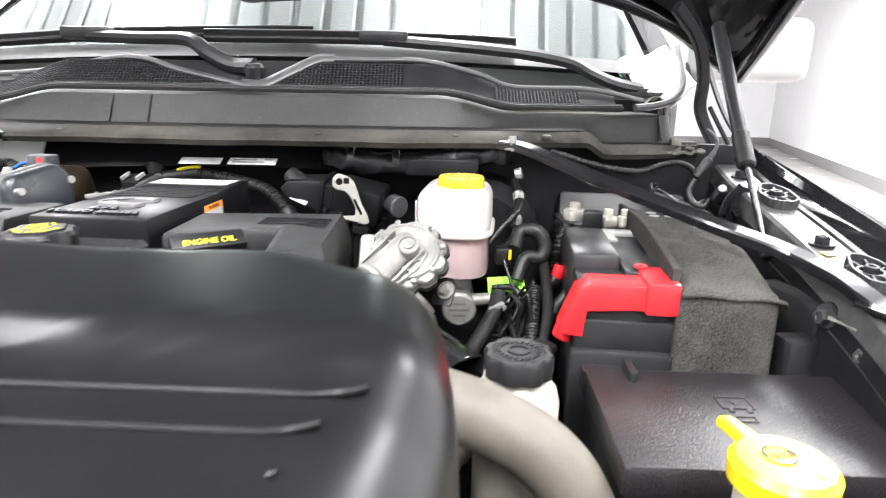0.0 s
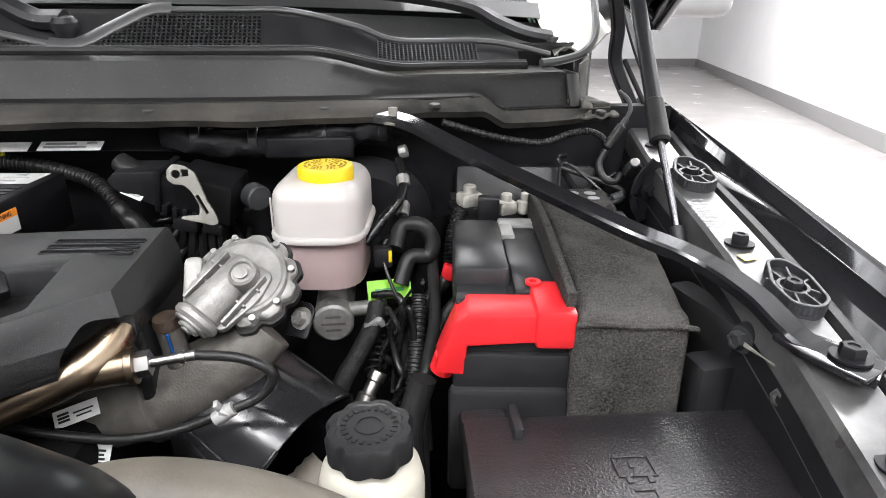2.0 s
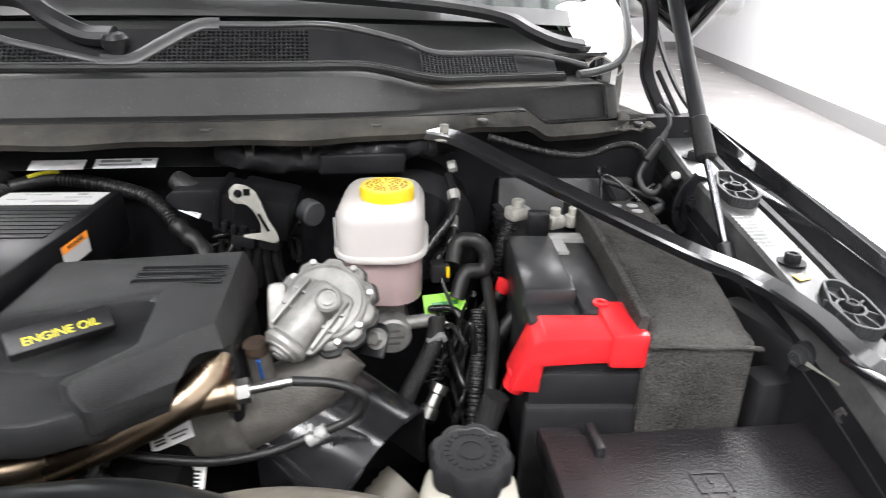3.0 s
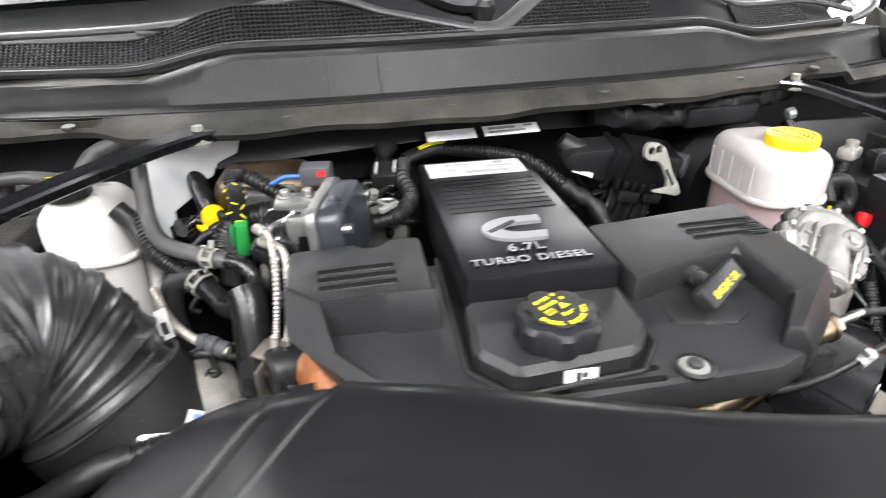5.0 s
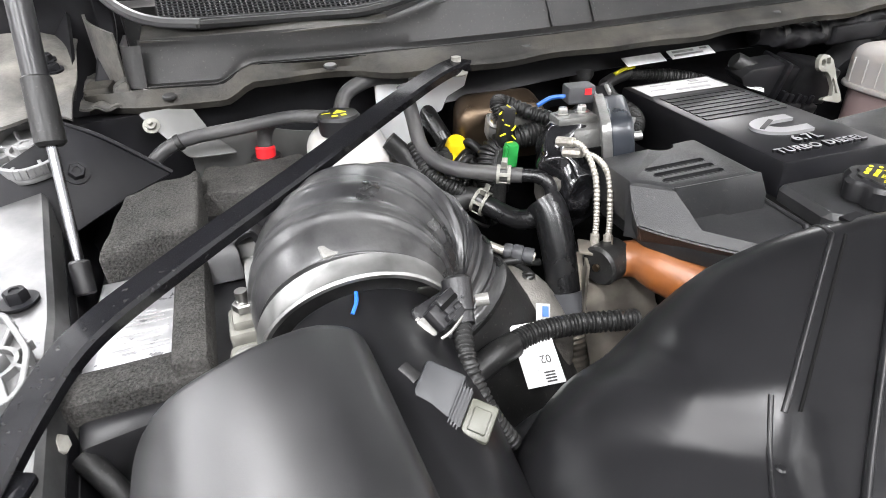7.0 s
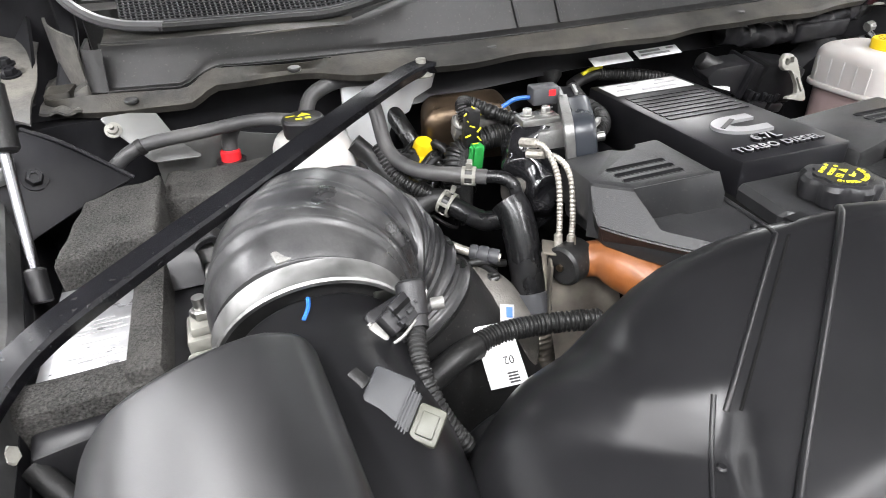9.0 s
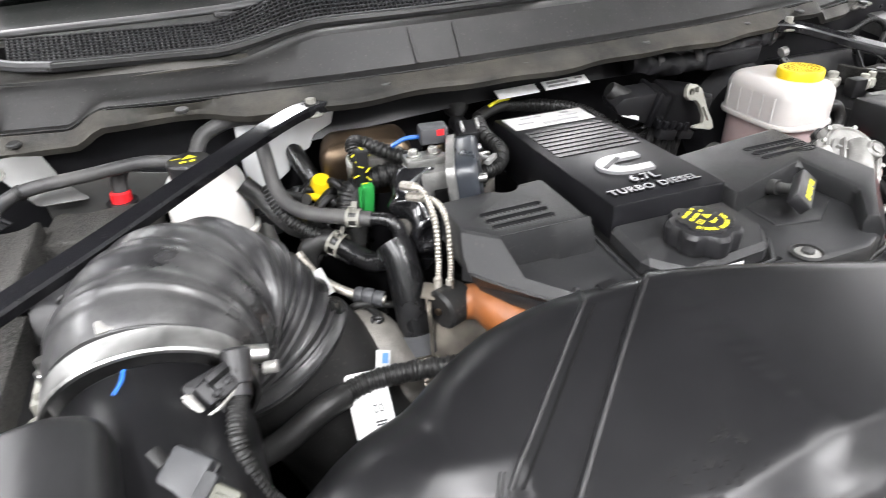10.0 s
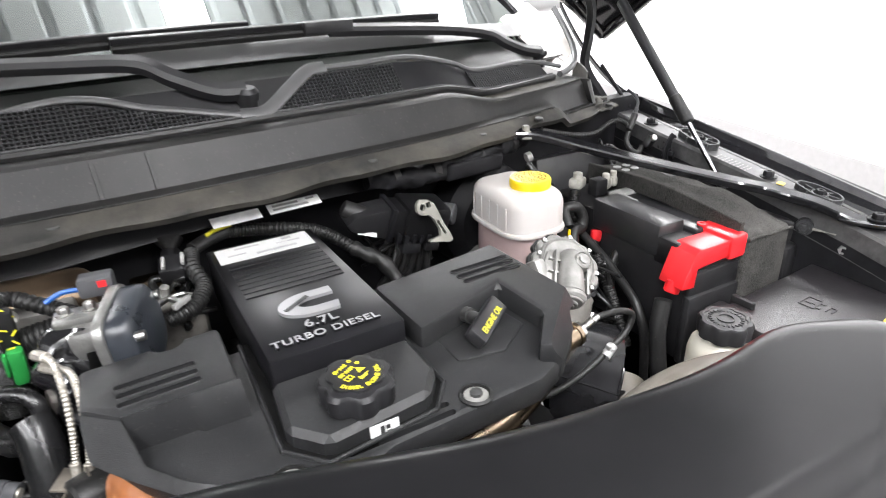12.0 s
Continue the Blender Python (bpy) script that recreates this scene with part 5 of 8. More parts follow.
def bonnet_at(u, v, d=0.0):
    v *= 1.18
    x = -0.84 + 1.68 * u
    ang = radians(33 + 12 * v)
    droop = 0.05 * (abs(x) / 0.7) ** 2 + 0.10 * ease(0.62, 0.84, abs(x))
    L = 1.25 * v
    return Vector((x * (1 - 0.06 * v) - 0.02, 0.22 - L * math.cos(ang) + d * math.sin(ang), 1.545 - droop + L * math.sin(ang) + d * math.cos(ang)))


part("outer_skin", thick(grid(24, 14, lambda u, v: bonnet_at(u, v, 0.03)), 0.004), M_PAINT, bonnet)
part("inner_panel", thick(grid(40, 28, lambda u, v: bonnet_at(0.02 + 0.96 * u, 0.02 + 0.95 * v, 0.0 + 0.018 * (1 if (math.sin(u * 19) * math.sin(v * 13) > 0.15) else 0))), 0.003), M_PAINT, bonnet)
for s in (0, 1):
    part("edge_hem", sweep([bonnet_at(s, v / 10, 0.012) for v in range(11)], 0.014, 30, 10), M_PAINT, bonnet)
part("rear_hem", sweep([bonnet_at(u / 12, 0.0, 0.012) for u in range(13)], 0.014, 40, 10), M_PAINT, bonnet)

mirror = thing("door_mirror", "dark grey door mirror housing", "door mirror", (1.1, 0.8, 1.4))
part("housing", cbox((1.13, 0.82, 1.475), (0.34, 0.09, 0.17), 0.035, (0, 0, 8), 4), M_MIRROR, mirror)
part("arm", rod((0.85, 0.82, 1.40), (1.05, 0.83, 1.42), 0.03, seg=14, bev=0.01), M_PLASTIC, mirror)

# ---------------------------------------------------------------- right-hand side of the bay
# brake fluid reservoir on its master cylinder
res = thing("brake_fluid_reservoir", "milky plastic brake fluid reservoir with yellow cap", "fluid reservoir", (0.304, -0.085, 1.02))


def ring_poly(cx, cy, hx, hy, r):
    return dense(rounded([(cx - hx, cy - hy), (cx + hx, cy - hy), (cx + hx, cy + hy), (cx - hx, cy + hy)], r, 6), 0.01)


RT = Matrix.Translation((0.301, -0.074, 0)) @ pose(0, 0, 0, 0, 0, -7) @ Matrix.Diagonal((0.94, 1.12, 1, 1))
part("lower_tank", moved(join(moved(cushion(ring_poly(0, 0, 0.050, 0.058, 0.040), lambda x, y: 0.0, 0.022, 0.062, 6, 4), pose(0, 0, 1.168, 180, 0, 0))), RT), M_FLUID, res, "lower tank tinted pink by the fluid")
part("upper_tank", moved(cushion(ring_poly(0, 0, 0.053, 0.062, 0.034), lambda x, y: 1.226 - 0.05 * max(0, abs(x) - 0.02), 0.020, 1.166, 6, 5), RT), M_MILK, res, "milky upper tank")
part("seam_flange", moved(prism(rounded([(-0.058, -0.067), (0.058, -0.067), (0.058, 0.067), (-0.058, 0.067)], 0.044, 8), 1.162, 1.170, 0.0025), RT), M_MILK, res)
cap = part("cap", lathe([(0.026, -0.006), (0.0305, -0.004), (0.031, 0.010), (0.0295, 0.013), (0.0, 0.0135)], (0.306, -0.097, 1.226), (0.306, -0.097, 2), 56, lambda a, h: 1 + 0.006 * math.cos(28 * a)), M_YELLOW, res, "yellow ribbed screw cap")
for rr, nb in ((0.007, 9), (0.0125, 20), (0.0175, 30), (0.0225, 38)):
    for k in range(nb):
        if (k * 7 + nb) % 9 > 1:
            m = pose(0.306, -0.097, 1.2393) @ pose(0, 0, 0, 0, 0, 360 * k / nb) @ pose(0, rr, 0)
            part("cap_print", moved(box((-0.0011, -0.0013, 0), (0.0009, 0.0013, 0.0005)), m), M_OLIVE, cap)
for k in range(5):
    a = RT @ Vector((-0.0535, -0.04 + 0.02 * k, 1.172))
    part("tank_rib", rod(a, a + Vector((0, 0, 0.035)), 0.0012, seg=8), M_MILK, res)
master = part("master_cylinder", join(rod((0.306, -0.135, 1.060), (0.306, 0.08, 1.060), 0.0235, seg=28, bev=0.003), cbox((0.306, -0.06, 1.085), (0.035, 0.10, 0.03), 0.005), rod((0.325, -0.115, 1.068), (0.360, -0.118, 1.072), 0.009, seg=10), rod((0.350, -0.118, 1.072), (0.366, -0.118, 1.073), 0.0065, seg=6)), M_CAST, res, "bare aluminium master cylinder")
part("stamped_mark", bars_on(frame_on((0.306, -0.1352, 1.060), (1, 0, 0), (0, -1, 0)), [(0, 0.009, 0.018, 0.003), (0, 0.0, 0.028, 0.003), (0, -0.008, 0.018, 0.003)], 0.0004), M_IRON, master)
booster = thing("brake_booster", "black brake booster housing behind the reservoir", "brake booster", (0.33, 0.06, 1.0))
part("housing", lathe([(0, 0), (0.07, 0), (0.095, 0.02), (0.1, 0.05), (0.1, 0.09), (0, 0.09)], (0.345, 0.03, 1.12), (0.345, 1, 1.12), 40), M_CHASSIS, booster)


def tangle(name, label, lo, hi, n, seed, rmin=0.0022, rmax=0.005):
    """Loose thin wires crossing one dark corner of the bay, with small sleeves and plugs on them."""
    rng = random.Random(seed)
    mid = [(a + b) / 2 for a, b in zip(lo, hi)]
    t = thing(name, label, "wiring", (mid[0], mid[1], lo[2]))

    def spot():
        return Vector([rng.uniform(a, b) for a, b in zip(lo, hi)])
    for k in range(n):
        p = [spot() for _ in range(4)]
        p.sort(key=lambda q: -q.z if k % 2 else q.x)
        r = rng.uniform(rmin, rmax)
        w = part("wire", sweep(p, r, 36, 8), M_WIRE if k % 3 else M_RUBBER, t, angle=80)
        if k % 2:
            q = curve_points(p, 40)
            part("sleeve", rod(q[16], q[20], r + 0.0022, seg=12, bev=0.0006), (M_GREYPL, M_CAST, M_PLASTIC)[k % 3], w)
    return t


# ABS lines and wiring in the dark beside the reservoir
lines = thing("brake_line_bundle", "tangle of black brake lines and wiring", "brake lines", (0.38, -0.1, 0.95))
for pts, rr, paint in (
        ([(0.352, -0.118, 1.087), (0.375, -0.128, 1.092), (0.385, -0.139, 1.087), (0.383, -0.149, 1.063), (0.362, -0.160, 1.039), (0.354, -0.170, 1.015), (0.345, -0.185, 0.97)], 0.0042, M_WIRE),
        ([(0.391, 0.000, 1.220), (0.395, -0.027, 1.198), (0.387, -0.053, 1.181), (0.365, -0.070, 1.160), (0.345, -0.085, 1.140)], 0.0062, M_WIRE),
        ([(0.396, -0.010, 1.159), (0.389, -0.040, 1.141), (0.372, -0.070, 1.137), (0.36, -0.08, 1.12)], 0.0058, M_WIRE),
        ([(0.380, -0.110, 1.141), (0.390, -0.090, 1.161), (0.413, -0.094, 1.163), (0.425, -0.098, 1.145), (0.419, -0.102, 1.128), (0.397, -0.106, 1.127), (0.385, -0.12, 1.10)], 0.0095, M_RUBBER),
        ([(0.357, -0.150, 1.090), (0.351, -0.172, 1.075), (0.335, -0.187, 1.050), (0.318, -0.200, 1.026), (0.30, -0.215, 0.98)], 0.0100, M_BRAIDBLACK),
        ([(0.366, -0.112, 1.128), (0.372, -0.125, 1.110), (0.380, -0.135, 1.092), (0.392, -0.140, 1.078)], 0.0022, M_WIRE)):
    part("line", sweep(pts, rr, 44, 12), paint, lines, angle=80)
part("blue_clip", join(cbox((0.352, -0.176, 1.081), (0.020, 0.008, 0.007), 0.002, (10, -25, 0)), cbox((0.361, -0.178, 1.083), (0.006, 0.007, 0.010), 0.0015, (10, -25, 0))), M_DISC, lines)
for k in range(7):
    part("coil_turn", lathe([(0.0075, 0), (0.0088, 0.0007), (0.0088, 0.0017), (0.0075, 0.0024)], (0.364 - 0.003 * k, -0.145 - 0.006 * k, 1.045 - 0.004 * k), (0.35, -0.18, 1.02), 14), M_PLASTIC, lines)
for a, b in (((0.3945, -0.020, 1.204), (0.395, -0.030, 1.194)), ((0.396, -0.006, 1.164), (0.393, -0.022, 1.152)), ((0.392, 0.006, 1.228), (0.402, 0.004, 1.231))):
    part("fitting", rod(a, b, 0.0085, seg=8, bev=0.001), M_CAST, lines)
for a, b in (((0.392, -0.036, 1.192), (0.381, -0.058, 1.175)), ((0.390, -0.034, 1.145), (0.382, -0.052, 1.139))):
    part("white_stripe", rod(Vector(a) + Vector((0.0, -0.0055, 0.002)), Vector(b) + Vector((0.0, -0.0055, 0.002)), 0.0018, seg=6), M_DISC, lines)
part("corrugated_sleeve", conduit([(0.405, -0.15, 1.10), (0.398, -0.19, 1.05), (0.385, -0.24, 0.98)], 0.0085), M_RUBBER, lines)
part("pressure_sensor", lathe([(0, 0), (0.011, 0), (0.011, 0.012), (0.008, 0.014), (0.008, 0.028), (0.010, 0.03), (0.010, 0.04), (0, 0.04)], (0.338, -0.205, 0.996), (0.354, -0.19, 1.022), 14), M_STEEL, lines)
tangle("wire_bundle", "loose black wires and lines beside the reservoir", (0.36, -0.24, 0.98), (0.425, -0.06, 1.10), 9, 4, 0.0016, 0.0038)
tangle("wire_bundle", "thin black wires in the dark behind the battery", (0.60, -0.02, 1.12), (0.70, 0.05, 1.21), 6, 9)
tag = thing("wire_tag", "lime green tag on a brake line", "tag", (0.365, -0.10, 1.08))
part("flag", moved(box((-0.026, -0.012, 0), (0.026, 0.012, 0.0008)), frame_on((0.372, -0.108, 1.089), (1, 0.1, 0.0), (0, -0.75, 0.66))), M_LIME, tag)
part("print_bar", bars_on(frame_on((0.372, -0.108, 1.0898), (1, 0.1, 0.0), (0, -0.75, 0.66)), [(0, -0.002, 0.034, 0.005)], 0.0004), M_GREEN, tag)
conn_black = thing("sensor_plug", "black fluid level sensor plug", "plug", (0.36, -0.10, 1.13))
part("body", cbox((0.366, -0.105, 1.131), (0.022, 0.02, 0.024), 0.003), M_PLASTIC, conn_black)
part("lock", cbox((0.374, -0.118, 1.135), (0.004, 0.004, 0.014), 0.001), M_YELLOW, conn_black)

# battery with felt blanket
BT = pose(0.548, -0.155, 0, 0, 0, -7)
battery = thing("battery", "black car battery in a felt blanket", "battery", (0.548, -0.155, 0.97), group="batteries")
part("case", moved(box((-0.104, -0.158, 0.97), (0.10, 0.155, 1.152), 0.006), BT), M_PLASTIC, battery)
part("fuse_cover", moved(box((-0.106, -0.10, 1.12), (-0.052, 0.045, 1.172), 0.006), BT), M_SCUFF, battery, "scuffed black terminal fuse cover")
part("fuse_cover_front", moved(box((-0.104, -0.135, 1.11), (-0.056, -0.09, 1.155), 0.004), BT), M_PLASTIC, battery)
part("top_plate", moved(box((-0.05, -0.12, 1.15), (0.0, 0.05, 1.160), 0.004), BT), M_SCUFF, battery)
part("top_bracket", moved(join(box((-0.052, 0.045, 1.158), (0.006, 0.068, 1.166), 0.003), box((-0.052, 0.01, 1.157), (-0.036, 0.05, 1.165), 0.003)), BT), M_LTGREY, battery)


def felt_top(x, y):
    return 1.177 - 0.016 * ease(-0.06, -0.16, y) + 0.0015 * math.sin(x * 130) + 0.0015 * math.sin(y * 90)


blanket = part("blanket", moved(rumpled(cushion(dense(rounded([(-0.004, -0.174), (0.097, -0.174), (0.103, 0.05), (0.06, 0.052), (0.055, 0.085), (0.104, 0.09), (0.104, 0.165), (-0.004, 0.165)], 0.012), 0.008), felt_top, 0.016, 0.99, 7, 6), 0.0028, 45), BT), M_FELT, battery, "black felt battery blanket", angle=80)
part("case_front", moved(join(box((-0.110, -0.172, 0.97), (-0.003, -0.157, 1.085), 0.006), box((-0.106, -0.166, 1.08), (-0.003, -0.155, 1.118), 0.004)), BT), M_PLASTIC, battery)
part("blanket_edge", moved(bar([(-0.006, -0.16, 1.162), (-0.008, 0.0, 1.178), (-0.008, 0.165, 1.17)], 0.008, 0.03, 20), BT), M_FELT, battery)
part("blanket_hem", moved(sweep([(-0.003, -0.1735, 1.152), (0.02, -0.175, 1.154), (0.05, -0.1735, 1.151), (0.075, -0.175, 1.153), (0.097, -0.172, 1.149), (0.103, -0.163, 1.142)], 0.0026, 40, 8), BT), M_FELT, battery)
wl = part("warning_label", moved(box((0.052, 0.056, 1.150), (0.104, 0.086, 1.170), 0.002), BT), M_PLASTIC, battery)
for k in range(6):
    part("warning_disc", rod(BT @ Vector((0.03 + 0.022 * (k % 3), 0.112 + 0.022 * (k // 3), 1.1775)), BT @ Vector((0.03 + 0.022 * (k % 3), 0.112 + 0.022 * (k // 3), 1.1785)), 0.0075, seg=20), M_DISC, wl)

red = thing("terminal_cover", "bright red plastic battery terminal cover", "terminal cover", (0.46, -0.31, 1.08))
RC = Matrix.Translation((0.469, -0.290, 1.159)) @ pose(0, 0, 0, 0, 0, -7) @ Matrix.Diagonal((0.87, 0.87, 0.87, 1)) @ pose(0.004, 0, -1.156)


def side_prism(poly, y0, y1, r):
    """A prism along y over an outline in x and z."""
    bm = prism([(x, -z) for x, z in poly], y0, y1, r)
    return moved(bm, Matrix(((1, 0, 0, 0), (0, 0, 1, 0), (0, -1, 0, 0), (0, 0, 0, 1))))


part("arm", moved(side_prism([(0.062, 1.122), (0.062, 1.157), (0.028, 1.157), (0.026, 1.153), (-0.040, 1.153), (-0.052, 1.146), (-0.068, 1.105), (-0.074, 1.088), (-0.043, 1.084), (-0.041, 1.118), (0.014, 1.122)], -0.026, 0.024, 0.004), RC), M_RED, red, angle=35)
part("head", moved(box((0.026, -0.031, 1.118), (0.066, 0.045, 1.160), 0.005), RC), M_RED, red)
part("tether", moved(lathe([(0.004, 0), (0.0085, 0), (0.0085, 0.003), (0.004, 0.003), (0.004, 0)], (0.03, 0.035, 1.160), (0.03, 0.035, 2), 20), RC), M_RED, red)
part("cable_boot", moved(rod((-0.060, 0, 1.092), (-0.068, 0, 1.072), 0.0145, 0.013, seg=18, bev=0.002), RC), M_RED, red)

cables = thing("battery_cable", "thick black battery cables in loom", "cable", (0.40, -0.30, 0.9))
part("main_cable", sweep([(0.398, -0.284, 1.08), (0.385, -0.29, 1.03), (0.39, -0.30, 0.95), (0.40, -0.31, 0.86)], 0.0125, 24, 14), M_RUBBER, cables)
part("loom", sweep([(0.425, -0.09, 1.12), (0.42, -0.17, 1.08), (0.40, -0.25, 1.03), (0.40, -0.27, 0.9)], 0.007, 30, 14), M_RUBBER, cables)
for a, b in (((0.466, -0.150, 1.118), (0.455, -0.156, 1.100)), ((0.448, -0.112, 1.118), (0.440, -0.116, 1.102))):
    part("red_end", rod(a, b, 0.011, 0.009, seg=16, bev=0.002), M_RED, cables, "red cable boot")
    q = Vector(b)
    part("lead", sweep([q, q + Vector((-0.025, -0.005, -0.03)), q + Vector((-0.05, -0.03, -0.08)), q + Vector((-0.05, -0.06, -0.16))], 0.009, 20, 12), M_RUBBER, cables)

clampset = thing("battery_post_clamp", "zinc battery post clamps with black sensor", "battery clamp", (0.50, -0.08, 1.16))
for c, s in (((0.478, -0.035, 1.176), 0.03), ((0.520, -0.062, 1.172), 0.024), ((0.545, -0.058, 1.171), 0.022)):
    part("clamp", join(cbox(c, (s, s * 0.8, 0.018), 0.005, (0, 0, 20)), rod(c, (c[0], c[1], c[2] + 0.018), s * 0.28, seg=12, bev=0.001)), M_ZINC, clampset)
part("sensor", cbox((0.497, -0.065, 1.172), (0.026, 0.022, 0.030), 0.003, (0, 0, -8)), M_PLASTIC, clampset)
part("sensor_lead", conduit([(0.468, -0.04, 1.165), (0.455, -0.05, 1.13), (0.45, -0.07, 1.08)], 0.009), M_RUBBER, clampset)

rear_box = thing("relay_box", "grey-black relay box behind the battery", "relay box", (0.57, 0.04, 1.0))
part("lid", moved(box((-0.10, -0.03, 1.0), (0.10, 0.03, 1.195), 0.008), pose(0.57, 0.03, 0, 0, 0, -7) @ pose(0, 0, 1.0, -16, 0, 0) @ pose(0, 0, -1.0)), M_PLASTIC, rear_box)
for k in range(6):
    part("side_rib", cbox((0.468, 0.03, 1.10 + 0.012 * k), (0.012, 0.03, 0.004), 0.001), M_PLASTIC, rear_box)

# fuse box lid in front of the battery
fuse = thing("fuse_box", "large flat black fuse box with moulded symbol", "fuse box", (0.54, -0.43, 0.93))
FB = pose(0.545, -0.43, 0, 0, 0, -3)
part("lid", moved(join(box((-0.125, -0.088, 1.052), (0.130, 0.078, 1.082), 0.006), box((-0.125, 0.05, 1.052), (-0.085, 0.094, 1.078), 0.004)), FB), M_LID, fuse)
part("fuse_housing", moved(box((-0.120, -0.080, 0.93), (0.124, 0.074, 1.051), 0.005), FB), M_PLASTIC, fuse)
part("lid_tab", moved(box((-0.086, 0.046, 1.080), (-0.078, 0.08, 1.092), 0.002), FB), M_PLASTIC, fuse)
sym = FB @ pose(-0.002, 0.010, 1.0822) @ Matrix.Diagonal((0.66, 0.66, 1, 1))
for x, y, w, h in ((0, 0.018, 0.042, 0.0022), (0, -0.012, 0.042, 0.0022), (-0.021, 0.003, 0.0022, 0.032), (0.021, 0.003, 0.0022, 0.032), (-0.012, -0.017, 0.006, 0.010), (0.012, -0.017, 0.006, 0.010), (0.0, -0.033, 0.024, 0.0022), (0.0, -0.045, 0.024, 0.0022), (0.011, -0.039, 0.0022, 0.012)):
    part("moulded_line", bars_on(sym, [(x, y, w, h)], 0.0009), M_LID, fuse)
part("moulded_bolt", moved(prism([(-0.004, 0.012), (0.004, 0.012), (0.001, 0.004), (0.005, 0.004), (-0.004, -0.008), (-0.001, 0.001), (-0.005, 0.001)], 0, 0.0009), sym), M_LID, fuse)
part("front_latch", moved(join(box((-0.02, -0.094, 1.035), (0.015, -0.084, 1.062), 0.003), box((-0.015, -0.097, 1.045), (0.01, -0.09, 1.050), 0.001)), FB), M_PLASTIC, fuse)
side_tray = thing("splash_panel", "black plastic splash panel beside the battery", "splash panel", (0.67, -0.30, 0.95))
part("panel", cbox((0.678, -0.27, 1.05), (0.03, 0.10, 0.18), 0.008, (0, 0, 10)), M_PLASTIC, side_tray)
part("step", cbox((0.664, -0.315, 1.03), (0.05, 0.035, 0.15), 0.008, (0, 0, 4)), M_PLASTIC, side_tray)

# power steering bottle
ps = thing("power_steering_bottle", "ivory fluid bottle with black lobed cap", "fluid bottle", (0.35, -0.402, 0.95))
part("bottle", lathe([(0, 0), (0.036, 0), (0.039, 0.01), (0.039, 0.125), (0.036, 0.138), (0.027, 0.146), (0.024, 0.148), (0.024, 0.156), (0, 0.156)], (0.35, -0.402, 0.95), (0.35, -0.402, 2), 44), M_BOTTLE, ps)
pcap = part("cap", lathe([(0.026, 0), (0.0315, 0.002), (0.0325, 0.020), (0.030, 0.024), (0.025, 0.0245), (0.024, 0.0235), (0.0, 0.0235)], (0.35, -0.402, 1.100), (0.35, -0.402, 2), 56, lobes(8, 0.10)), M_PLASTIC, ps, "black lobed screw cap with moulded print")
part("moulded_oval", lathe([(0.0085, 0), (0.0105, 0), (0.0105, 0.0012), (0.0085, 0.0012), (0.0085, 0)], (0.35, -0.402, 1.1235), (0.35, -0.402, 2), 28), M_PLASTIC, pcap)
for k in range(22):
    a = 2 * math.pi * k / 22
    part("moulded_letter_bar", moved(box((-0.0013, -0.002, 0), (0.0013, 0.002, 0.001)), pose(0.35, -0.402, 1.1236) @ pose(0, 0, 0, 0, 0, math.degrees(a)) @ pose(0, 0.0185, 0)), M_PLASTIC, pcap)

washer = thing("washer_filler", "yellow washer fluid cap on a pale neck", "washer cap", (0.492, -0.575, 1.0))
part("neck", rod((0.492, -0.572, 0.98), (0.492, -0.572, 1.118), 0.024, seg=28), M_BOTTLE, washer)
wc = part("cap", lathe([(0.027, -0.004), (0.0315, -0.002), (0.032, 0.010), (0.028, 0.0145), (0.016, 0.0155), (0.0, 0.016)], (0.492, -0.575, 1.117), (0.492, -0.575, 2), 40), M_YELLOW, washer, "bright yellow snap cap")
part("tab", prism(rounded([(0.478, -0.552), (0.492, -0.546), (0.484, -0.520), (0.472, -0.522)], 0.005), 1.124, 1.131, 0.002), M_YELLOW, wc)
part("symbol", join(*[moved(box((-0.009 + 0.003 * k, -0.004 + 0.001 * abs(3 - k), 0), (-0.0075 + 0.003 * k, 0.004, 0.0006)), pose(0.490, -0.572, 1.1332)) for k in range(7)], moved(lathe([(0.009, 0), (0.0105, 0), (0.0105, 0.0006), (0.009, 0.0006), (0.009, 0)], seg=24), pose(0.490, -0.572, 1.1332))), M_INK, wc)
part("dimple", rod((0.503, -0.592, 1.131), (0.503, -0.592, 1.1325), 0.003, seg=12), M_ORANGEINK, wc)

# charge-air hose
hose = thing("charge_air_hose", "thick taupe rubber charge air hose", "hose", (0.3, -0.5, 0.95))
part("tube", sweep([(-0.06, -0.44, 1.02), (0.05, -0.425, 1.05), (0.14, -0.43, 1.085), (0.20, -0.44, 1.105), (0.26, -0.452, 1.105), (0.32, -0.470, 1.093), (0.365, -0.487, 1.07), (0.39, -0.50, 1.035), (0.40, -0.515, 0.99), (0.40, -0.53, 0.93)], 0.028, 80, 28), M_TAUPE, hose, angle=80)
for k in range(14):
    u = k / 13
    p = Vector((0.28, -0.474, 1.1225)).lerp(Vector((0.352, -0.500, 1.097)), u)
    part("print_bar", cbox((p.x, p.y, p.z + 0.003 - 0.010 * (u - 0.5) ** 2), (0.0022, 0.004, 0.0012), 0, (38, 0, -14)), M_LTGREY, hose)


# electric actuator with scalloped aluminium cover
act = thing("turbo_actuator", "cast aluminium actuator with scalloped cover", "actuator", (0.237, -0.24, 1.1))
AN = Vector((-0.05, -0.62, 0.78)).normalized()
AC = Vector((0.239, -0.238, 1.166))


def scallop(a, h):
    return 1 - (0.11 * (0.5 + 0.5 * math.cos(11 * a)) ** 3 if h < 0.0085 else 0.0)


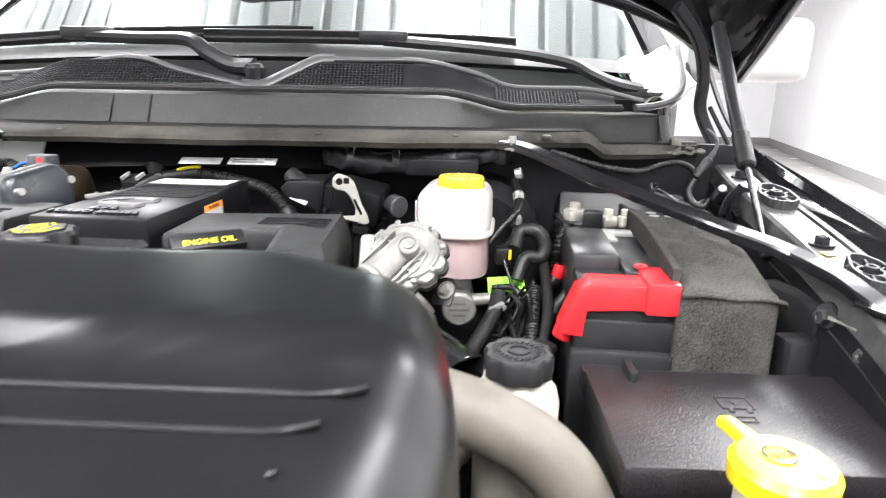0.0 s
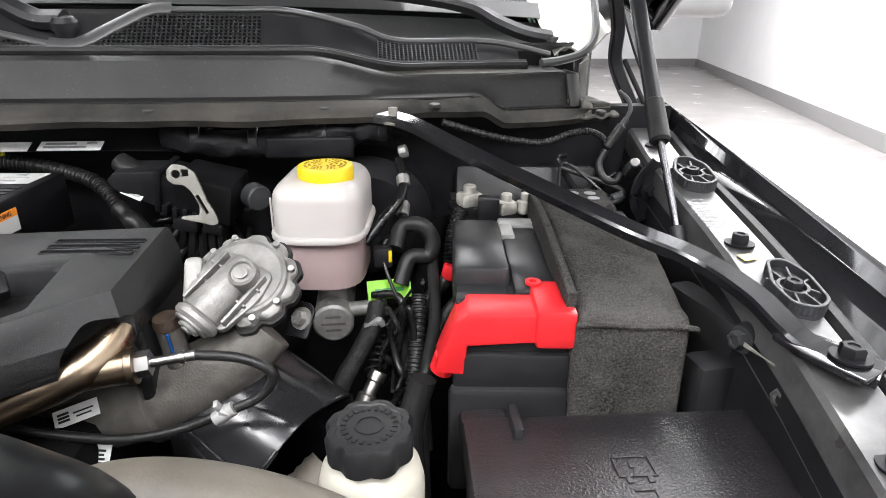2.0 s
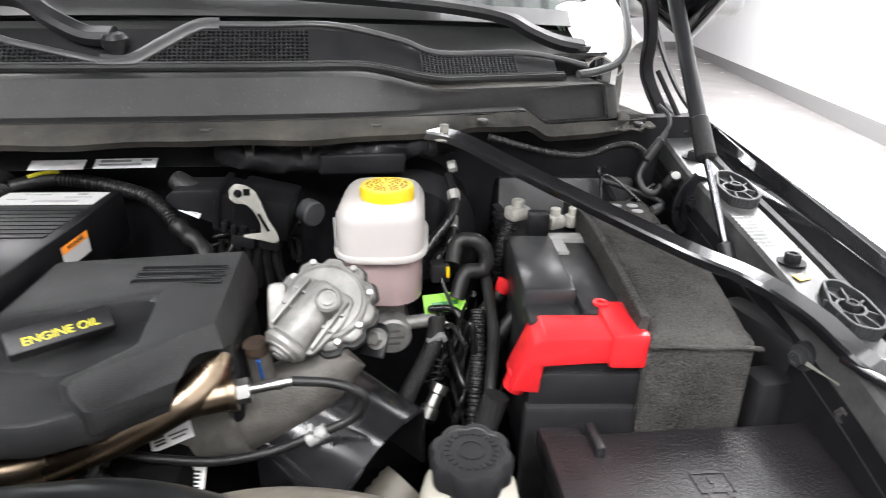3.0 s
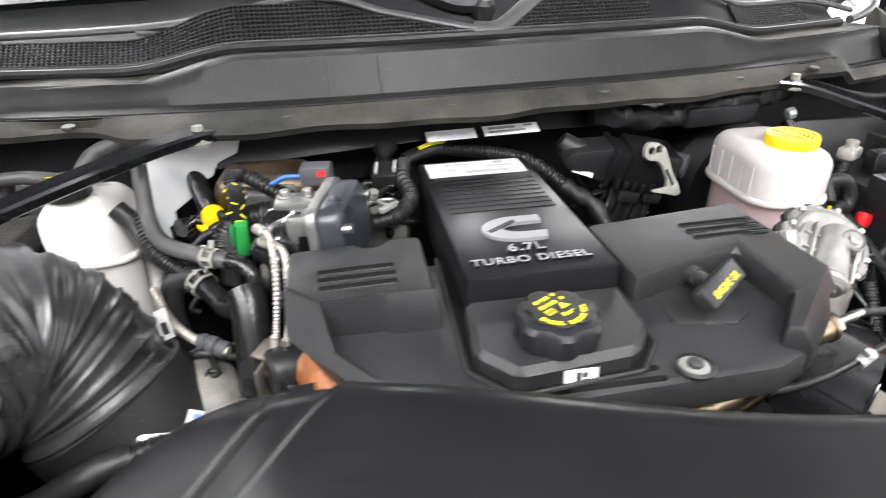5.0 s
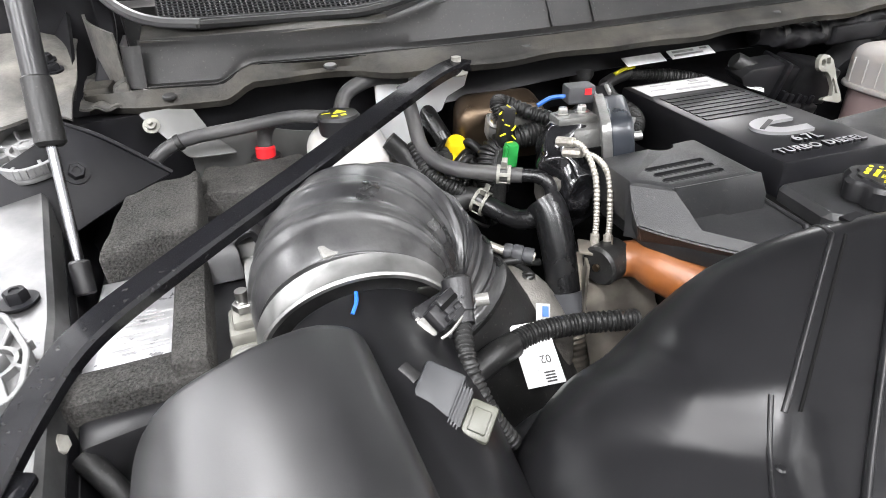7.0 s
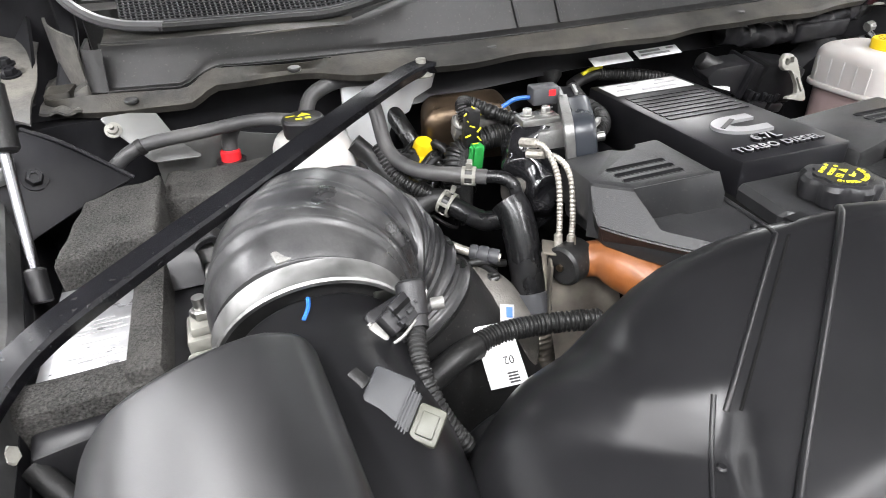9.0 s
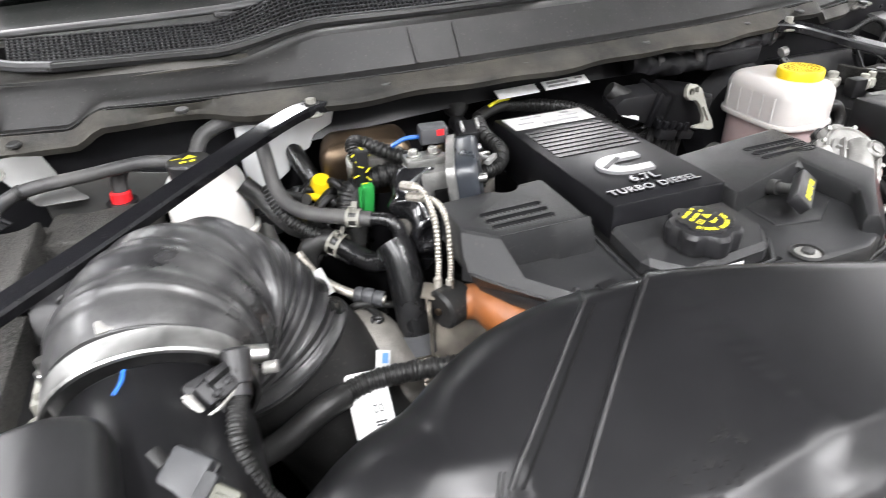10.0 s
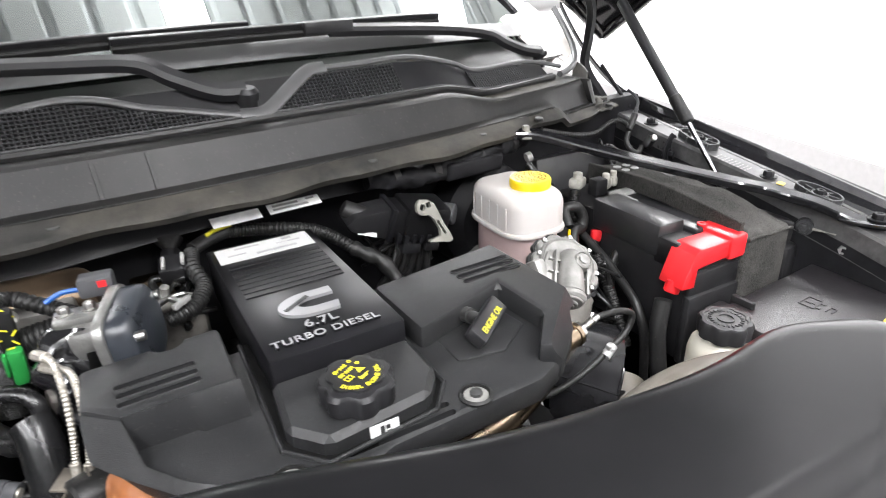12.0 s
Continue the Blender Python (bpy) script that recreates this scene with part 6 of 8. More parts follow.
part("gasket", lathe([(0, 0), (0.051, 0), (0.051, 0.007), (0, 0.007)], AC - AN * 0.010, AC + AN, 99, scallop), M_RUBBER, act)
part("cover", lathe([(0, 0), (0.047, 0), (0.047, 0.006), (0.045, 0.008), (0.040, 0.009), (0.0385, 0.013), (0.036, 0.0145), (0.034, 0.0125), (0.012, 0.0135), (0.0, 0.0135)], AC - AN * 0.003, AC + AN, 99, scallop), M_CAST, act)
side = Vector((-0.52, -0.25, -0.8))
side = (side - AN * side.dot(AN)).normalized()
wide = AN.cross(side)
AM = Matrix((wide, side, AN)).transposed().to_4x4()
AM.translation = AC
m0 = AC + AN * 0.016 + side * 0.008
part("web", moved(prism(rounded([(-0.030, -0.012), (0.024, -0.016), (0.030, 0.010), (0.024, 0.052), (-0.026, 0.050), (-0.036, 0.016)], 0.008), 0.006, 0.0135, 0.002), AM), M_CAST, act)
part("motor_housing", join(rod(m0 - side * 0.02, m0 + side * 0.044, 0.014, 0.0185, seg=32, bev=0.003), rod(m0 + side * 0.042, m0 + side * 0.052, 0.0205, seg=36, bev=0.003), rod(m0 + side * 0.051, m0 + side * 0.0545, 0.0165, seg=32, bev=0.001), rod(m0 + side * 0.053, m0 + side * 0.058, 0.010, seg=28, bev=0.0012), rod(m0 + side * 0.057, m0 + side * 0.060, 0.0055, seg=20, bev=0.0008)), M_CAST, act)
for k in (-1, 1):
    part("rib", moved(bevelled(box((0.022 * k - 0.0015, -0.008, 0.012), (0.022 * k + 0.0015, 0.046, 0.022)), 0.0008), AM), M_CAST, act)
for q in (0.004, 0.022):
    part("rib", moved(box((-0.030, q, 0.012), (0.026, q + 0.0025, 0.018), 0.0007), AM), M_CAST, act)
pl = AM @ Vector((0.010, 0.004, 0.0))
part("boss", join(lathe([(0.0125, 0.012), (0.012, 0.032), (0.010, 0.034), (0.009, 0.032), (0.0, 0.032)], pl, pl + AN, 36), lathe([(0.0055, 0.030), (0.0062, 0.0345), (0.0045, 0.035), (0, 0.0335)], pl, pl + AN, 24)), M_CAST, act)
part("flange", cbox(AC + Vector((-0.044, 0.0, -0.006)), (0.018, 0.03, 0.055), 0.006, (-35, 0, 0)), M_CAST, act)
for x, y in ((-0.040, -0.004), (-0.034, -0.026), (0.030, -0.030), (0.041, 0.002), (0.002, -0.042), (0.034, 0.026)):
    c = AM @ Vector((x, y, 0.004))
    part("rivet", rod(c, c + AN * 0.006, 0.0032, seg=14, bev=0.0006), M_STEEL, act)

# cast pipe, stainless crossover and its probe
castp = thing("cast_intake_elbow", "rough grey cast iron elbow pipe", "pipe", (0.16, -0.26, 0.98))
part("elbow", sweep([(0.02, -0.26, 1.035), (0.09, -0.265, 1.052), (0.16, -0.262, 1.066), (0.22, -0.255, 1.092), (0.25, -0.24, 1.12)], lambda u: 0.034 + 0.003 * math.sin(u * 5), 40, 28), M_IRON, castp, angle=80)
part("collar", lathe([(0.036, 0), (0.041, 0.002), (0.041, 0.014), (0.036, 0.016)], (0.145, -0.262, 1.060), (0.17, -0.262, 1.068), 36), M_IRON, castp)
part("plug", join(rod((0.182, -0.268, 1.085), (0.178, -0.274, 1.144), 0.011, seg=18)), M_IRON, castp)
part("plug_cap", lathe([(0.0115, 0), (0.0118, 0.004), (0.0105, 0.010), (0, 0.011)], (0.178, -0.274, 1.142), (0.1765, -0.276, 1.16), 20), M_RUSTCAP, castp, "dark rust-brown plug cap")
part("paint_stripe", sweep([(0.1815, -0.2835, 1.120), (0.1808, -0.2845, 1.130), (0.1800, -0.2855, 1.140)], 0.0032, 10, 8, flat=0.4), M_BLUE, castp, "blue paint stripe")
cl = part("code_label", sheet(frame_on((0.102, -0.302, 1.078), (1, 0.0, 0.45), (0, -0.75, 0.66)), 0.036, 0.015), M_PAPER, castp)
part("print_bar", bars_on(frame_on((0.102, -0.302, 1.078), (1, 0.0, 0.45), (0, -0.75, 0.66)), [(-0.010, 0.003, 0.009, 0.0018), (-0.010, 0, 0.009, 0.0018), (-0.010, -0.003, 0.009, 0.0018), (0.006, 0.001, 0.016, 0.0012), (0.006, -0.0025, 0.012, 0.0012)], 0.0016), M_INK, cl)
pipe = thing("exhaust_crossover_tube", "heat-tinted bronze stainless tube with a probe", "pipe", (0.08, -0.31, 1.05))
part("tube", sweep([(-0.14, -0.35, 1.095), (-0.058, -0.362, 1.105), (-0.022, -0.362, 1.106), (0.023, -0.362, 1.109), (0.068, -0.357, 1.122), (0.112, -0.342, 1.134), (0.142, -0.322, 1.144), (0.150, -0.295, 1.160), (0.143, -0.255, 1.168)], 0.0165, 50, 24), M_BRONZE, pipe, angle=80)
part("bung", lathe([(0.011, 0), (0.0135, 0.002), (0.0135, 0.036), (0.015, 0.037), (0.015, 0.042), (0.011, 0.043)], (0.127, -0.330, 1.133), (0.211, -0.319, 1.139), 28), M_BRONZE, pipe)
part("hex_nut", rod((0.168, -0.3246, 1.1358), (0.179, -0.3232, 1.1366), 0.0105, seg=6), M_STEEL, pipe)
part("probe", join(rod((0.179, -0.3232, 1.1366), (0.212, -0.319, 1.139), 0.0042, seg=14), rod((0.200, -0.3205, 1.1380), (0.204, -0.320, 1.1384), 0.0052, seg=14)), M_STEEL, pipe)
part("wire", sweep([(0.212, -0.319, 1.139), (0.245, -0.322, 1.136), (0.267, -0.325, 1.127), (0.271, -0.325, 1.115), (0.259, -0.325, 1.099), (0.229, -0.325, 1.086), (0.192, -0.325, 1.072), (0.148, -0.325, 1.066), (0.107, -0.325, 1.072), (0.06, -0.325, 1.085)], 0.0042, 60, 10), M_RUBBER, pipe)
part("wire_clip", join(cbox((0.230, -0.327, 1.087), (0.010, 0.010, 0.013), 0.002, (20, 30, 0)), cbox((0.226, -0.329, 1.095), (0.004, 0.007, 0.010), 0.001, (20, -20, 0)), rod((0.222, -0.328, 1.082), (0.238, -0.326, 1.091), 0.0062, seg=12)), M_LTGREY, pipe)
wt = part("wire_tag", sheet(frame_on((0.119, -0.318, 1.046), (1, 0, -0.15), (0, -0.75, 0.5)), 0.021, 0.032), M_PAPER, pipe, "white paper tag on the wire")
part("print_bar", bars_on(frame_on((0.119, -0.318, 1.046), (1, 0, -0.15), (0, -0.75, 0.5)), [(0.0, 0.004 - 0.0034 * k, 0.013 - 0.002 * (k % 2), 0.0018) for k in range(5)], 0.0016), M_INK, wt)

# black pump canister below the actuator
can = thing("vacuum_canister", "gloss black cylindrical canister shield", "canister", (0.27, -0.25, 0.92))
ca1, ca2 = Vector((0.307, -0.228, 1.076)), Vector((0.190, -0.308, 1.000))
cax = (ca2 - ca1).normalized()
CA, CB, CC, CD = Vector((0.251, -0.196, 1.080)), Vector((0.331, -0.257, 1.050)), Vector((0.240, -0.338, 1.008)), Vector((0.168, -0.290, 1.048))
CN = (CB - CA).cross(CD - CA).normalized()
CN = CN if CN.z > 0 else -CN


def shield_at(u, v):
    """A sheet bent across, its two long sides folded down into skirts."""
    w = min(1.0, max(0.0, (v - 0.16) / 0.68))
    p = CA.lerp(CB, u).lerp(CD.lerp(CC, u), w) + CN * 0.030 * math.sin(math.pi * w)
    drop = max(0.0, 0.16 - v) / 0.16 + max(0.0, v - 0.84) / 0.16
    return p + Vector((0, 0, -0.07 * drop))


part("shell", thick(grid(16, 40, shield_at), 0.003), M_SHIELDBLACK, can, angle=35)
part("shell_seam", sweep([shield_at(u / 10, 0.80) + CN * 0.0004 for u in range(11)], 0.0016, 30, 6), M_SHIELDBLACK, can)
for v0, v1 in ((0.2, 0.35), (0.65, 0.8)):
    part("end_flange", sweep([shield_at(1.0, v0 + (v1 - v0) * k / 6) + CN * 0.001 for k in range(7)], 0.0022, 16, 8), M_SHIELDBLACK, can)
tab_at = ca1 + Vector((-0.022, -0.006, 0.046))
part("tab", moved(prism(rounded([(-0.013, -0.018), (0.013, -0.018), (0.013, 0.010), (0.006, 0.016), (-0.006, 0.016), (-0.013, 0.010)], 0.003), -0.0015, 0.0015, 0.0006), Matrix.Translation(tab_at) @ pose(0, 0, 0, 55, 0, -30)), M_PANEL, can)
part("tab_bolt", hexbolt(tab_at + Vector((0.001, -0.002, 0.001)), (-0.45, -0.70, 0.55), 0.0075, 0.007), M_CAST, can)
part("motor_can", lathe([(0.030, 0)] + [(0.030 + 0.0016 * (k % 2), 0.004 + 0.005 * k) for k in range(12)] + [(0.030, 0.07), (0, 0.07)], ca1 + cax * 0.07 + Vector((0.055, -0.03, -0.06)), ca1 + cax + Vector((0.055, -0.03, -0.06)), 40), M_TAUPE, can, "dull brown ribbed end")
part("foot_bracket", cbox((0.255, -0.32, 0.965), (0.09, 0.004, 0.08), 0.001, (0, 35, 0)), M_PANEL, can)

# black loom and a red-brown bracket below the front of the engine cover
loom = thing("injector_loom", "black corrugated loom beside the bronze tube", "wiring loom", (0.05, -0.345, 1.05))
part("sleeve", conduit([(0.050, -0.315, 1.06), (0.046, -0.335, 1.10), (0.052, -0.352, 1.10), (0.066, -0.352, 1.07), (0.07, -0.34, 1.02)], 0.0075), M_RUBBER, loom)
part("bracket", cbox((0.036, -0.343, 1.085), (0.012, 0.016, 0.010), 0.003, (15, 20, 0)), M_ORANGE, loom, "small rust-red bracket")

# pressed gusset hanging from the rail into the pocket behind the battery
rg = thing("fender_gusset", "dark pressed steel gusset under the bonnet stop", "gusset", (0.70, -0.05, 1.14))
part("plate", side_prism([(0.722, 1.222), (0.706, 1.226), (0.690, 1.203), (0.686, 1.172), (0.700, 1.148), (0.728, 1.140), (0.735, 1.20)], -0.056, -0.052, 0.0012), M_CHASSIS, rg)
part("folded_lip", bar([(0.708, -0.058, 1.226), (0.690, -0.058, 1.203), (0.686, -0.058, 1.172), (0.700, -0.058, 1.148)], 0.004, 0.010, 16), M_CHASSIS, rg)
part("bolt", hexbolt((0.705, -0.057, 1.187), (0, -1, 0.1), 0.0075, 0.008, 0.011), M_CHASSIS, rg)

# rail fittings
def bump_stop(at, turn, paint, flip=1, size=1.0):
    """A moulded tray: D-shaped base, raised rim, spokes round the bolt's ring."""
    t = thing("bump_stop", "ribbed plastic bonnet stop bolted to the rail", "bonnet stop", at, group="bonnet stops")
    x, y, z = at
    m = pose(x, y, z, 7, 0, turn) @ Matrix.Diagonal((size, size, 1, 1))
    out = rounded([(-0.015, -0.030), (0.004, -0.037), (0.019, -0.024), (0.022, 0.020), (0.012, 0.044), (-0.004, 0.042), (-0.018, 0.002)], 0.008, 4)
    out = [(px * flip, py) for px, py in out]
    part("tray", moved(prism(out[::flip], -0.004, 0.004, 0.001), m), paint, t)
    part("rim", moved(join(*[bar([(a[0] * 0.95, a[1] * 0.97, 0.007), (b[0] * 0.95, b[1] * 0.97, 0.007)], 0.0032, 0.010, 3) for a, b in zip(out, out[1:] + out[:1])]), m), paint, t)
    for k in range(8):
        a = radians(22 + 45 * k)
        d = Vector((math.cos(a), math.sin(a) * 1.5))
        r1 = min(0.018 / max(0.01, abs(d.x)), 0.031 / max(0.01, abs(d.y)))
        part("spoke", moved(bar([(d.x * 0.011, d.y * 0.008, 0.006), (d.x * r1, d.y * r1, 0.006)], 0.0022, 0.008, 3), m), paint, t)
    part("ring", moved(lathe([(0.0105, 0.002), (0.013, 0.002), (0.013, 0.010), (0.0105, 0.010), (0.0105, 0.002)], seg=24), m), paint, t)
    part("bolt", moved(hexbolt((0, 0, 0.004), (0, 0, 1), 0.008, 0.009, 0.0102), m), M_CHASSIS if flip > 0 else paint, t)


bump_stop((0.737, -0.094, rail_z(-0.094)), -8, M_STOP, 1, 1.15)
bump_stop((0.709, -0.330, rail_z(-0.33)), -8, M_STOP)
bump_stop((-0.832, 0.030, rail_z(0.03) + 0.012), 6, M_DUSTPL, -1, 1.5)
bump_stop((-0.824, -0.255, rail_z(-0.255) + 0.004), 6, M_DUSTPL, -1, 1.25)
for s, ys in ((1, (0.02, -0.246, -0.50)), (-1, (-0.18, 0.06))):
    for y in ys:
        x = rail_x(s, y) + s * 0.022
        b = thing("rail_bolt", "dark flanged bolt on the fender rail", "bolt", (x, y, rail_z(y)), group="rail bolts")
        part("head", hexbolt((x, y, rail_z(y)), (0, 0, 1), 0.0085, 0.009, 0.014), M_CHASSIS, b)
st = thing("rail_sticker", "small yellow sticker on the dusty rail", "sticker", (0.704, -0.272, rail_z(-0.272) + 0.002))
part("film", moved(box((-0.010, -0.006, 0), (0.010, 0.006, 0.0006)), pose(0.704, -0.272, rail_z(-0.272) + 0.001, 8, 0, 12) @ Matrix.Diagonal((0.7, 0.9, 1, 1))), M_YELLOW, st)
lt = thing("rail_print", "faint white printed notice on the rail", "printed notice", (0.712, -0.18, rail_z(-0.18)))
for k in range(9):
    for j in range(3):
        y = -0.152 - 0.0075 * k
        part("print_bar", moved(box((-0.0035, -0.0006, 0), (0.0035 - 0.0012 * ((k + j) % 3), 0.0006, 0.0004)), pose(0.702 + 0.0085 * j + 0.10 * (y + 0.18), y, rail_z(y) + 0.0012, 8, 0, -6)), M_LTGREY, lt)
pg = thing("panel_plug", "black hexagonal plug in the inner fender", "plug", (0.672, -0.337, 1.136))
part("collar", lathe([(0, 0), (0.015, 0), (0.014, 0.006), (0.010, 0.007), (0, 0.007)], (0.676, -0.336, 1.136), (0, -0.45, 1.136), 24), M_PLASTIC, pg)
part("hex_head", hexbolt((0.669, -0.337, 1.136), (-1, -0.17, 0), 0.0085, 0.008), M_STOP, pg)
for x, y, z in ((0.672, -0.397, 1.120), (0.676, -0.450, 1.102)):
    b = thing("panel_stud", "zinc nut on a beige diamond plate", "stud", (x, y, z), group="inner fender studs")
    part("diamond_plate", cbox((x + 0.004, y, z), (0.002, 0.024, 0.024), 0.0008, (45, 0, 10)), M_BEIGE, b)
    part("nut", hexbolt((x + 0.002, y, z), (-1, -0.2, 0), 0.008, 0.011, 0.010), M_STEEL, b)
fb = thing("fibre_bristles", "loose pale bristles on the fender panel", "bristles", (0.66, -0.35, 1.13))
for k in range(3):
    part("bristle", rod((0.660, -0.352, 1.139 + 0.0015 * k), (0.668, -0.388, 1.140 - 0.001 * k), 0.0007, seg=5), M_BEIGE, fb)

# ---------------------------------------------------------------- wipers
def wiper(label, pivot, arm, blade):
    t = thing("wiper", label, "wiper", pivot)
    p = Vector(pivot)
    part("pivot_post", rod(p + Vector((0, 0.004, -0.03)), p + Vector((0, 0, -0.006)), 0.014, seg=20), M_PLASTIC, t)
    part("pivot_cap", lathe([(0, 0), (0.016, 0), (0.0165, 0.01), (0.012, 0.016), (0, 0.017)], p + Vector((0, 0, -0.012)), p + Vector((0, -0.15, 1)), 24), M_PLASTIC, t)
    n = len(arm)
    C = curve_points(arm, 40)
    bm = bmesh.new()
    rings = []
    for k, c in enumerate(C):
        d = (C[min(k + 1, 39)] - C[max(k - 1, 0)]).normalized()
        s = d.cross(Vector((0, -0.5, 0.85))).normalized()
        u = s.cross(d)
        w, h = 0.014 - 0.004 * k / 39, 0.008
        rings.append([bm.verts.new(c + s * a * w + u * b * h) for a, b in ((-1, -1), (1, -1), (1, 0.3), (0.5, 1), (-0.5, 1), (-1, 0.3))])
    for a, b in zip(rings, rings[1:]):
        for j in range(6):
            bm.faces.new((a[j], a[(j + 1) % 6], b[(j + 1) % 6], b[j]))
    bm.faces.new(rings[0])
    bm.faces.new(rings[-1])
    part("arm", bm, M_PLASTIC, t)
    part("blade", bar(blade, 0.016, 0.014, 40, up=(0, -0.6, 0.8)), M_RUBBER, t)
    part("spoiler", bar([Vector(b) + Vector((0, -0.004, 0.010)) for b in blade], 0.008, 0.010, 40, up=(0, -0.3, 0.9)), M_PLASTIC, t)
    q = Vector(arm[-1])
    part("blade_adapter", cbox(q + Vector((0, 0.002, 0.004)), (0.09, 0.024, 0.022), 0.005), M_PLASTIC, t)


def on_glass(x, v, lift=0.018):
    return glass_at(x, v) + Vector((0, -0.5, 0.85)) * lift


wiper("black windscreen wiper resting on the glass", (-0.028, 0.112, 1.384), [(-0.028, 0.112, 1.386), (-0.065, 0.118, 1.388), (-0.11, 0.135, 1.408), (-0.15, 0.16, 1.428), (-0.24, 0.20, 1.432), (-0.36, 0.235, 1.436)], [on_glass(-0.66, 0.05), on_glass(-0.36, 0.055), on_glass(-0.05, 0.06), on_glass(0.04, 0.06)])
wiper("black windscreen wiper resting on the glass", (0.655, 0.253, 1.358), [(0.655, 0.253, 1.360), (0.61, 0.255, 1.368), (0.565, 0.26, 1.385), (0.52, 0.263, 1.406), (0.44, 0.262, 1.420), (0.33, 0.26, 1.430), (0.17, 0.258, 1.440)], [on_glass(-0.16, 0.045), on_glass(0.1, 0.045), on_glass(0.33, 0.05), on_glass(0.42, 0.05)])

# labels, harness and connectors along the firewall
for x, w, t in ((-0.094, 0.064, "scuffed white label on the firewall"), (-0.014, 0.074, "white printed label on the firewall")):
    m = frame_on((x, 0.029, 1.2385), (1, -0.02, 0.02), (0, -0.42, 0.90))
    lb = thing("firewall_label", t, "label", (x, 0.044, 1.2385))
    part("paper", sheet(m, w, 0.018, 0.0008), M_PAPER, lb)
    if x > -0.05:
        part("print_bar", bars_on(m, [(-0.012, 0.004, 0.036, 0.004), (-0.006, -0.003, 0.05, 0.0035), (0.024, 0.005, 0.012, 0.003)], 0.0012), M_GREYINK, lb)

insul = thing("firewall_insulation", "crumpled dark insulation sleeve under the cowl", "insulation", (0.24, 0.02, 1.24))
bm = sweep([(0.10, 0.03, 1.252), (0.16, 0.022, 1.240), (0.25, 0.018, 1.243), (0.33, 0.02, 1.252), (0.40, 0.03, 1.262)], 0.017, 70, 20)
for v in bm.verts:
    v.co += Vector(noise.noise_vector(v.co * 55)) * 0.006
part("sleeve", bm, M_CHASSIS, insul)
for c in ((0.135, 0.025, 1.2455), (0.205, 0.020, 1.2415), (0.29, 0.019, 1.247), (0.365, 0.025, 1.257)):
    part("tape_band", lathe([(0.0175, 0), (0.0190, 0.001), (0.0190, 0.011), (0.0175, 0.012)], c, (c[0] + 1, c[1], c[2] + 0.05), 24), M_RUBBER, insul, "wrinkled black tape band")
part("felt_pad", rumpled(box((0.225, -0.002, 1.222), (0.335, 0.012, 1.252), 0.005, 3), 0.003, 60), M_CHASSIS, insul)

harness = thing("engine_harness", "black corrugated wiring harness behind the engine cover", "wiring harness", (-0.05, 0.02, 1.15))
part("rear_loom", conduit([(-0.112, 0.045, 1.219), (-0.073, 0.045, 1.212), (-0.035, 0.034, 1.207), (0.004, 0.020, 1.198), (0.028, 0.005, 1.185), (0.052, -0.018, 1.165), (0.077, -0.036, 1.149), (0.09, -0.06, 1.12)], 0.0088, 0.0046), M_RUBBER, harness)
part("loom_tail", sweep([(0.045, -0.012, 1.170), (0.060, -0.024, 1.160), (0.079, -0.038, 1.147), (0.09, -0.06, 1.12)], lambda u: 0.0108 + 0.0012 * math.sin(u * 19), 24, 14), M_RUBBER, harness)
part("tape", sweep([(-0.155, 0.030, 1.212), (-0.135, 0.040, 1.215), (-0.105, 0.045, 1.219)], 0.009, 14, 10), M_RUBBER, harness)
part("yellow_stripe", sweep([(-0.135, 0.036, 1.223), (-0.118, 0.040, 1.2265), (-0.100, 0.040, 1.228)], 0.0028, 14, 6), M_YELLOWINK, harness)
part("side_loom", conduit([(-0.158, 0.025, 1.21), (-0.166, -0.01, 1.203), (-0.165, -0.05, 1.196), (-0.185, -0.08, 1.19), (-0.215, -0.085, 1.185)], 0.009, 0.0044), M_RUBBER, harness)
part("loom_plug", join(cbox((-0.185, 0.005, 1.203), (0.03, 0.03, 0.026), 0.004, (20, 0, -15)), rod((-0.178, 0.05, 1.205), (-0.184, 0.015, 1.205), 0.012, 0.009, seg=16)), M_PLASTIC, harness)
for a in (-0.196, -0.174):
    part("plug_lock", cbox((a, -0.004, 1.218), (0.004, 0.018, 0.006), 0.001, (20, 0, -15)), M_LTGREY, harness)
part("grommet_cup", lathe([(0.006, 0), (0.016, 0.012), (0.0175, 0.014), (0.0145, 0.014), (0.005, 0.004)], (-0.178, 0.045, 1.212), (-0.172, 0.07, 1.235), 24), M_RUBBER, harness)
part("loose_clip", join(cbox((-0.197, -0.085, 1.202), (0.026, 0.006, 0.006), 0.001, (0, 0, 40)), cbox((-0.200, -0.078, 1.202), (0.006, 0.022, 0.005), 0.001, (0, 0, 30))), M_LTGREY, harness)

module = thing("ecu_connector", "black connector block with white locking lever", "connector", (0.13, 0.0, 1.15))
MM = pose(0.125, -0.014, 1.194, 8, 12, -8)
part("shell", moved(join(box((-0.020, -0.022, -0.022), (0.02, 0.03, 0.022), 0.004), box((0.0, -0.028, -0.026), (0.07, 0.035, 0.028), 0.006)), MM), M_DUCT, module)
part("shell_nose", moved(side_prism([(-0.085, -0.004), (-0.075, 0.010), (-0.020, 0.024), (-0.020, -0.026), (-0.075, -0.014)], -0.018, 0.024, 0.003), MM), M_PLASTIC, module)
part("shell_seam", moved(box((-0.024, -0.025, -0.027), (-0.016, 0.032, 0.026), 0.002), MM), M_PANEL, module)
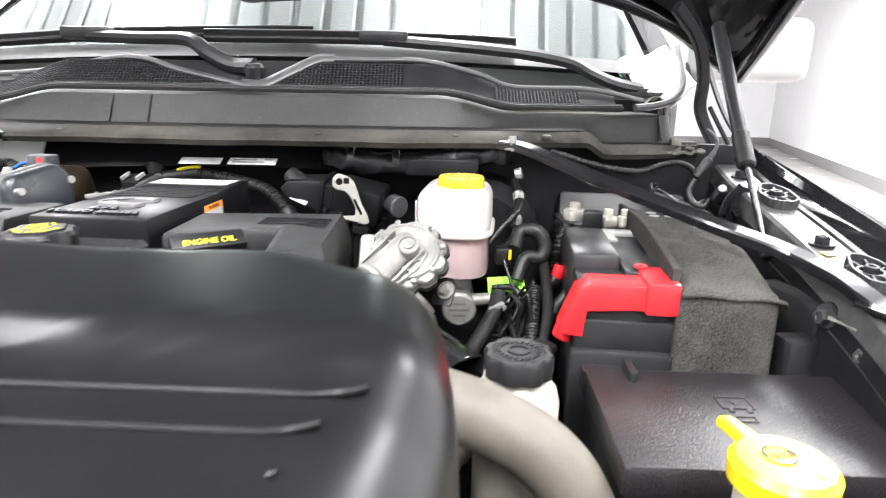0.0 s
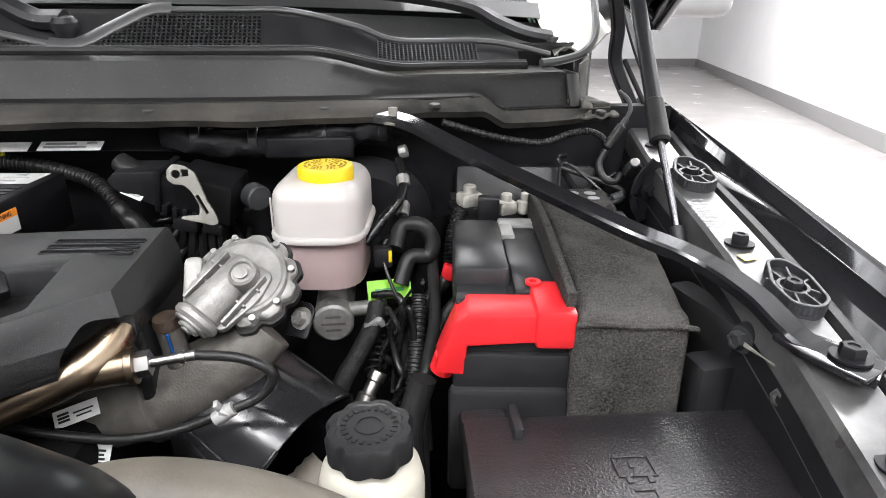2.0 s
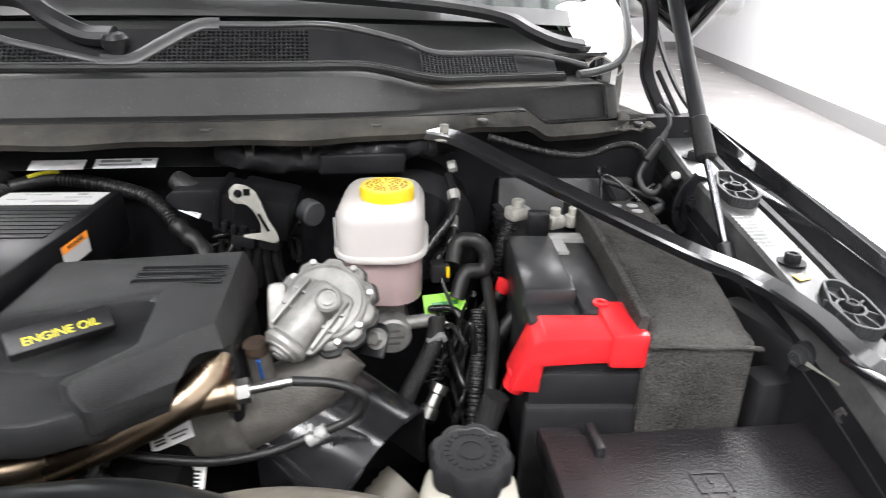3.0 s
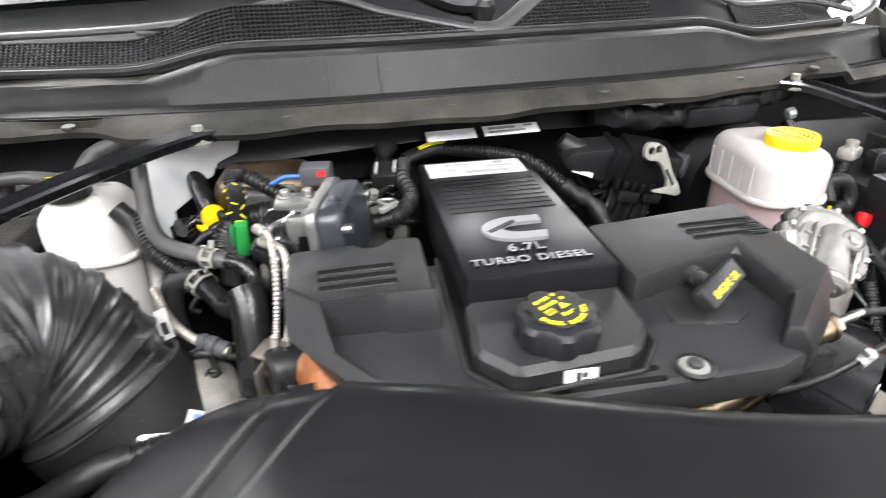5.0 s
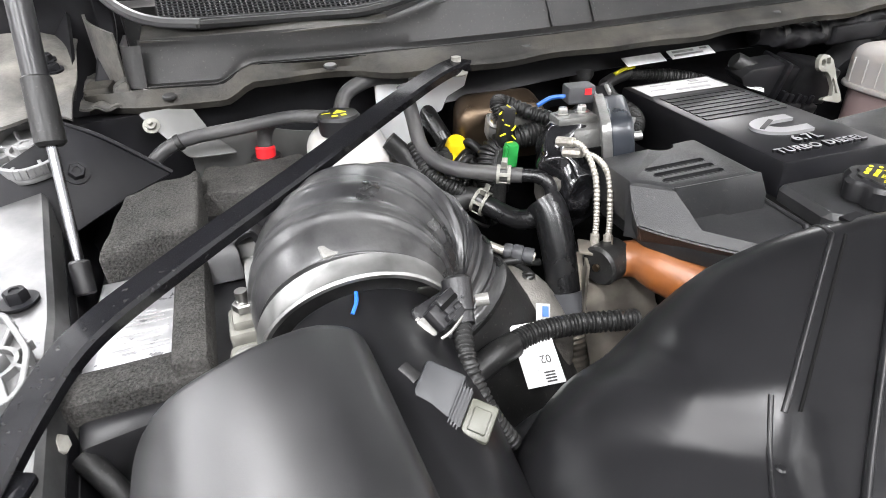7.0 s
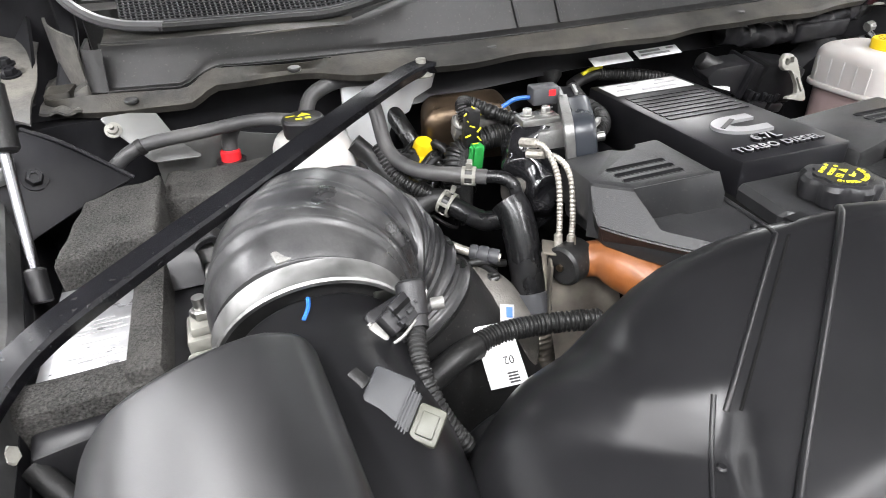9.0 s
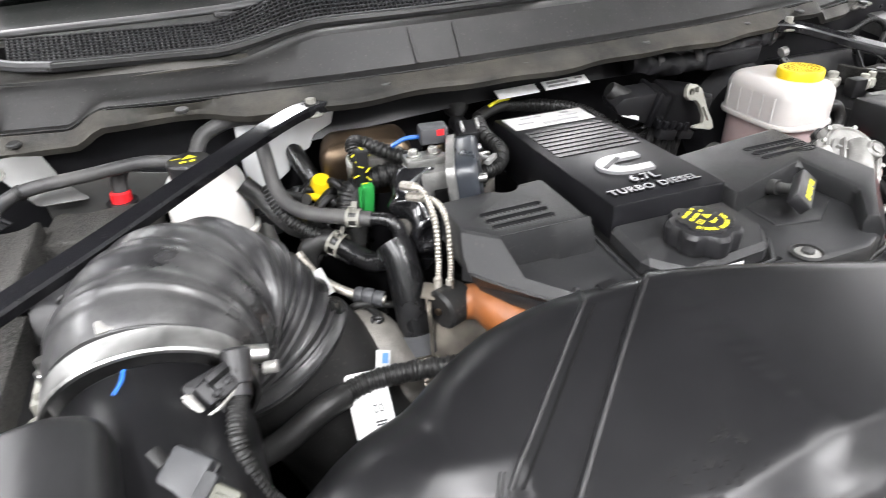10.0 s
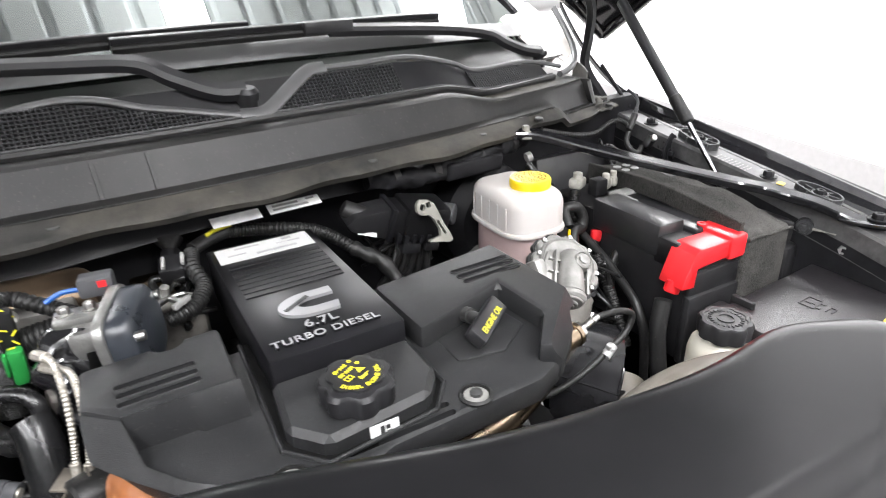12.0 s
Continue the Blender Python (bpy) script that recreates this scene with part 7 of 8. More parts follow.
for k in range(5):
    part("shell_rib", moved(box((-0.012 + 0.012 * k, -0.032, -0.026), (-0.005 + 0.012 * k, -0.020, -0.012 - 0.002 * (k % 2)), 0.0015), MM), M_PANEL, module)
part("lower_latch", moved(join(box((0.0, -0.03, -0.044), (0.03, -0.01, -0.026), 0.003), box((0.036, -0.03, -0.040), (0.06, -0.012, -0.026), 0.003)), MM), M_PLASTIC, module)
lever_out = [(-0.014, -0.004), (-0.013, 0.007), (-0.006, 0.013), (0.006, 0.010), (0.016, 0.002), (0.021, -0.012), (0.026, -0.030), (0.034, -0.046), (0.037, -0.058), (0.030, -0.060), (0.018, -0.056), (-0.004, -0.050), (-0.002, -0.047), (0.017, -0.047), (0.018, -0.036), (0.011, -0.020), (0.004, -0.012), (-0.008, -0.010)]
lever_m = frame_on((0.139, -0.062, 1.222), (1, 0.15, 0.0), (0.05, -0.93, 0.22))
part("lever", moved(cut(prism(rounded(lever_out, 0.0025, 3), -0.004, 0.002, 0.0008), join(rod((-0.004, 0.001, -0.02), (-0.004, 0.001, 0.02), 0.0050, seg=14), box((0.002, -0.002, -0.02), (0.010, 0.006, 0.02)), moved(box((-0.002, -0.012, -0.02), (0.002, 0.012, 0.02)), pose(0.021, -0.035, 0, 0, 0, 24)))), lever_m), M_BEIGE, module, "off-white locking lever")
part("cable_exit", moved(rod((-0.055, 0.005, 0.0), (-0.085, 0.012, 0.012), 0.016, 0.012, seg=18, bev=0.002), MM), M_RUBBER, module)
for k in range(5):
    part("lower_cable", sweep([MM @ Vector((0.0 + 0.014 * k, 0, -0.025)), MM @ Vector((0.006 + 0.012 * k, -0.01, -0.06)), MM @ Vector((-0.01 + 0.02 * k, 0, -0.12))], 0.006, 14, 8), M_RUBBER, module)
part("end_cap", rod((0.205, -0.01, 1.182), (0.218, -0.025, 1.180), 0.0165, seg=28, bev=0.002), M_GREYPL, module)
mt = part("tag", sheet(frame_on((0.068, -0.02, 1.190), (1, 0, -0.7), (0, -0.7, 0.7)), 0.028, 0.012), M_WHITE, module)
part("tag_print", bars_on(frame_on((0.068, -0.0204, 1.1905), (1, 0, -0.7), (0, -0.7, 0.7)), [(0, 0, 0.02, 0.005)]), M_GREYINK, mt)
warn = thing("warning_sticker", "orange and white warning sticker on the cover's side", "sticker", (-0.02, -0.11, 1.19))
wm = frame_on((*loc(0.0672, 0.07), 1.192), (ey.x, ey.y, 0), (ex.x, ex.y, 0.0))
part("paper", moved(sheet(wm, 0.05, 0.024), Matrix.Translation((0, 0, 0))), M_WHITE, warn)
part("band", bars_on(wm, [(0, 0.008, 0.05, 0.008)], 0.0009), M_ORANGEINK, warn)
part("lettering", text_bm("WARNING", 0.0065, wm @ pose(0, 0.008, 0.001), 0.0003), M_INK, warn)

tangle("wire_bundle", "thin black wires below the connector block", (0.07, -0.02, 1.10), (0.19, 0.04, 1.165), 9, 21)

# ---------------------------------------------------------------- left-hand side of the bay
# battery with blanket and white label
lb = thing("battery", "black car battery with felt blanket and silver label", "battery", (-0.70, -0.09, 0.97), group="batteries")
LB = pose(-0.735, -0.09, 0, 0, 0, -2)
part("case", moved(box((-0.055, -0.165, 0.97), (0.135, 0.10, 1.148), 0.006), LB), M_PLASTIC, lb)
part("blanket_flap", moved(cushion(dense(rounded([(-0.033, -0.060), (0.021, -0.038), (0.046, -0.036), (0.049, 0.094), (-0.022, 0.058)], 0.006), 0.008), lambda x, y: 1.206 + 0.03 * y + 0.0015 * math.sin(x * 150) + 0.001 * math.sin(y * 120), 0.006, 1.178, 4, 5), LB), M_FELT, lb, "folded felt flap")
part("blanket_side", moved(box((0.018, -0.185, 1.10), (0.046, -0.03, 1.176), 0.008), LB), M_FELT, lb)
part("blanket_front", moved(box((-0.062, -0.190, 1.0), (0.045, -0.150, 1.166), 0.010), LB), M_FELT, lb)
part("blanket_back", moved(box((0.03, 0.0, 1.09), (0.047, 0.125, 1.188), 0.006), LB), M_FELT, lb)
wl2 = part("white_label", moved(box((-0.050, -0.148, 1.150), (0.020, -0.01, 1.1512), 0.0), LB), M_FOIL, lb, "silver foil battery label")
part("print_ring", moved(lathe([(0.010, 0), (0.013, 0), (0.013, 0.0006), (0.010, 0.0006), (0.010, 0)], (-0.028, -0.05, 1.1514), (-0.028, -0.05, 2), 28), LB), M_GREYINK, wl2)
for row in [(0, 0, 0.04, 0.003), (0, -0.01, 0.03, 0.002), (0.012, 0.085, 0.03, 0.008), (-0.002, 0.012, 0.048, 0.0015), (-0.004, 0.018, 0.04, 0.0015), (0.0, 0.024, 0.046, 0.0015), (-0.006, 0.030, 0.03, 0.0015), (0.004, -0.018, 0.05, 0.0015), (0.0, -0.024, 0.044, 0.0015)]:
    part("print_bar", moved(bars_on(pose(-0.01, -0.10, 1.1513), [row], 0.0005), LB), M_GREYINK, wl2)
post = part("terminal", moved(join(box((0.058, -0.150, 1.146), (0.088, -0.112, 1.162), 0.003), box((0.062, -0.146, 1.160), (0.084, -0.118, 1.170), 0.003), box((0.056, -0.200, 1.143), (0.088, -0.155, 1.158), 0.006)), LB), M_BEIGE, lb, "zinc terminal clamp")
part("terminal_nut", moved(join(rod((0.073, -0.130, 1.170), (0.073, -0.130, 1.178), 0.009, seg=6, bev=0.001), rod((0.073, -0.130, 1.178), (0.073, -0.130, 1.188), 0.005, seg=12)), LB), M_STEEL, post)
part("terminal_cap", moved(lathe([(0.011, 0), (0.0125, 0.001), (0.012, 0.005), (0.006, 0.008), (0, 0.009)], (0.072, -0.178, 1.157), (0.072, -0.178, 2), 20), LB), M_CAST, post)
part("hold_down", moved(join(box((0.075, -0.10, 1.15), (0.092, 0.0, 1.160), 0.002), box((0.058, -0.03, 1.150), (0.11, -0.012, 1.175), 0.004)), LB), M_LTGREY, lb)
part("side_clip", moved(bar([(0.06, -0.05, 1.15), (0.062, -0.03, 1.178), (0.085, -0.02, 1.185), (0.10, -0.02, 1.165)], 0.03, 0.006, 20), LB), M_PLASTIC, lb)

sbox = thing("fuel_vapour_box", "dark dusty box with felt-like lid and red collar", "box", (-0.63, 0.0, 1.05))
SB = pose(-0.635, 0.006, 0, 0, 0, -6)
part("body", moved(cushion(dense(rounded([(-0.052, -0.040), (0.060, -0.046), (0.062, 0.036), (0.022, 0.036), (0.018, 0.030), (-0.030, 0.030), (-0.034, 0.036), (-0.050, 0.036)], 0.005), 0.008), lambda x, y: 1.192 + 0.0012 * math.sin(x * 140), 0.004, 1.165, 3, 4), SB), M_FELT, sbox)
part("front", moved(box((-0.054, -0.048, 1.05), (0.062, 0.034, 1.166), 0.004), SB), M_PLASTIC, sbox)
part("neck", rod((-0.610, 0.048, 1.17), (-0.610, 0.048, 1.192), 0.017, seg=20), M_PLASTIC, sbox)
part("red_collar", rod((-0.610, 0.048, 1.189), (-0.609, 0.049, 1.204), 0.0115, seg=24, bev=0.002), M_RED, sbox, "red collar")
part("riser", sweep([(-0.609, 0.049, 1.20), (-0.606, 0.05, 1.218), (-0.598, 0.045, 1.234)], 0.009, 14, 14), M_HOSE, sbox)

hoseA = thing("heater_hose", "grey rubber hose running along the firewall", "hose", (-0.62, 0.03, 1.2))
part("tube", sweep([(-0.748, 0.02, 1.190), (-0.728, 0.025, 1.214), (-0.695, 0.03, 1.231), (-0.63, 0.032, 1.235), (-0.575, 0.03, 1.238), (-0.535, 0.015, 1.236)], 0.0074, 50, 18), M_HOSE, hoseA, angle=80)
part("hose_band", lathe([(0.0074, 0), (0.0088, 0.001), (0.0088, 0.006), (0.0074, 0.007)], (-0.700, 0.03, 1.229), (-0.69, 0.03, 1.233), 20), M_RUBBER, hoseA)
part("upper_loop", sweep([(-0.52, 0.03, 1.235), (-0.505, 0.045, 1.252), (-0.47, 0.05, 1.262), (-0.43, 0.05, 1.258)], 0.0088, 24, 16), M_HOSE, hoseA)

bracket = thing("firewall_bracket", "pale grey pressed bracket with nylon nut", "bracket", (-0.70, 0.07, 1.2))
part("plate", moved(prism(rounded([(-0.04, 0.03), (0.035, 0.035), (0.06, -0.02), (0.09, -0.05), (0.02, -0.05)], 0.01), 0, 0.003, 0.0008), frame_on((-0.705, 0.07, 1.233), (1, 0.1, -0.1), (0.1, -0.75, 0.65)) @ Matrix.Diagonal((0.75, 0.75, 1, 1))), M_BRKT, bracket)
part("backing_sheet", thick(grid(18, 8, lambda u, v: Vector((-0.690 + 0.165 * u, 0.086 - 0.012 * v - 0.004 * math.sin(6 * u), 1.150 + (0.062 + 0.010 * math.sin(5 * u)) * v))), 0.002), M_BRKT, bracket, "pale grey pressed sheet behind the hose")
part("nut", lathe([(0.009, 0), (0.009, 0.002), (0.006, 0.003), (0.0055, 0.007), (0.0025, 0.008), (0.0025, 0.014), (0, 0.014)], (-0.722, 0.072, 1.240), (-0.72, -0.6, 1.75), 16), M_BEIGE, bracket)

gus = thing("fender_gusset", "dark pressed steel gusset plate with a bolt", "gusset", (-0.78, 0.0, 1.1))
ga, gb, gc = Vector((-0.790, 0.022, 1.262)), Vector((-0.714, 0.008, 1.208)), Vector((-0.788, -0.07, 1.14))
gn = (gb - ga).cross(gc - ga).normalized()
GM = frame_on(ga, gb - ga, gn if gn.y < 0 else -gn)
part("plate", moved(prism(rounded([(-0.006, 0.004), (0.02, 0.005), (0.098, 0.0), (0.072, -0.04), (0.03, -0.12), (-0.03, -0.16), (-0.034, -0.06)], 0.004), -0.002, 0.002, 0.0008), GM), M_CHASSIS, gus)
part("folded_lip", moved(bar([(-0.008, 0.004, 0.0), (0.03, 0.006, 0.003), (0.098, 0.001, 0.002)], 0.004, 0.006, 12), GM), M_CHASSIS, gus)
part("bolt", hexbolt(GM @ Vector((0.022, -0.038, 0.002)), GM.to_3x3() @ Vector((0, 0, 1)), 0.008, 0.008), M_CHASSIS, gus)

degas = thing("coolant_bottle", "white translucent coolant bottle with black cap", "coolant bottle", (-0.5, 0.0, 1.0))
part("bottle", cushion(dense(rounded([(-0.562, -0.035), (-0.475, -0.03), (-0.470, 0.06), (-0.565, 0.06)], 0.03), 0.01), lambda x, y: 1.222, 0.03, 1.02, 6, 5), M_WHITETANK, degas)
part("cap", lathe([(0.020, 0), (0.024, 0.001), (0.0245, 0.018), (0.022, 0.021), (0, 0.0215)], (-0.528, 0.0, 1.222), (-0.528, 0.0, 2), 32, lobes(6, 0.06)), M_PLASTIC, degas, "black cap with yellow warning print")
part("cap_print", join(bars_on(pose(-0.528, 0, 1.2436), [(-0.006, -0.009, 0.007, 0.005), (0.004, -0.009, 0.006, 0.005), (-0.013, 0.004, 0.010, 0.002)], 0.0004), moved(prism([(-0.006, 0), (0.009, 0), (0.0015, 0.011)], 0, 0.0004), pose(-0.528, 0, 1.2436))), M_YELLOWINK, degas)
part("flange_panel", side_prism([(-0.47, 1.10), (-0.440, 1.10), (-0.438, 1.17), (-0.416, 1.185), (-0.408, 1.202), (-0.386, 1.210), (-0.378, 1.226), (-0.354, 1.236), (-0.345, 1.262), (-0.47, 1.262)], 0.048, 0.056, 0.002), M_TANKPANEL, degas, "white stepped flange of the bottle")
part("level_seam", prism(rounded([(-0.568, -0.041), (-0.470, -0.036), (-0.465, 0.062), (-0.570, 0.062)], 0.03), 1.150, 1.156, 0.002), M_WHITETANK, degas)



def wire_clamp(a, b, r):
    """A spring clamp: two narrow bands joined by cross pieces, with a raised ear."""
    a, b = Vector(a), Vector(b)
    d = (b - a).normalized()
    L = 0.015
    t = d.cross(Vector((0, 0, 1))).normalized()
    up = t.cross(d)
    out = [lathe([(r, h), (r + 0.0014, h), (r + 0.0014, h + 0.0035), (r, h + 0.0035), (r, h)], a, b, 28) for h in (0, L - 0.0035)]
    for an in (20, 75, 130, 250, 310):
        n = t * math.cos(radians(an)) + up * math.sin(radians(an))
        out.append(bar([a + n * (r + 0.0007), a + n * (r + 0.0007) + d * L], 0.004, 0.0014, 4, up=n))
    for s in (-1, 1):
        n = (t * 0.35 * s + up).normalized()
        out.append(bar([a + d * (L / 2) + n * r, a + d * (L / 2) + n * (r + 0.009)], 0.006, 0.0016, 4, up=t))
    return join(*out)


hoseB = thing("coolant_hose", "grey coolant hose with white spring clamp", "hose", (-0.42, -0.06, 1.15))
part("tube", sweep([(-0.450, 0.0, 1.262), (-0.449, -0.02, 1.235), (-0.446, -0.042, 1.200), (-0.428, -0.076, 1.187), (-0.39, -0.108, 1.185), (-0.365, -0.125, 1.184)], 0.0084, 50, 18), M_HOSE, hoseB, angle=80)
part("spring_clamp", wire_clamp((-0.388, -0.111, 1.185), (-0.375, -0.119, 1.1845), 0.0088), M_BEIGE, hoseB, "white spring clamp")
part("nipple", sweep([(-0.37, -0.122, 1.184), (-0.352, -0.135, 1.184), (-0.343, -0.145, 1.176), (-0.342, -0.150, 1.16)], 0.0075, 20, 14), M_GLOSSHOSE, hoseB)
water = thing("coolant_pipe", "gloss black coolant pipe with grey sleeve", "pipe", (-0.36, -0.17, 1.0))
part("branch", sweep([(-0.405, -0.088, 1.150), (-0.385, -0.114, 1.139), (-0.371, -0.138, 1.138), (-0.352, -0.153, 1.148)], 0.0112, 30, 18), M_GLOSSHOSE, water, angle=80)
part("sleeve_hose", sweep([(-0.398, -0.092, 1.148), (-0.412, -0.084, 1.150), (-0.430, -0.082, 1.140), (-0.436, -0.088, 1.11), (-0.430, -0.094, 1.06)], 0.0125, 30, 18), M_RUBBER, water, angle=80)
for hz in (1.072, 1.064):
    part("hose_ring", lathe([(0.0145, 0), (0.016, 0.0005), (0.016, 0.0025), (0.0145, 0.003)], (-0.431, -0.093, hz), (-0.430, -0.094, hz - 0.05), 20), M_LTGREY, water)
part("upper_sleeve", conduit([(-0.455, -0.03, 1.205), (-0.448, -0.055, 1.180), (-0.43, -0.075, 1.165), (-0.408, -0.088, 1.152)], 0.0072, 0.004), M_RUBBER, water)
part("spring_clamp", wire_clamp((-0.404, -0.089, 1.149), (-0.392, -0.104, 1.143), 0.0130), M_BEIGE, water, "white spring clamp")
part("trunk", sweep([(-0.352, -0.148, 1.162), (-0.349, -0.160, 1.150), (-0.349, -0.178, 1.12), (-0.350, -0.192, 1.09), (-0.351, -0.205, 1.06)], 0.0188, 40, 24), M_GLOSSHOSE, water, angle=80)
part("grey_sleeve", lathe([(0.0188, 0), (0.0208, 0), (0.0208, 0.022), (0.0188, 0.022)], (-0.351, -0.2, 1.078), (-0.352, -0.21, 1.055), 24), M_GREYPL, water)
part("braided_hose", sweep([(-0.352, -0.206, 1.06), (-0.353, -0.222, 1.02), (-0.354, -0.24, 0.95)], lambda u: 0.018 * (1 + 0.03 * math.sin(u * 120)), 80, 20), M_SHIELD, water)

pcv = thing("oil_filler_spout", "bright yellow cap on a black spout", "filler cap", (-0.385, 0.015, 1.15))
part("spout", sweep([(-0.408, 0.06, 1.215), (-0.403, 0.042, 1.200), (-0.395, 0.022, 1.178), (-0.388, 0.010, 1.150), (-0.382, 0.0, 1.11)], 0.0115, 24, 18), M_WIRE, pcv)
part("cap", join(lathe([(0.014, -0.003), (0.0195, -0.002), (0.0205, 0.002), (0.019, 0.005), (0.0135, 0.006), (0.0128, 0.015), (0.0105, 0.019), (0, 0.020)], (-0.389, 0.004, 1.170), (-0.36, -0.30, 1.90), 32), cbox((-0.372, 0.0, 1.171), (0.016, 0.010, 0.004), 0.0018, (12, 0, -20))), M_YELLOW, pcv)

plugt = thing("sensor_connector", "green and black sensor connector with yellow tape marks", "connector", (-0.352, -0.07, 1.15))
part("green_body", cbox((-0.353, -0.074, 1.182), (0.014, 0.014, 0.040), 0.003, (6, 4, 0)), M_GREEN, plugt, "bright green connector body")
part("green_clip", cbox((-0.3615, -0.078, 1.188), (0.004, 0.008, 0.026), 0.002, (6, 4, 0)), M_GREEN, plugt)
part("black_body", cbox((-0.353, -0.062, 1.218), (0.017, 0.016, 0.044), 0.004, (6, 4, 0)), M_PLASTIC, plugt)
part("lead", conduit([(-0.354, -0.055, 1.224), (-0.355, -0.045, 1.238), (-0.342, -0.035, 1.236), (-0.31, -0.055, 1.222), (-0.285, -0.08, 1.215)], 0.008, 0.0044), M_RUBBER, plugt)
for k in range(9):
    part("tape_mark", cbox((-0.3535 + 0.008 * math.sin(k * 2.4), -0.0742 + 0.001 * k, 1.202 + 0.0048 * k), (0.007, 0.0015, 0.0014), 0, (0, 50 * math.sin(k * 1.7), 0)), M_YELLOWINK, plugt)

egr = thing("egr_valve", "cast aluminium valve body with smoked plastic cover", "valve", (-0.282, -0.106, 1.138))
part("body", join(cbox((-0.280, -0.106, 1.2), (0.048, 0.058, 0.052), 0.008, (0, 0, -8)), rod((-0.316, -0.098, 1.207), (-0.295, -0.101, 1.206), 0.021, seg=24, bev=0.004), cbox((-0.290, -0.101, 1.228), (0.046, 0.028, 0.010), 0.003, (0, 0, -8))), M_CASTB, egr)
part("smoked_cover", moved(prism(rounded([(-0.045, -0.036), (0.03, -0.042), (0.05, 0.01), (0.02, 0.045), (-0.03, 0.040), (-0.052, 0.0)], 0.018), -0.014, 0.014, 0.007, seg=3), frame_on((-0.249, -0.127, 1.206), (-0.46, -0.86, -0.28), (0.86, -0.45, 0.12)) @ Matrix.Diagonal((0.92, 0.92, 1, 1))), M_SMOKE, egr, "smoked grey plastic cover")
part("flange", moved(prism(rounded([(-0.047, -0.038), (0.033, -0.044), (0.053, 0.012), (0.022, 0.047), (-0.032, 0.042), (-0.054, 0.0)], 0.016), -0.005, 0.005, 0.001), frame_on((-0.262, -0.120, 1.205), (-0.46, -0.86, -0.28), (0.86, -0.45, 0.12)) @ Matrix.Diagonal((0.92, 0.92, 1, 1))), M_CASTB, egr)
for p in ((-0.302, -0.099, 1.233), (-0.280, -0.102, 1.233)):
    part("bolt", hexbolt(p, (0, 0, 1), 0.0055, 0.006, 0.008), M_STEEL, egr)
for p in ((-0.252, -0.158, 1.218), (-0.262, -0.150, 1.172), (-0.226, -0.096, 1.225)):
    part("cover_screw", rod(p, (p[0] + 0.008, p[1] - 0.003, p[2] + 0.001), 0.005, seg=12), M_STEEL, egr)
part("top_plug", join(cbox((-0.268, -0.076, 1.246), (0.032, 0.024, 0.020), 0.003, (0, 0, -12))), M_GREYPL, egr)
part("plug_lock", cbox((-0.264, -0.0885, 1.250), (0.008, 0.002, 0.007), 0, (0, 0, -12)), M_RED, egr)
part("blue_wire", sweep([(-0.284, -0.074, 1.244), (-0.30, -0.069, 1.243), (-0.315, -0.066, 1.236)], 0.0026, 12, 8), M_BLUE, egr)
# the opening is a solid black block, shade painted onto the casting
part("gap_window", cbox((-0.280, -0.1385, 1.193), (0.030, 0.004, 0.024), 0.001, (0, 0, -8)), M_SHADE, egr)
part("lower_body", cbox((-0.302, -0.121, 1.158), (0.07, 0.05, 0.045), 0.01), M_IRON, egr)

cast_rear = thing("fuel_rail_casting", "grey cast housing with fittings behind the valve", "casting", (-0.19, -0.01, 1.08))
part("housing", join(cbox((-0.20, -0.015, 1.135), (0.075, 0.06, 0.07), 0.014, (0, 0, -8)), rod((-0.235, -0.02, 1.165), (-0.165, -0.03, 1.165), 0.016, seg=20, bev=0.004)), M_IRON, cast_rear)
part("brown_cap", cbox((-0.205, 0.035, 1.165), (0.06, 0.03, 0.05), 0.008, (0, 0, -5)), M_BRONZE, cast_rear)
for px, py, pz in ((-0.222, -0.045, 1.178), (-0.186, -0.048, 1.180), (-0.205, -0.02, 1.185)):
    part("fitting", join(rod((px, py, pz - 0.02), (px, py, pz), 0.008, seg=6, bev=0.001), rod((px, py, pz), (px + 0.002, py - 0.004, pz + 0.012), 0.0055, seg=14)), M_CAST, cast_rear)
part("line", sweep([(-0.186, -0.052, 1.19), (-0.19, -0.062, 1.20), (-0.205, -0.058, 1.198), (-0.222, -0.049, 1.188)], 0.0032, 20, 8), M_STEEL, cast_rear)
tangle("wire_bundle", "thin wires and plugs behind the engine cover", (-0.24, -0.05, 1.14), (-0.15, 0.04, 1.20), 9, 57)

braid = thing("braided_loom", "black nylon-braided wiring loom behind the green connector", "wiring loom", (-0.34, -0.06, 1.14))
part("sleeve", sweep([(-0.372, -0.075, 1.130), (-0.366, -0.066, 1.165), (-0.352, -0.052, 1.188), (-0.325, -0.050, 1.196), (-0.285, -0.058, 1.196)], 0.0125, 50, 18), M_BRAIDBLACK, braid, angle=80)
part("tape_band", lathe([(0.0127, 0), (0.0135, 0.0005), (0.0135, 0.008), (0.0127, 0.0085)], (-0.368, -0.069, 1.155), (-0.364, -0.063, 1.172), 20), M_WIRE, braid)
wrap = thing("taped_loom", "glossy black taped wiring bundle", "wiring", (-0.31, -0.12, 1.15))
bm = sweep([(-0.30, -0.10, 1.205), (-0.315, -0.12, 1.185), (-0.305, -0.14, 1.165), (-0.30, -0.13, 1.13)], 0.025, 40, 24)
for v in bm.verts:
    v.co += Vector(noise.noise_vector(v.co * 45)) * 0.012
part("wrapping", bm, M_PAINT, wrap, angle=60)
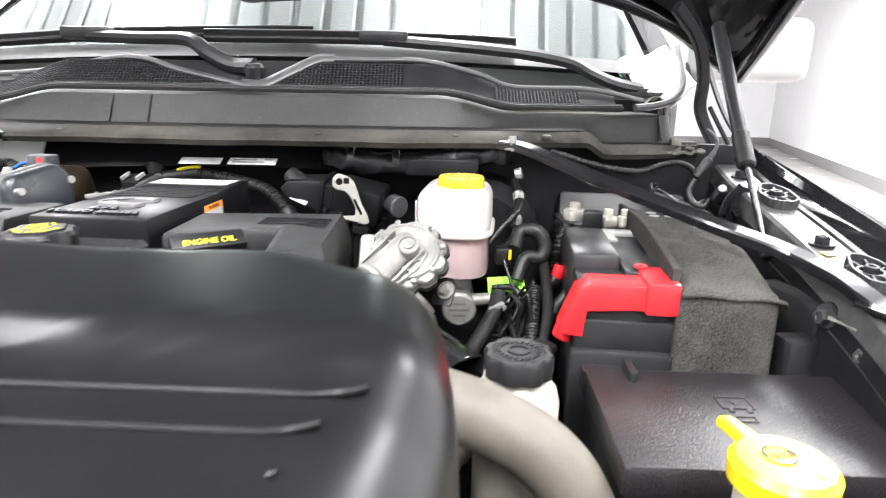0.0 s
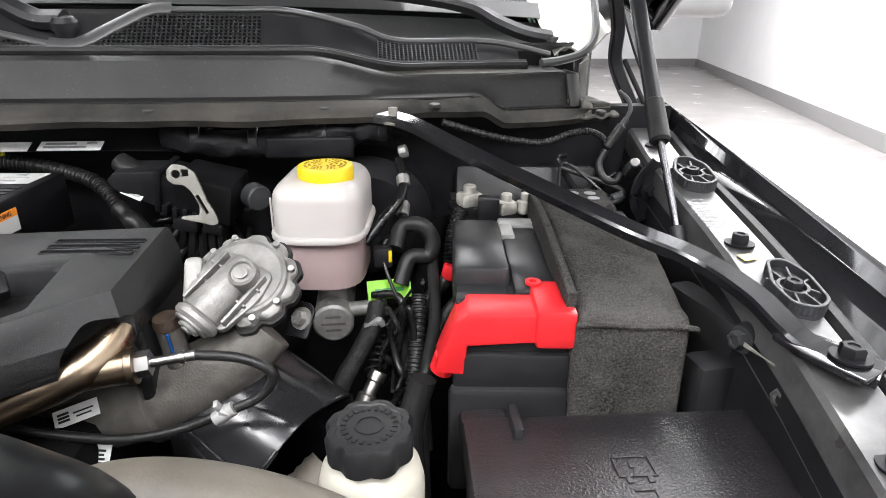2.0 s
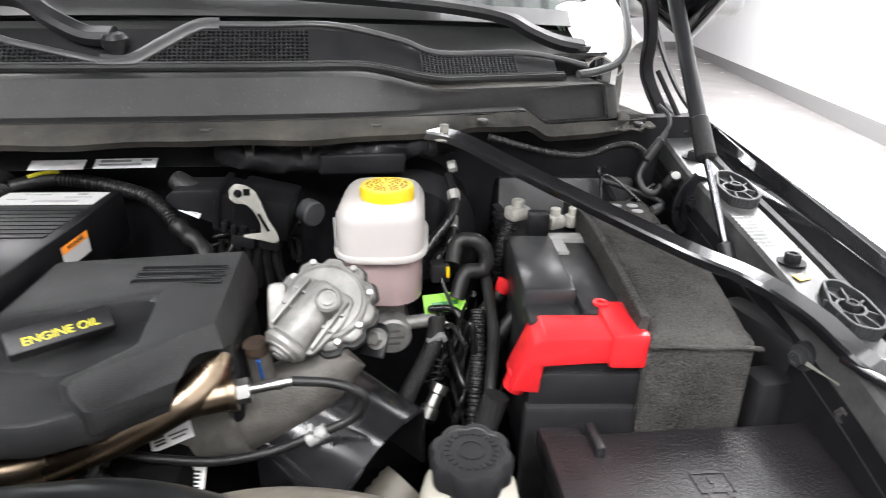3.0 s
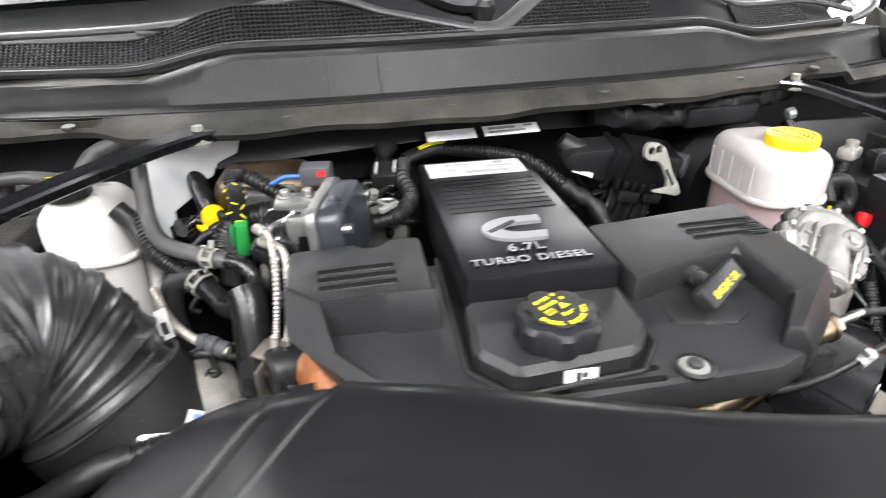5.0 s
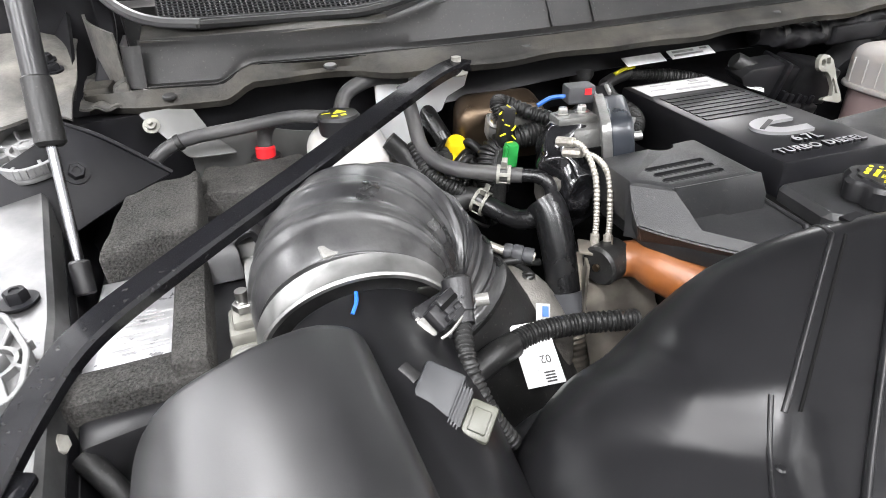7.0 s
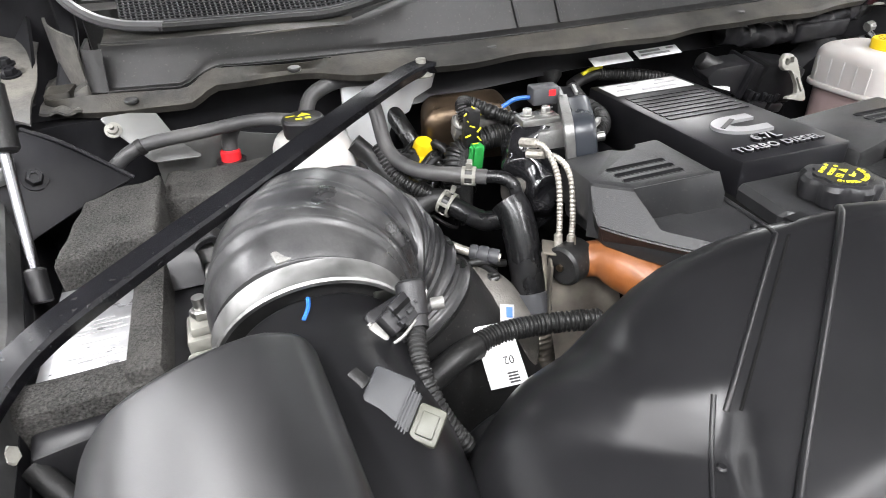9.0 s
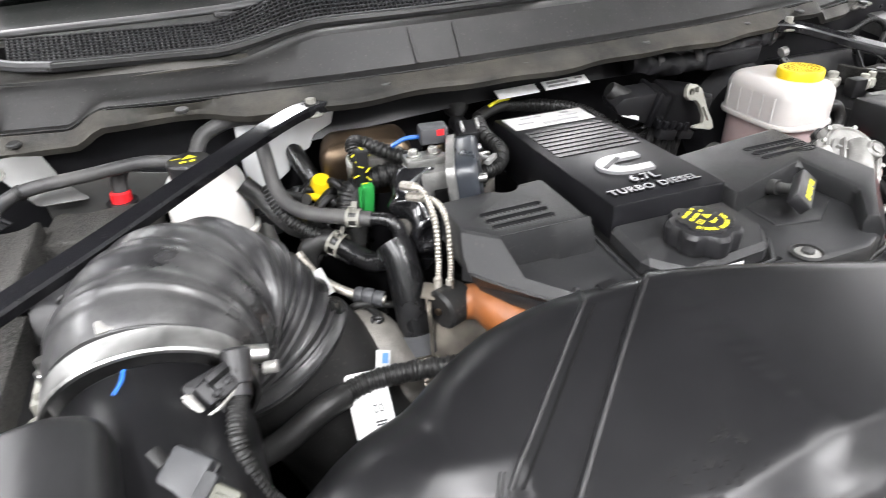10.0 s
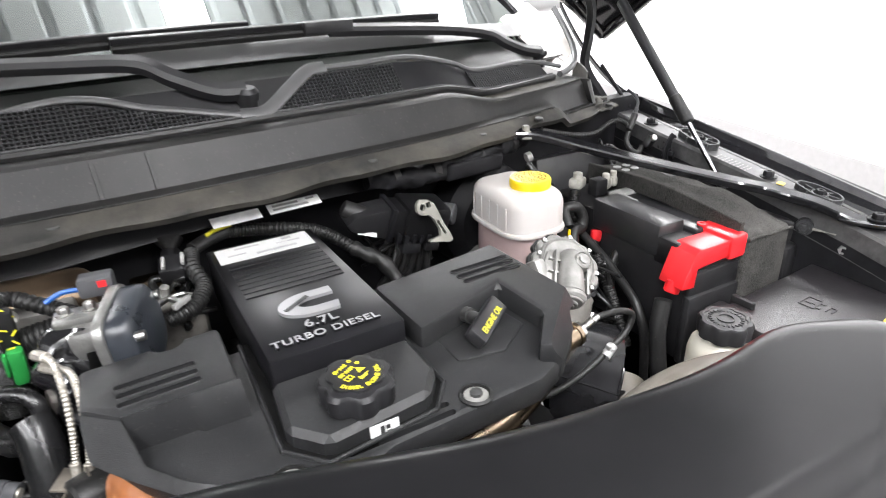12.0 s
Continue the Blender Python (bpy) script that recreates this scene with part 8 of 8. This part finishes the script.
part("loom", conduit([(-0.29, -0.06, 1.20), (-0.33, -0.055, 1.198), (-0.365, -0.05, 1.185), (-0.38, -0.07, 1.15)], 0.013, 0.005), M_RUBBER, wrap)

tangle("wire_bundle", "dark wires and loom behind the coolant hoses", (-0.435, -0.06, 1.08), (-0.34, 0.03, 1.19), 12, 33, 0.0025, 0.007)
tangle("wire_bundle", "thin black wires by the turbocharger", (-0.44, -0.20, 1.02), (-0.36, -0.12, 1.11), 8, 41)

flex = thing("braided_sensor_line", "two braided steel pressure lines on a bracket", "pressure lines", (-0.332, -0.2, 1.13))
for dx, dy in ((0.0, 0.0), (0.010, -0.008)):
    part("line", sweep([(-0.327 + dx * 0.3, -0.145 + dy, 1.222 - dx), (-0.32 + dx, -0.165 + dy, 1.222 - dx), (-0.318 + dx, -0.188 + dy, 1.20), (-0.322 + dx, -0.202 + dy, 1.165), (-0.327 + dx, -0.210 + dy, 1.140)], lambda u: 0.0031 * (1 + 0.11 * math.sin(u * 230)), 300, 10), M_BRAID, flex)
    part("fitting", rod((-0.332 + dx * 0.3, -0.138 + dy, 1.221 - dx), (-0.323 + dx * 0.5, -0.156 + dy, 1.224 - dx), 0.0052, seg=8, bev=0.001), M_BRAID, flex)
    part("foot", rod((-0.327 + dx, -0.209 + dy, 1.146), (-0.328 + dx, -0.212 + dy, 1.130), 0.0046, seg=10, bev=0.001), M_BRAID, flex)
part("bracket", cbox((-0.322, -0.218, 1.130), (0.05, 0.026, 0.003), 0.0008, (0, 8, -30)), M_SHIELD, flex)
part("safety_wire", rod((-0.319, -0.226, 1.150), (-0.318, -0.232, 1.10), 0.001, seg=6), M_SHIELD, flex)
damp = thing("pulsation_damper", "black round damper with centre screw", "damper", (-0.32, -0.22, 1.1))
part("drum", rod((-0.336, -0.230, 1.120), (-0.304, -0.220, 1.120), 0.021, seg=28, bev=0.003), M_RUBBER, damp)
part("screw", rod((-0.3365, -0.2302, 1.120), (-0.339, -0.231, 1.120), 0.004, seg=8), M_BRONZE, damp)
spr = thing("wound_spring", "short steel spring by the turbo bracket", "spring", (-0.285, -0.2, 1.13))
part("coil", sweep([(-0.292 + 0.0045 * k / 8 * 1.2 + 0.006 * math.cos(k * math.pi / 4), -0.190 - 0.0032 * k / 8 * 1.2 + 0.006 * math.sin(k * math.pi / 4), 1.150 - 0.003 * k / 8) for k in range(64)], 0.0013, 260, 6), M_STEEL, spr)

silicone = thing("charge_pipe_boot", "orange-brown silicone charge pipe", "charge pipe", (-0.25, -0.28, 1.05))
part("tube", sweep([(-0.308, -0.224, 1.118), (-0.290, -0.240, 1.122), (-0.276, -0.268, 1.120), (-0.262, -0.30, 1.114), (-0.245, -0.35, 1.10)], lambda u: 0.0185 + 0.0075 * ease(0.1, 0.45, u), 40, 26), M_ORANGE, silicone, angle=80)
shieldL = thing("heat_shield", "dull stainless heat shield with cut-outs", "heat shield", (-0.32, -0.24, 0.98))
sh = moved(prism(rounded([(-0.05, 0.06), (0.01, 0.045), (0.06, 0.06), (0.075, 0.02), (0.03, 0.01), (0.03, -0.015), (0.07, -0.02), (0.06, -0.08), (-0.05, -0.09)], 0.008), -0.0012, 0.0012, 0), frame_on((-0.295, -0.232, 1.070), (0.95, 0.1, -0.1), (-0.25, -0.85, 0.45)))
part("plate", sh, M_SHIELD, shieldL)
part("fold", cbox((-0.341, -0.218, 1.075), (0.003, 0.03, 0.10), 0.001, (0, 0, -25)), M_SHIELD, shieldL)
rear_sh = thing("turbo_heat_shield", "bronze heat-tinted shield at the rear of the engine", "heat shield", (-0.33, 0.02, 1.12))
part("shell", moved(cushion(dense(rounded([(-0.06, -0.03), (0.06, -0.035), (0.055, 0.03), (-0.05, 0.03)], 0.02), 0.008), lambda x, y: 0.0, 0.02, -0.07, 5, 4), pose(-0.325, 0.015, 1.226, 14, 0, -10)), M_TINTED, rear_sh)
part("bracket", cbox((-0.325, -0.03, 1.205), (0.07, 0.02, 0.03), 0.005, (20, 0, -10)), M_CAST, rear_sh)
part("bolt", hexbolt((-0.352, -0.035, 1.215), (-0.2, -0.6, 0.7), 0.007, 0.007), M_STEEL, rear_sh)

turbo = thing("turbocharger", "dull cast turbocharger housing deep in the bay", "turbocharger", (-0.40, -0.2, 0.95))
part("volute", sweep([(-0.43, -0.15, 1.06), (-0.40, -0.18, 1.07), (-0.385, -0.215, 1.04), (-0.41, -0.24, 1.0), (-0.45, -0.22, 0.97)], lambda u: 0.036 - 0.010 * u, 40, 26), M_IRON, turbo, angle=80)
part("sensor_line", sweep([(-0.445, -0.10, 1.15), (-0.43, -0.13, 1.13), (-0.405, -0.155, 1.118), (-0.375, -0.175, 1.112)], lambda u: 0.0048 * (1 + 0.05 * math.sin(u * 150)), 90, 12), M_BRAID, turbo)
part("line_fitting", join(lathe([(0, 0), (0.007, 0), (0.0085, 0.003), (0.0085, 0.008), (0.0075, 0.009), (0.0092, 0.012), (0.0092, 0.02), (0.0075, 0.021), (0.0085, 0.024), (0.0085, 0.032), (0, 0.032)], (-0.402, -0.155, 1.117), (-0.368, -0.178, 1.110), 16)), M_GREYPL, turbo)
tg = part("tag", sheet(frame_on((-0.432, -0.145, 1.135), (0.4, 0, -1), (-0.3, -0.8, 0.5)), 0.03, 0.013), M_WHITE, turbo)
part("tag_print", bars_on(frame_on((-0.4322, -0.1456, 1.1353), (0.4, 0, -1), (-0.3, -0.8, 0.5)), [(0.004, 0, 0.012, 0.006)]), M_INK, tg)
bl = part("badge_plate", sheet(frame_on((-0.405, -0.245, 1.090), (0.6, -0.2, -0.1), (-0.1, -0.7, 0.7)), 0.014, 0.028), M_LTGREY, turbo)
part("badge_blue", bars_on(frame_on((-0.405, -0.2456, 1.0907), (0.6, -0.2, -0.1), (-0.1, -0.7, 0.7)), [(0.002, 0.006, 0.006, 0.010)]), M_BLUE, bl)
small = thing("vent_fitting", "small chrome plug and black vent hose", "fitting", (-0.46, -0.03, 1.1))
part("plug", rod((-0.467, 0.012, 1.166), (-0.467, 0.010, 1.180), 0.0105, seg=22, bev=0.002), M_CAST, small)
part("plug_clip", join(rod((-0.466, 0.008, 1.135), (-0.467, 0.012, 1.166), 0.012, 0.0085, seg=8), cbox((-0.460, 0.0, 1.150), (0.018, 0.008, 0.016), 0.002)), M_PLASTIC, small)
part("pipe", sweep([(-0.466, 0.008, 1.15), (-0.462, -0.008, 1.115), (-0.460, -0.035, 1.085), (-0.466, -0.06, 1.06)], 0.0105, 20, 14), M_CAST, small)
part("hose", sweep([(-0.48, -0.02, 1.21), (-0.462, -0.03, 1.19), (-0.44, -0.06, 1.165), (-0.415, -0.06, 1.15), (-0.40, -0.04, 1.13)], 0.011, 30, 12), M_RUBBER, small)

# mass airflow sensor, harness and pressure sensor on the filter outlet
maf = thing("airflow_sensor", "black airflow sensor plug clipped to the outlet", "sensor", (-0.55, -0.34, 1.19))
MF = frame_on((-0.545, -0.340, 1.205), (0.75, 0.35, 0.2), (0.35, -0.55, 0.75)) @ Matrix.Diagonal((0.82, 0.82, 0.82, 1))
part("base", moved(prism(rounded([(-0.03, -0.018), (0.02, -0.022), (0.026, 0.012), (-0.02, 0.02)], 0.006), -0.012, 0.004, 0.002), MF), M_PLASTIC, maf)
part("plug", moved(join(box((-0.018, -0.009, 0.003), (0.026, 0.010, 0.016), 0.002), box((-0.008, -0.011, 0.006), (0.014, 0.012, 0.019), 0.002)), MF), M_PLASTIC, maf)
for k in range(3):
    part("plug_rib", moved(box((-0.012 + 0.012 * k, -0.007 + 0.002 * k, 0.0155), (-0.004 + 0.012 * k, -0.003 + 0.002 * k, 0.0215), 0.0008), MF), M_PLASTIC, maf)
# black strip on the plug's top paints a shaded slot
part("plug_slot", moved(box((-0.010, 0.002, 0.0188), (0.012, 0.006, 0.0196)), MF), M_SHADE, maf)
part("boot", join(rod((-0.527, -0.326, 1.222), (-0.531, -0.344, 1.204), 0.0105, 0.0095, seg=18, bev=0.002), rod((-0.5305, -0.342, 1.206), (-0.5325, -0.350, 1.200), 0.0085, seg=16)), M_PLASTIC, maf)
part("clip", moved(join(box((-0.028, -0.008, 0.003), (-0.020, 0.010, 0.010), 0.002), rod((-0.024, 0.012, 0.005), (-0.024, -0.012, 0.005), 0.0028, seg=10)), MF), M_CAST, maf)
part("latch_wire", moved(sweep([(-0.024, -0.012, 0.006), (-0.012, -0.014, 0.012), (0.004, -0.012, 0.016)], 0.0014, 14, 6), MF), M_CAST, maf)
part("screw", rod((-0.512, -0.325, 1.197), (-0.503, -0.328, 1.198), 0.0048, seg=10), M_CAST, maf)
part("loom", conduit([(-0.532, -0.348, 1.201), (-0.537, -0.362, 1.196), (-0.540, -0.378, 1.187), (-0.537, -0.391, 1.170), (-0.531, -0.398, 1.154), (-0.522, -0.405, 1.138)], 0.0060, 0.0038), M_RUBBER, maf)
press = thing("pressure_sensor", "grey pressure sensor with beige-green plug", "sensor", (-0.575, -0.41, 1.17))
PS = frame_on((-0.5775, -0.4035, 1.193), (0.9, -0.25, -0.1), (-0.1, -0.5, 0.85)) @ pose(0.004, 0.004, 0, 0, 0, -26) @ Matrix.Diagonal((0.85, 0.85, 0.85, 1))
part("body", moved(box((-0.016, -0.018, -0.004), (0.014, 0.022, 0.012), 0.003), PS), M_SENSOR, press)
part("base_plate", moved(prism(rounded([(-0.030, -0.036), (-0.004, -0.036), (0.018, 0.022), (-0.018, 0.026)], 0.008), -0.010, -0.002, 0.002), PS), M_PLASTIC, press)
part("socket", moved(box((0.012, -0.018, -0.006), (0.022, 0.014, 0.012), 0.002), PS), M_SENSOR, press)
part("plug", moved(join(box((0.022, -0.016, -0.006), (0.042, 0.010, 0.012), 0.003), box((0.026, -0.012, 0.011), (0.038, 0.004, 0.015), 0.001)), PS), M_PLUG, press, "beige connector with a green lock")
part("plug_lock", moved(box((0.024, -0.018, -0.002), (0.042, -0.0155, 0.003), 0.0005), PS), M_YELLOWINK, press)
part("screw", moved(join(rod((-0.016, -0.026, 0.0), (-0.016, -0.026, 0.006), 0.0068, seg=18, bev=0.001), rod((-0.016, -0.026, 0.006), (-0.016, -0.026, 0.010), 0.0040, seg=6)), PS), M_STEEL, press)
for k in range(4):
    part("body_rib", moved(box((0.0125 + 0.0022 * k, -0.0185, 0.0121), (0.0135 + 0.0022 * k, 0.014, 0.0135)), PS), M_SENSOR, press)
part("nozzle", moved(rod((-0.016, 0.005, 0.002), (-0.030, 0.010, 0.0), 0.008, seg=14), PS), M_RUBBER, press)

# loom with a paper tag between filter and duct
lowl = thing("lower_harness", "black corrugated loom with a white paper tag", "wiring harness", (-0.45, -0.27, 1.05))
part("loom", conduit([(-0.475, -0.278, 1.092), (-0.43, -0.262, 1.090), (-0.38, -0.265, 1.088), (-0.32, -0.28, 1.085)], 0.0098, 0.0042), M_RUBBER, lowl)
part("taped_end", sweep([(-0.56, -0.275, 1.06), (-0.52, -0.285, 1.075), (-0.475, -0.278, 1.092), (-0.45, -0.269, 1.091)], 0.0122, 24, 14), M_RUBBER, lowl)
tm = frame_on((-0.430, -0.278, 1.080), (0.97, -0.12, 0.0), (0.05, -0.55, 0.83))
pt = part("paper_tag", sheet(tm, 0.038, 0.060), M_WHITE, lowl, "white paper tag with small print")
part("print_bar", bars_on(tm, [(0.006, -0.0185 - 0.0028 * k, 0.011 - 0.001 * (k % 2), 0.0016) for k in range(4)], 0.0009), M_INK, pt)
part("print_number", text_bm("02", 0.011, tm @ pose(0.006, -0.006, 0.0008, 0, 0, 180), 0.0003), M_INK, pt)
for row in ((0.006, -0.0145, 0.022, 0.003), (0.0, 0.0265, 0.02, 0.003)):
    part("print_bar", bars_on(tm, [row], 0.0009), M_GREYINK, pt)

# front corner clutter by the left fender
corner = thing("fender_stud", "zinc stud with a cable clip on the inner fender", "stud", (-0.79, -0.29, 1.15))
part("nut", join(rod((-0.806, -0.296, 1.150), (-0.790, -0.301, 1.157), 0.0068, seg=6, bev=0.001), rod((-0.812, -0.294, 1.147), (-0.805, -0.296, 1.150), 0.0115, seg=18, bev=0.001), rod((-0.816, -0.292, 1.145), (-0.812, -0.294, 1.147), 0.009, seg=14)), M_ZINC, corner)
part("clip", join(cbox((-0.806, -0.301, 1.140), (0.006, 0.016, 0.012), 0.002, (0, 20, 20)), cbox((-0.798, -0.304, 1.136), (0.012, 0.006, 0.010), 0.002, (0, 20, 0))), M_BEIGE, corner)
part("cable", sweep([(-0.785, -0.30, 1.14), (-0.765, -0.325, 1.12), (-0.75, -0.345, 1.08)], 0.008, 16, 10), M_RUBBER, corner)
tray = thing("splash_panel", "dark plastic splash panel in front of the battery", "splash panel", (-0.77, -0.28, 1.0))
part("strip", cbox((-0.752, -0.285, 1.10), (0.07, 0.03, 0.10), 0.006, (0, 0, 8)), M_PLASTIC, tray)
cj = thing("cowl_harness", "thin corrugated loom under the cowl", "wiring", (0.55, 0.0, 1.22))
part("loom", conduit([(0.45, 0.03, 1.262), (0.505, 0.03, 1.246), (0.55, 0.03, 1.236), (0.59, 0.03, 1.233), (0.625, 0.03, 1.244), (0.650, 0.03, 1.247), (0.668, 0.025, 1.240), (0.674, 0.020, 1.230)], 0.0045, 0.0036), M_RUBBER, cj)
part("joint", rod((0.673, 0.018, 1.226), (0.694, 0.022, 1.256), 0.0068, seg=16, bev=0.002), M_RUBBER, cj)
part("joint_neck", rod((0.692, 0.022, 1.253), (0.700, 0.024, 1.265), 0.0042, seg=12, bev=0.001), M_GREYPL, cj)
part("grey_cable", sweep([(0.699, 0.024, 1.264), (0.705, 0.027, 1.276), (0.704, 0.036, 1.288), (0.694, 0.046, 1.298)], 0.0030, 24, 10), M_GREYPL, cj, "grey cable up to the hinge")
part("pocket_lead", sweep([(0.672, 0.016, 1.224), (0.663, 0.012, 1.206), (0.667, 0.0, 1.190), (0.680, -0.006, 1.186), (0.690, -0.004, 1.196)], 0.0052, 30, 10), M_RUBBER, cj)
part("pocket_plug", cbox((0.700, -0.012, 1.204), (0.018, 0.016, 0.024), 0.004, (20, 25, 10)), M_PLASTIC, cj)
part("plug_ring", rod((0.6985, -0.020, 1.212), (0.6965, -0.027, 1.217), 0.0062, seg=14, bev=0.001), M_STEEL, cj)
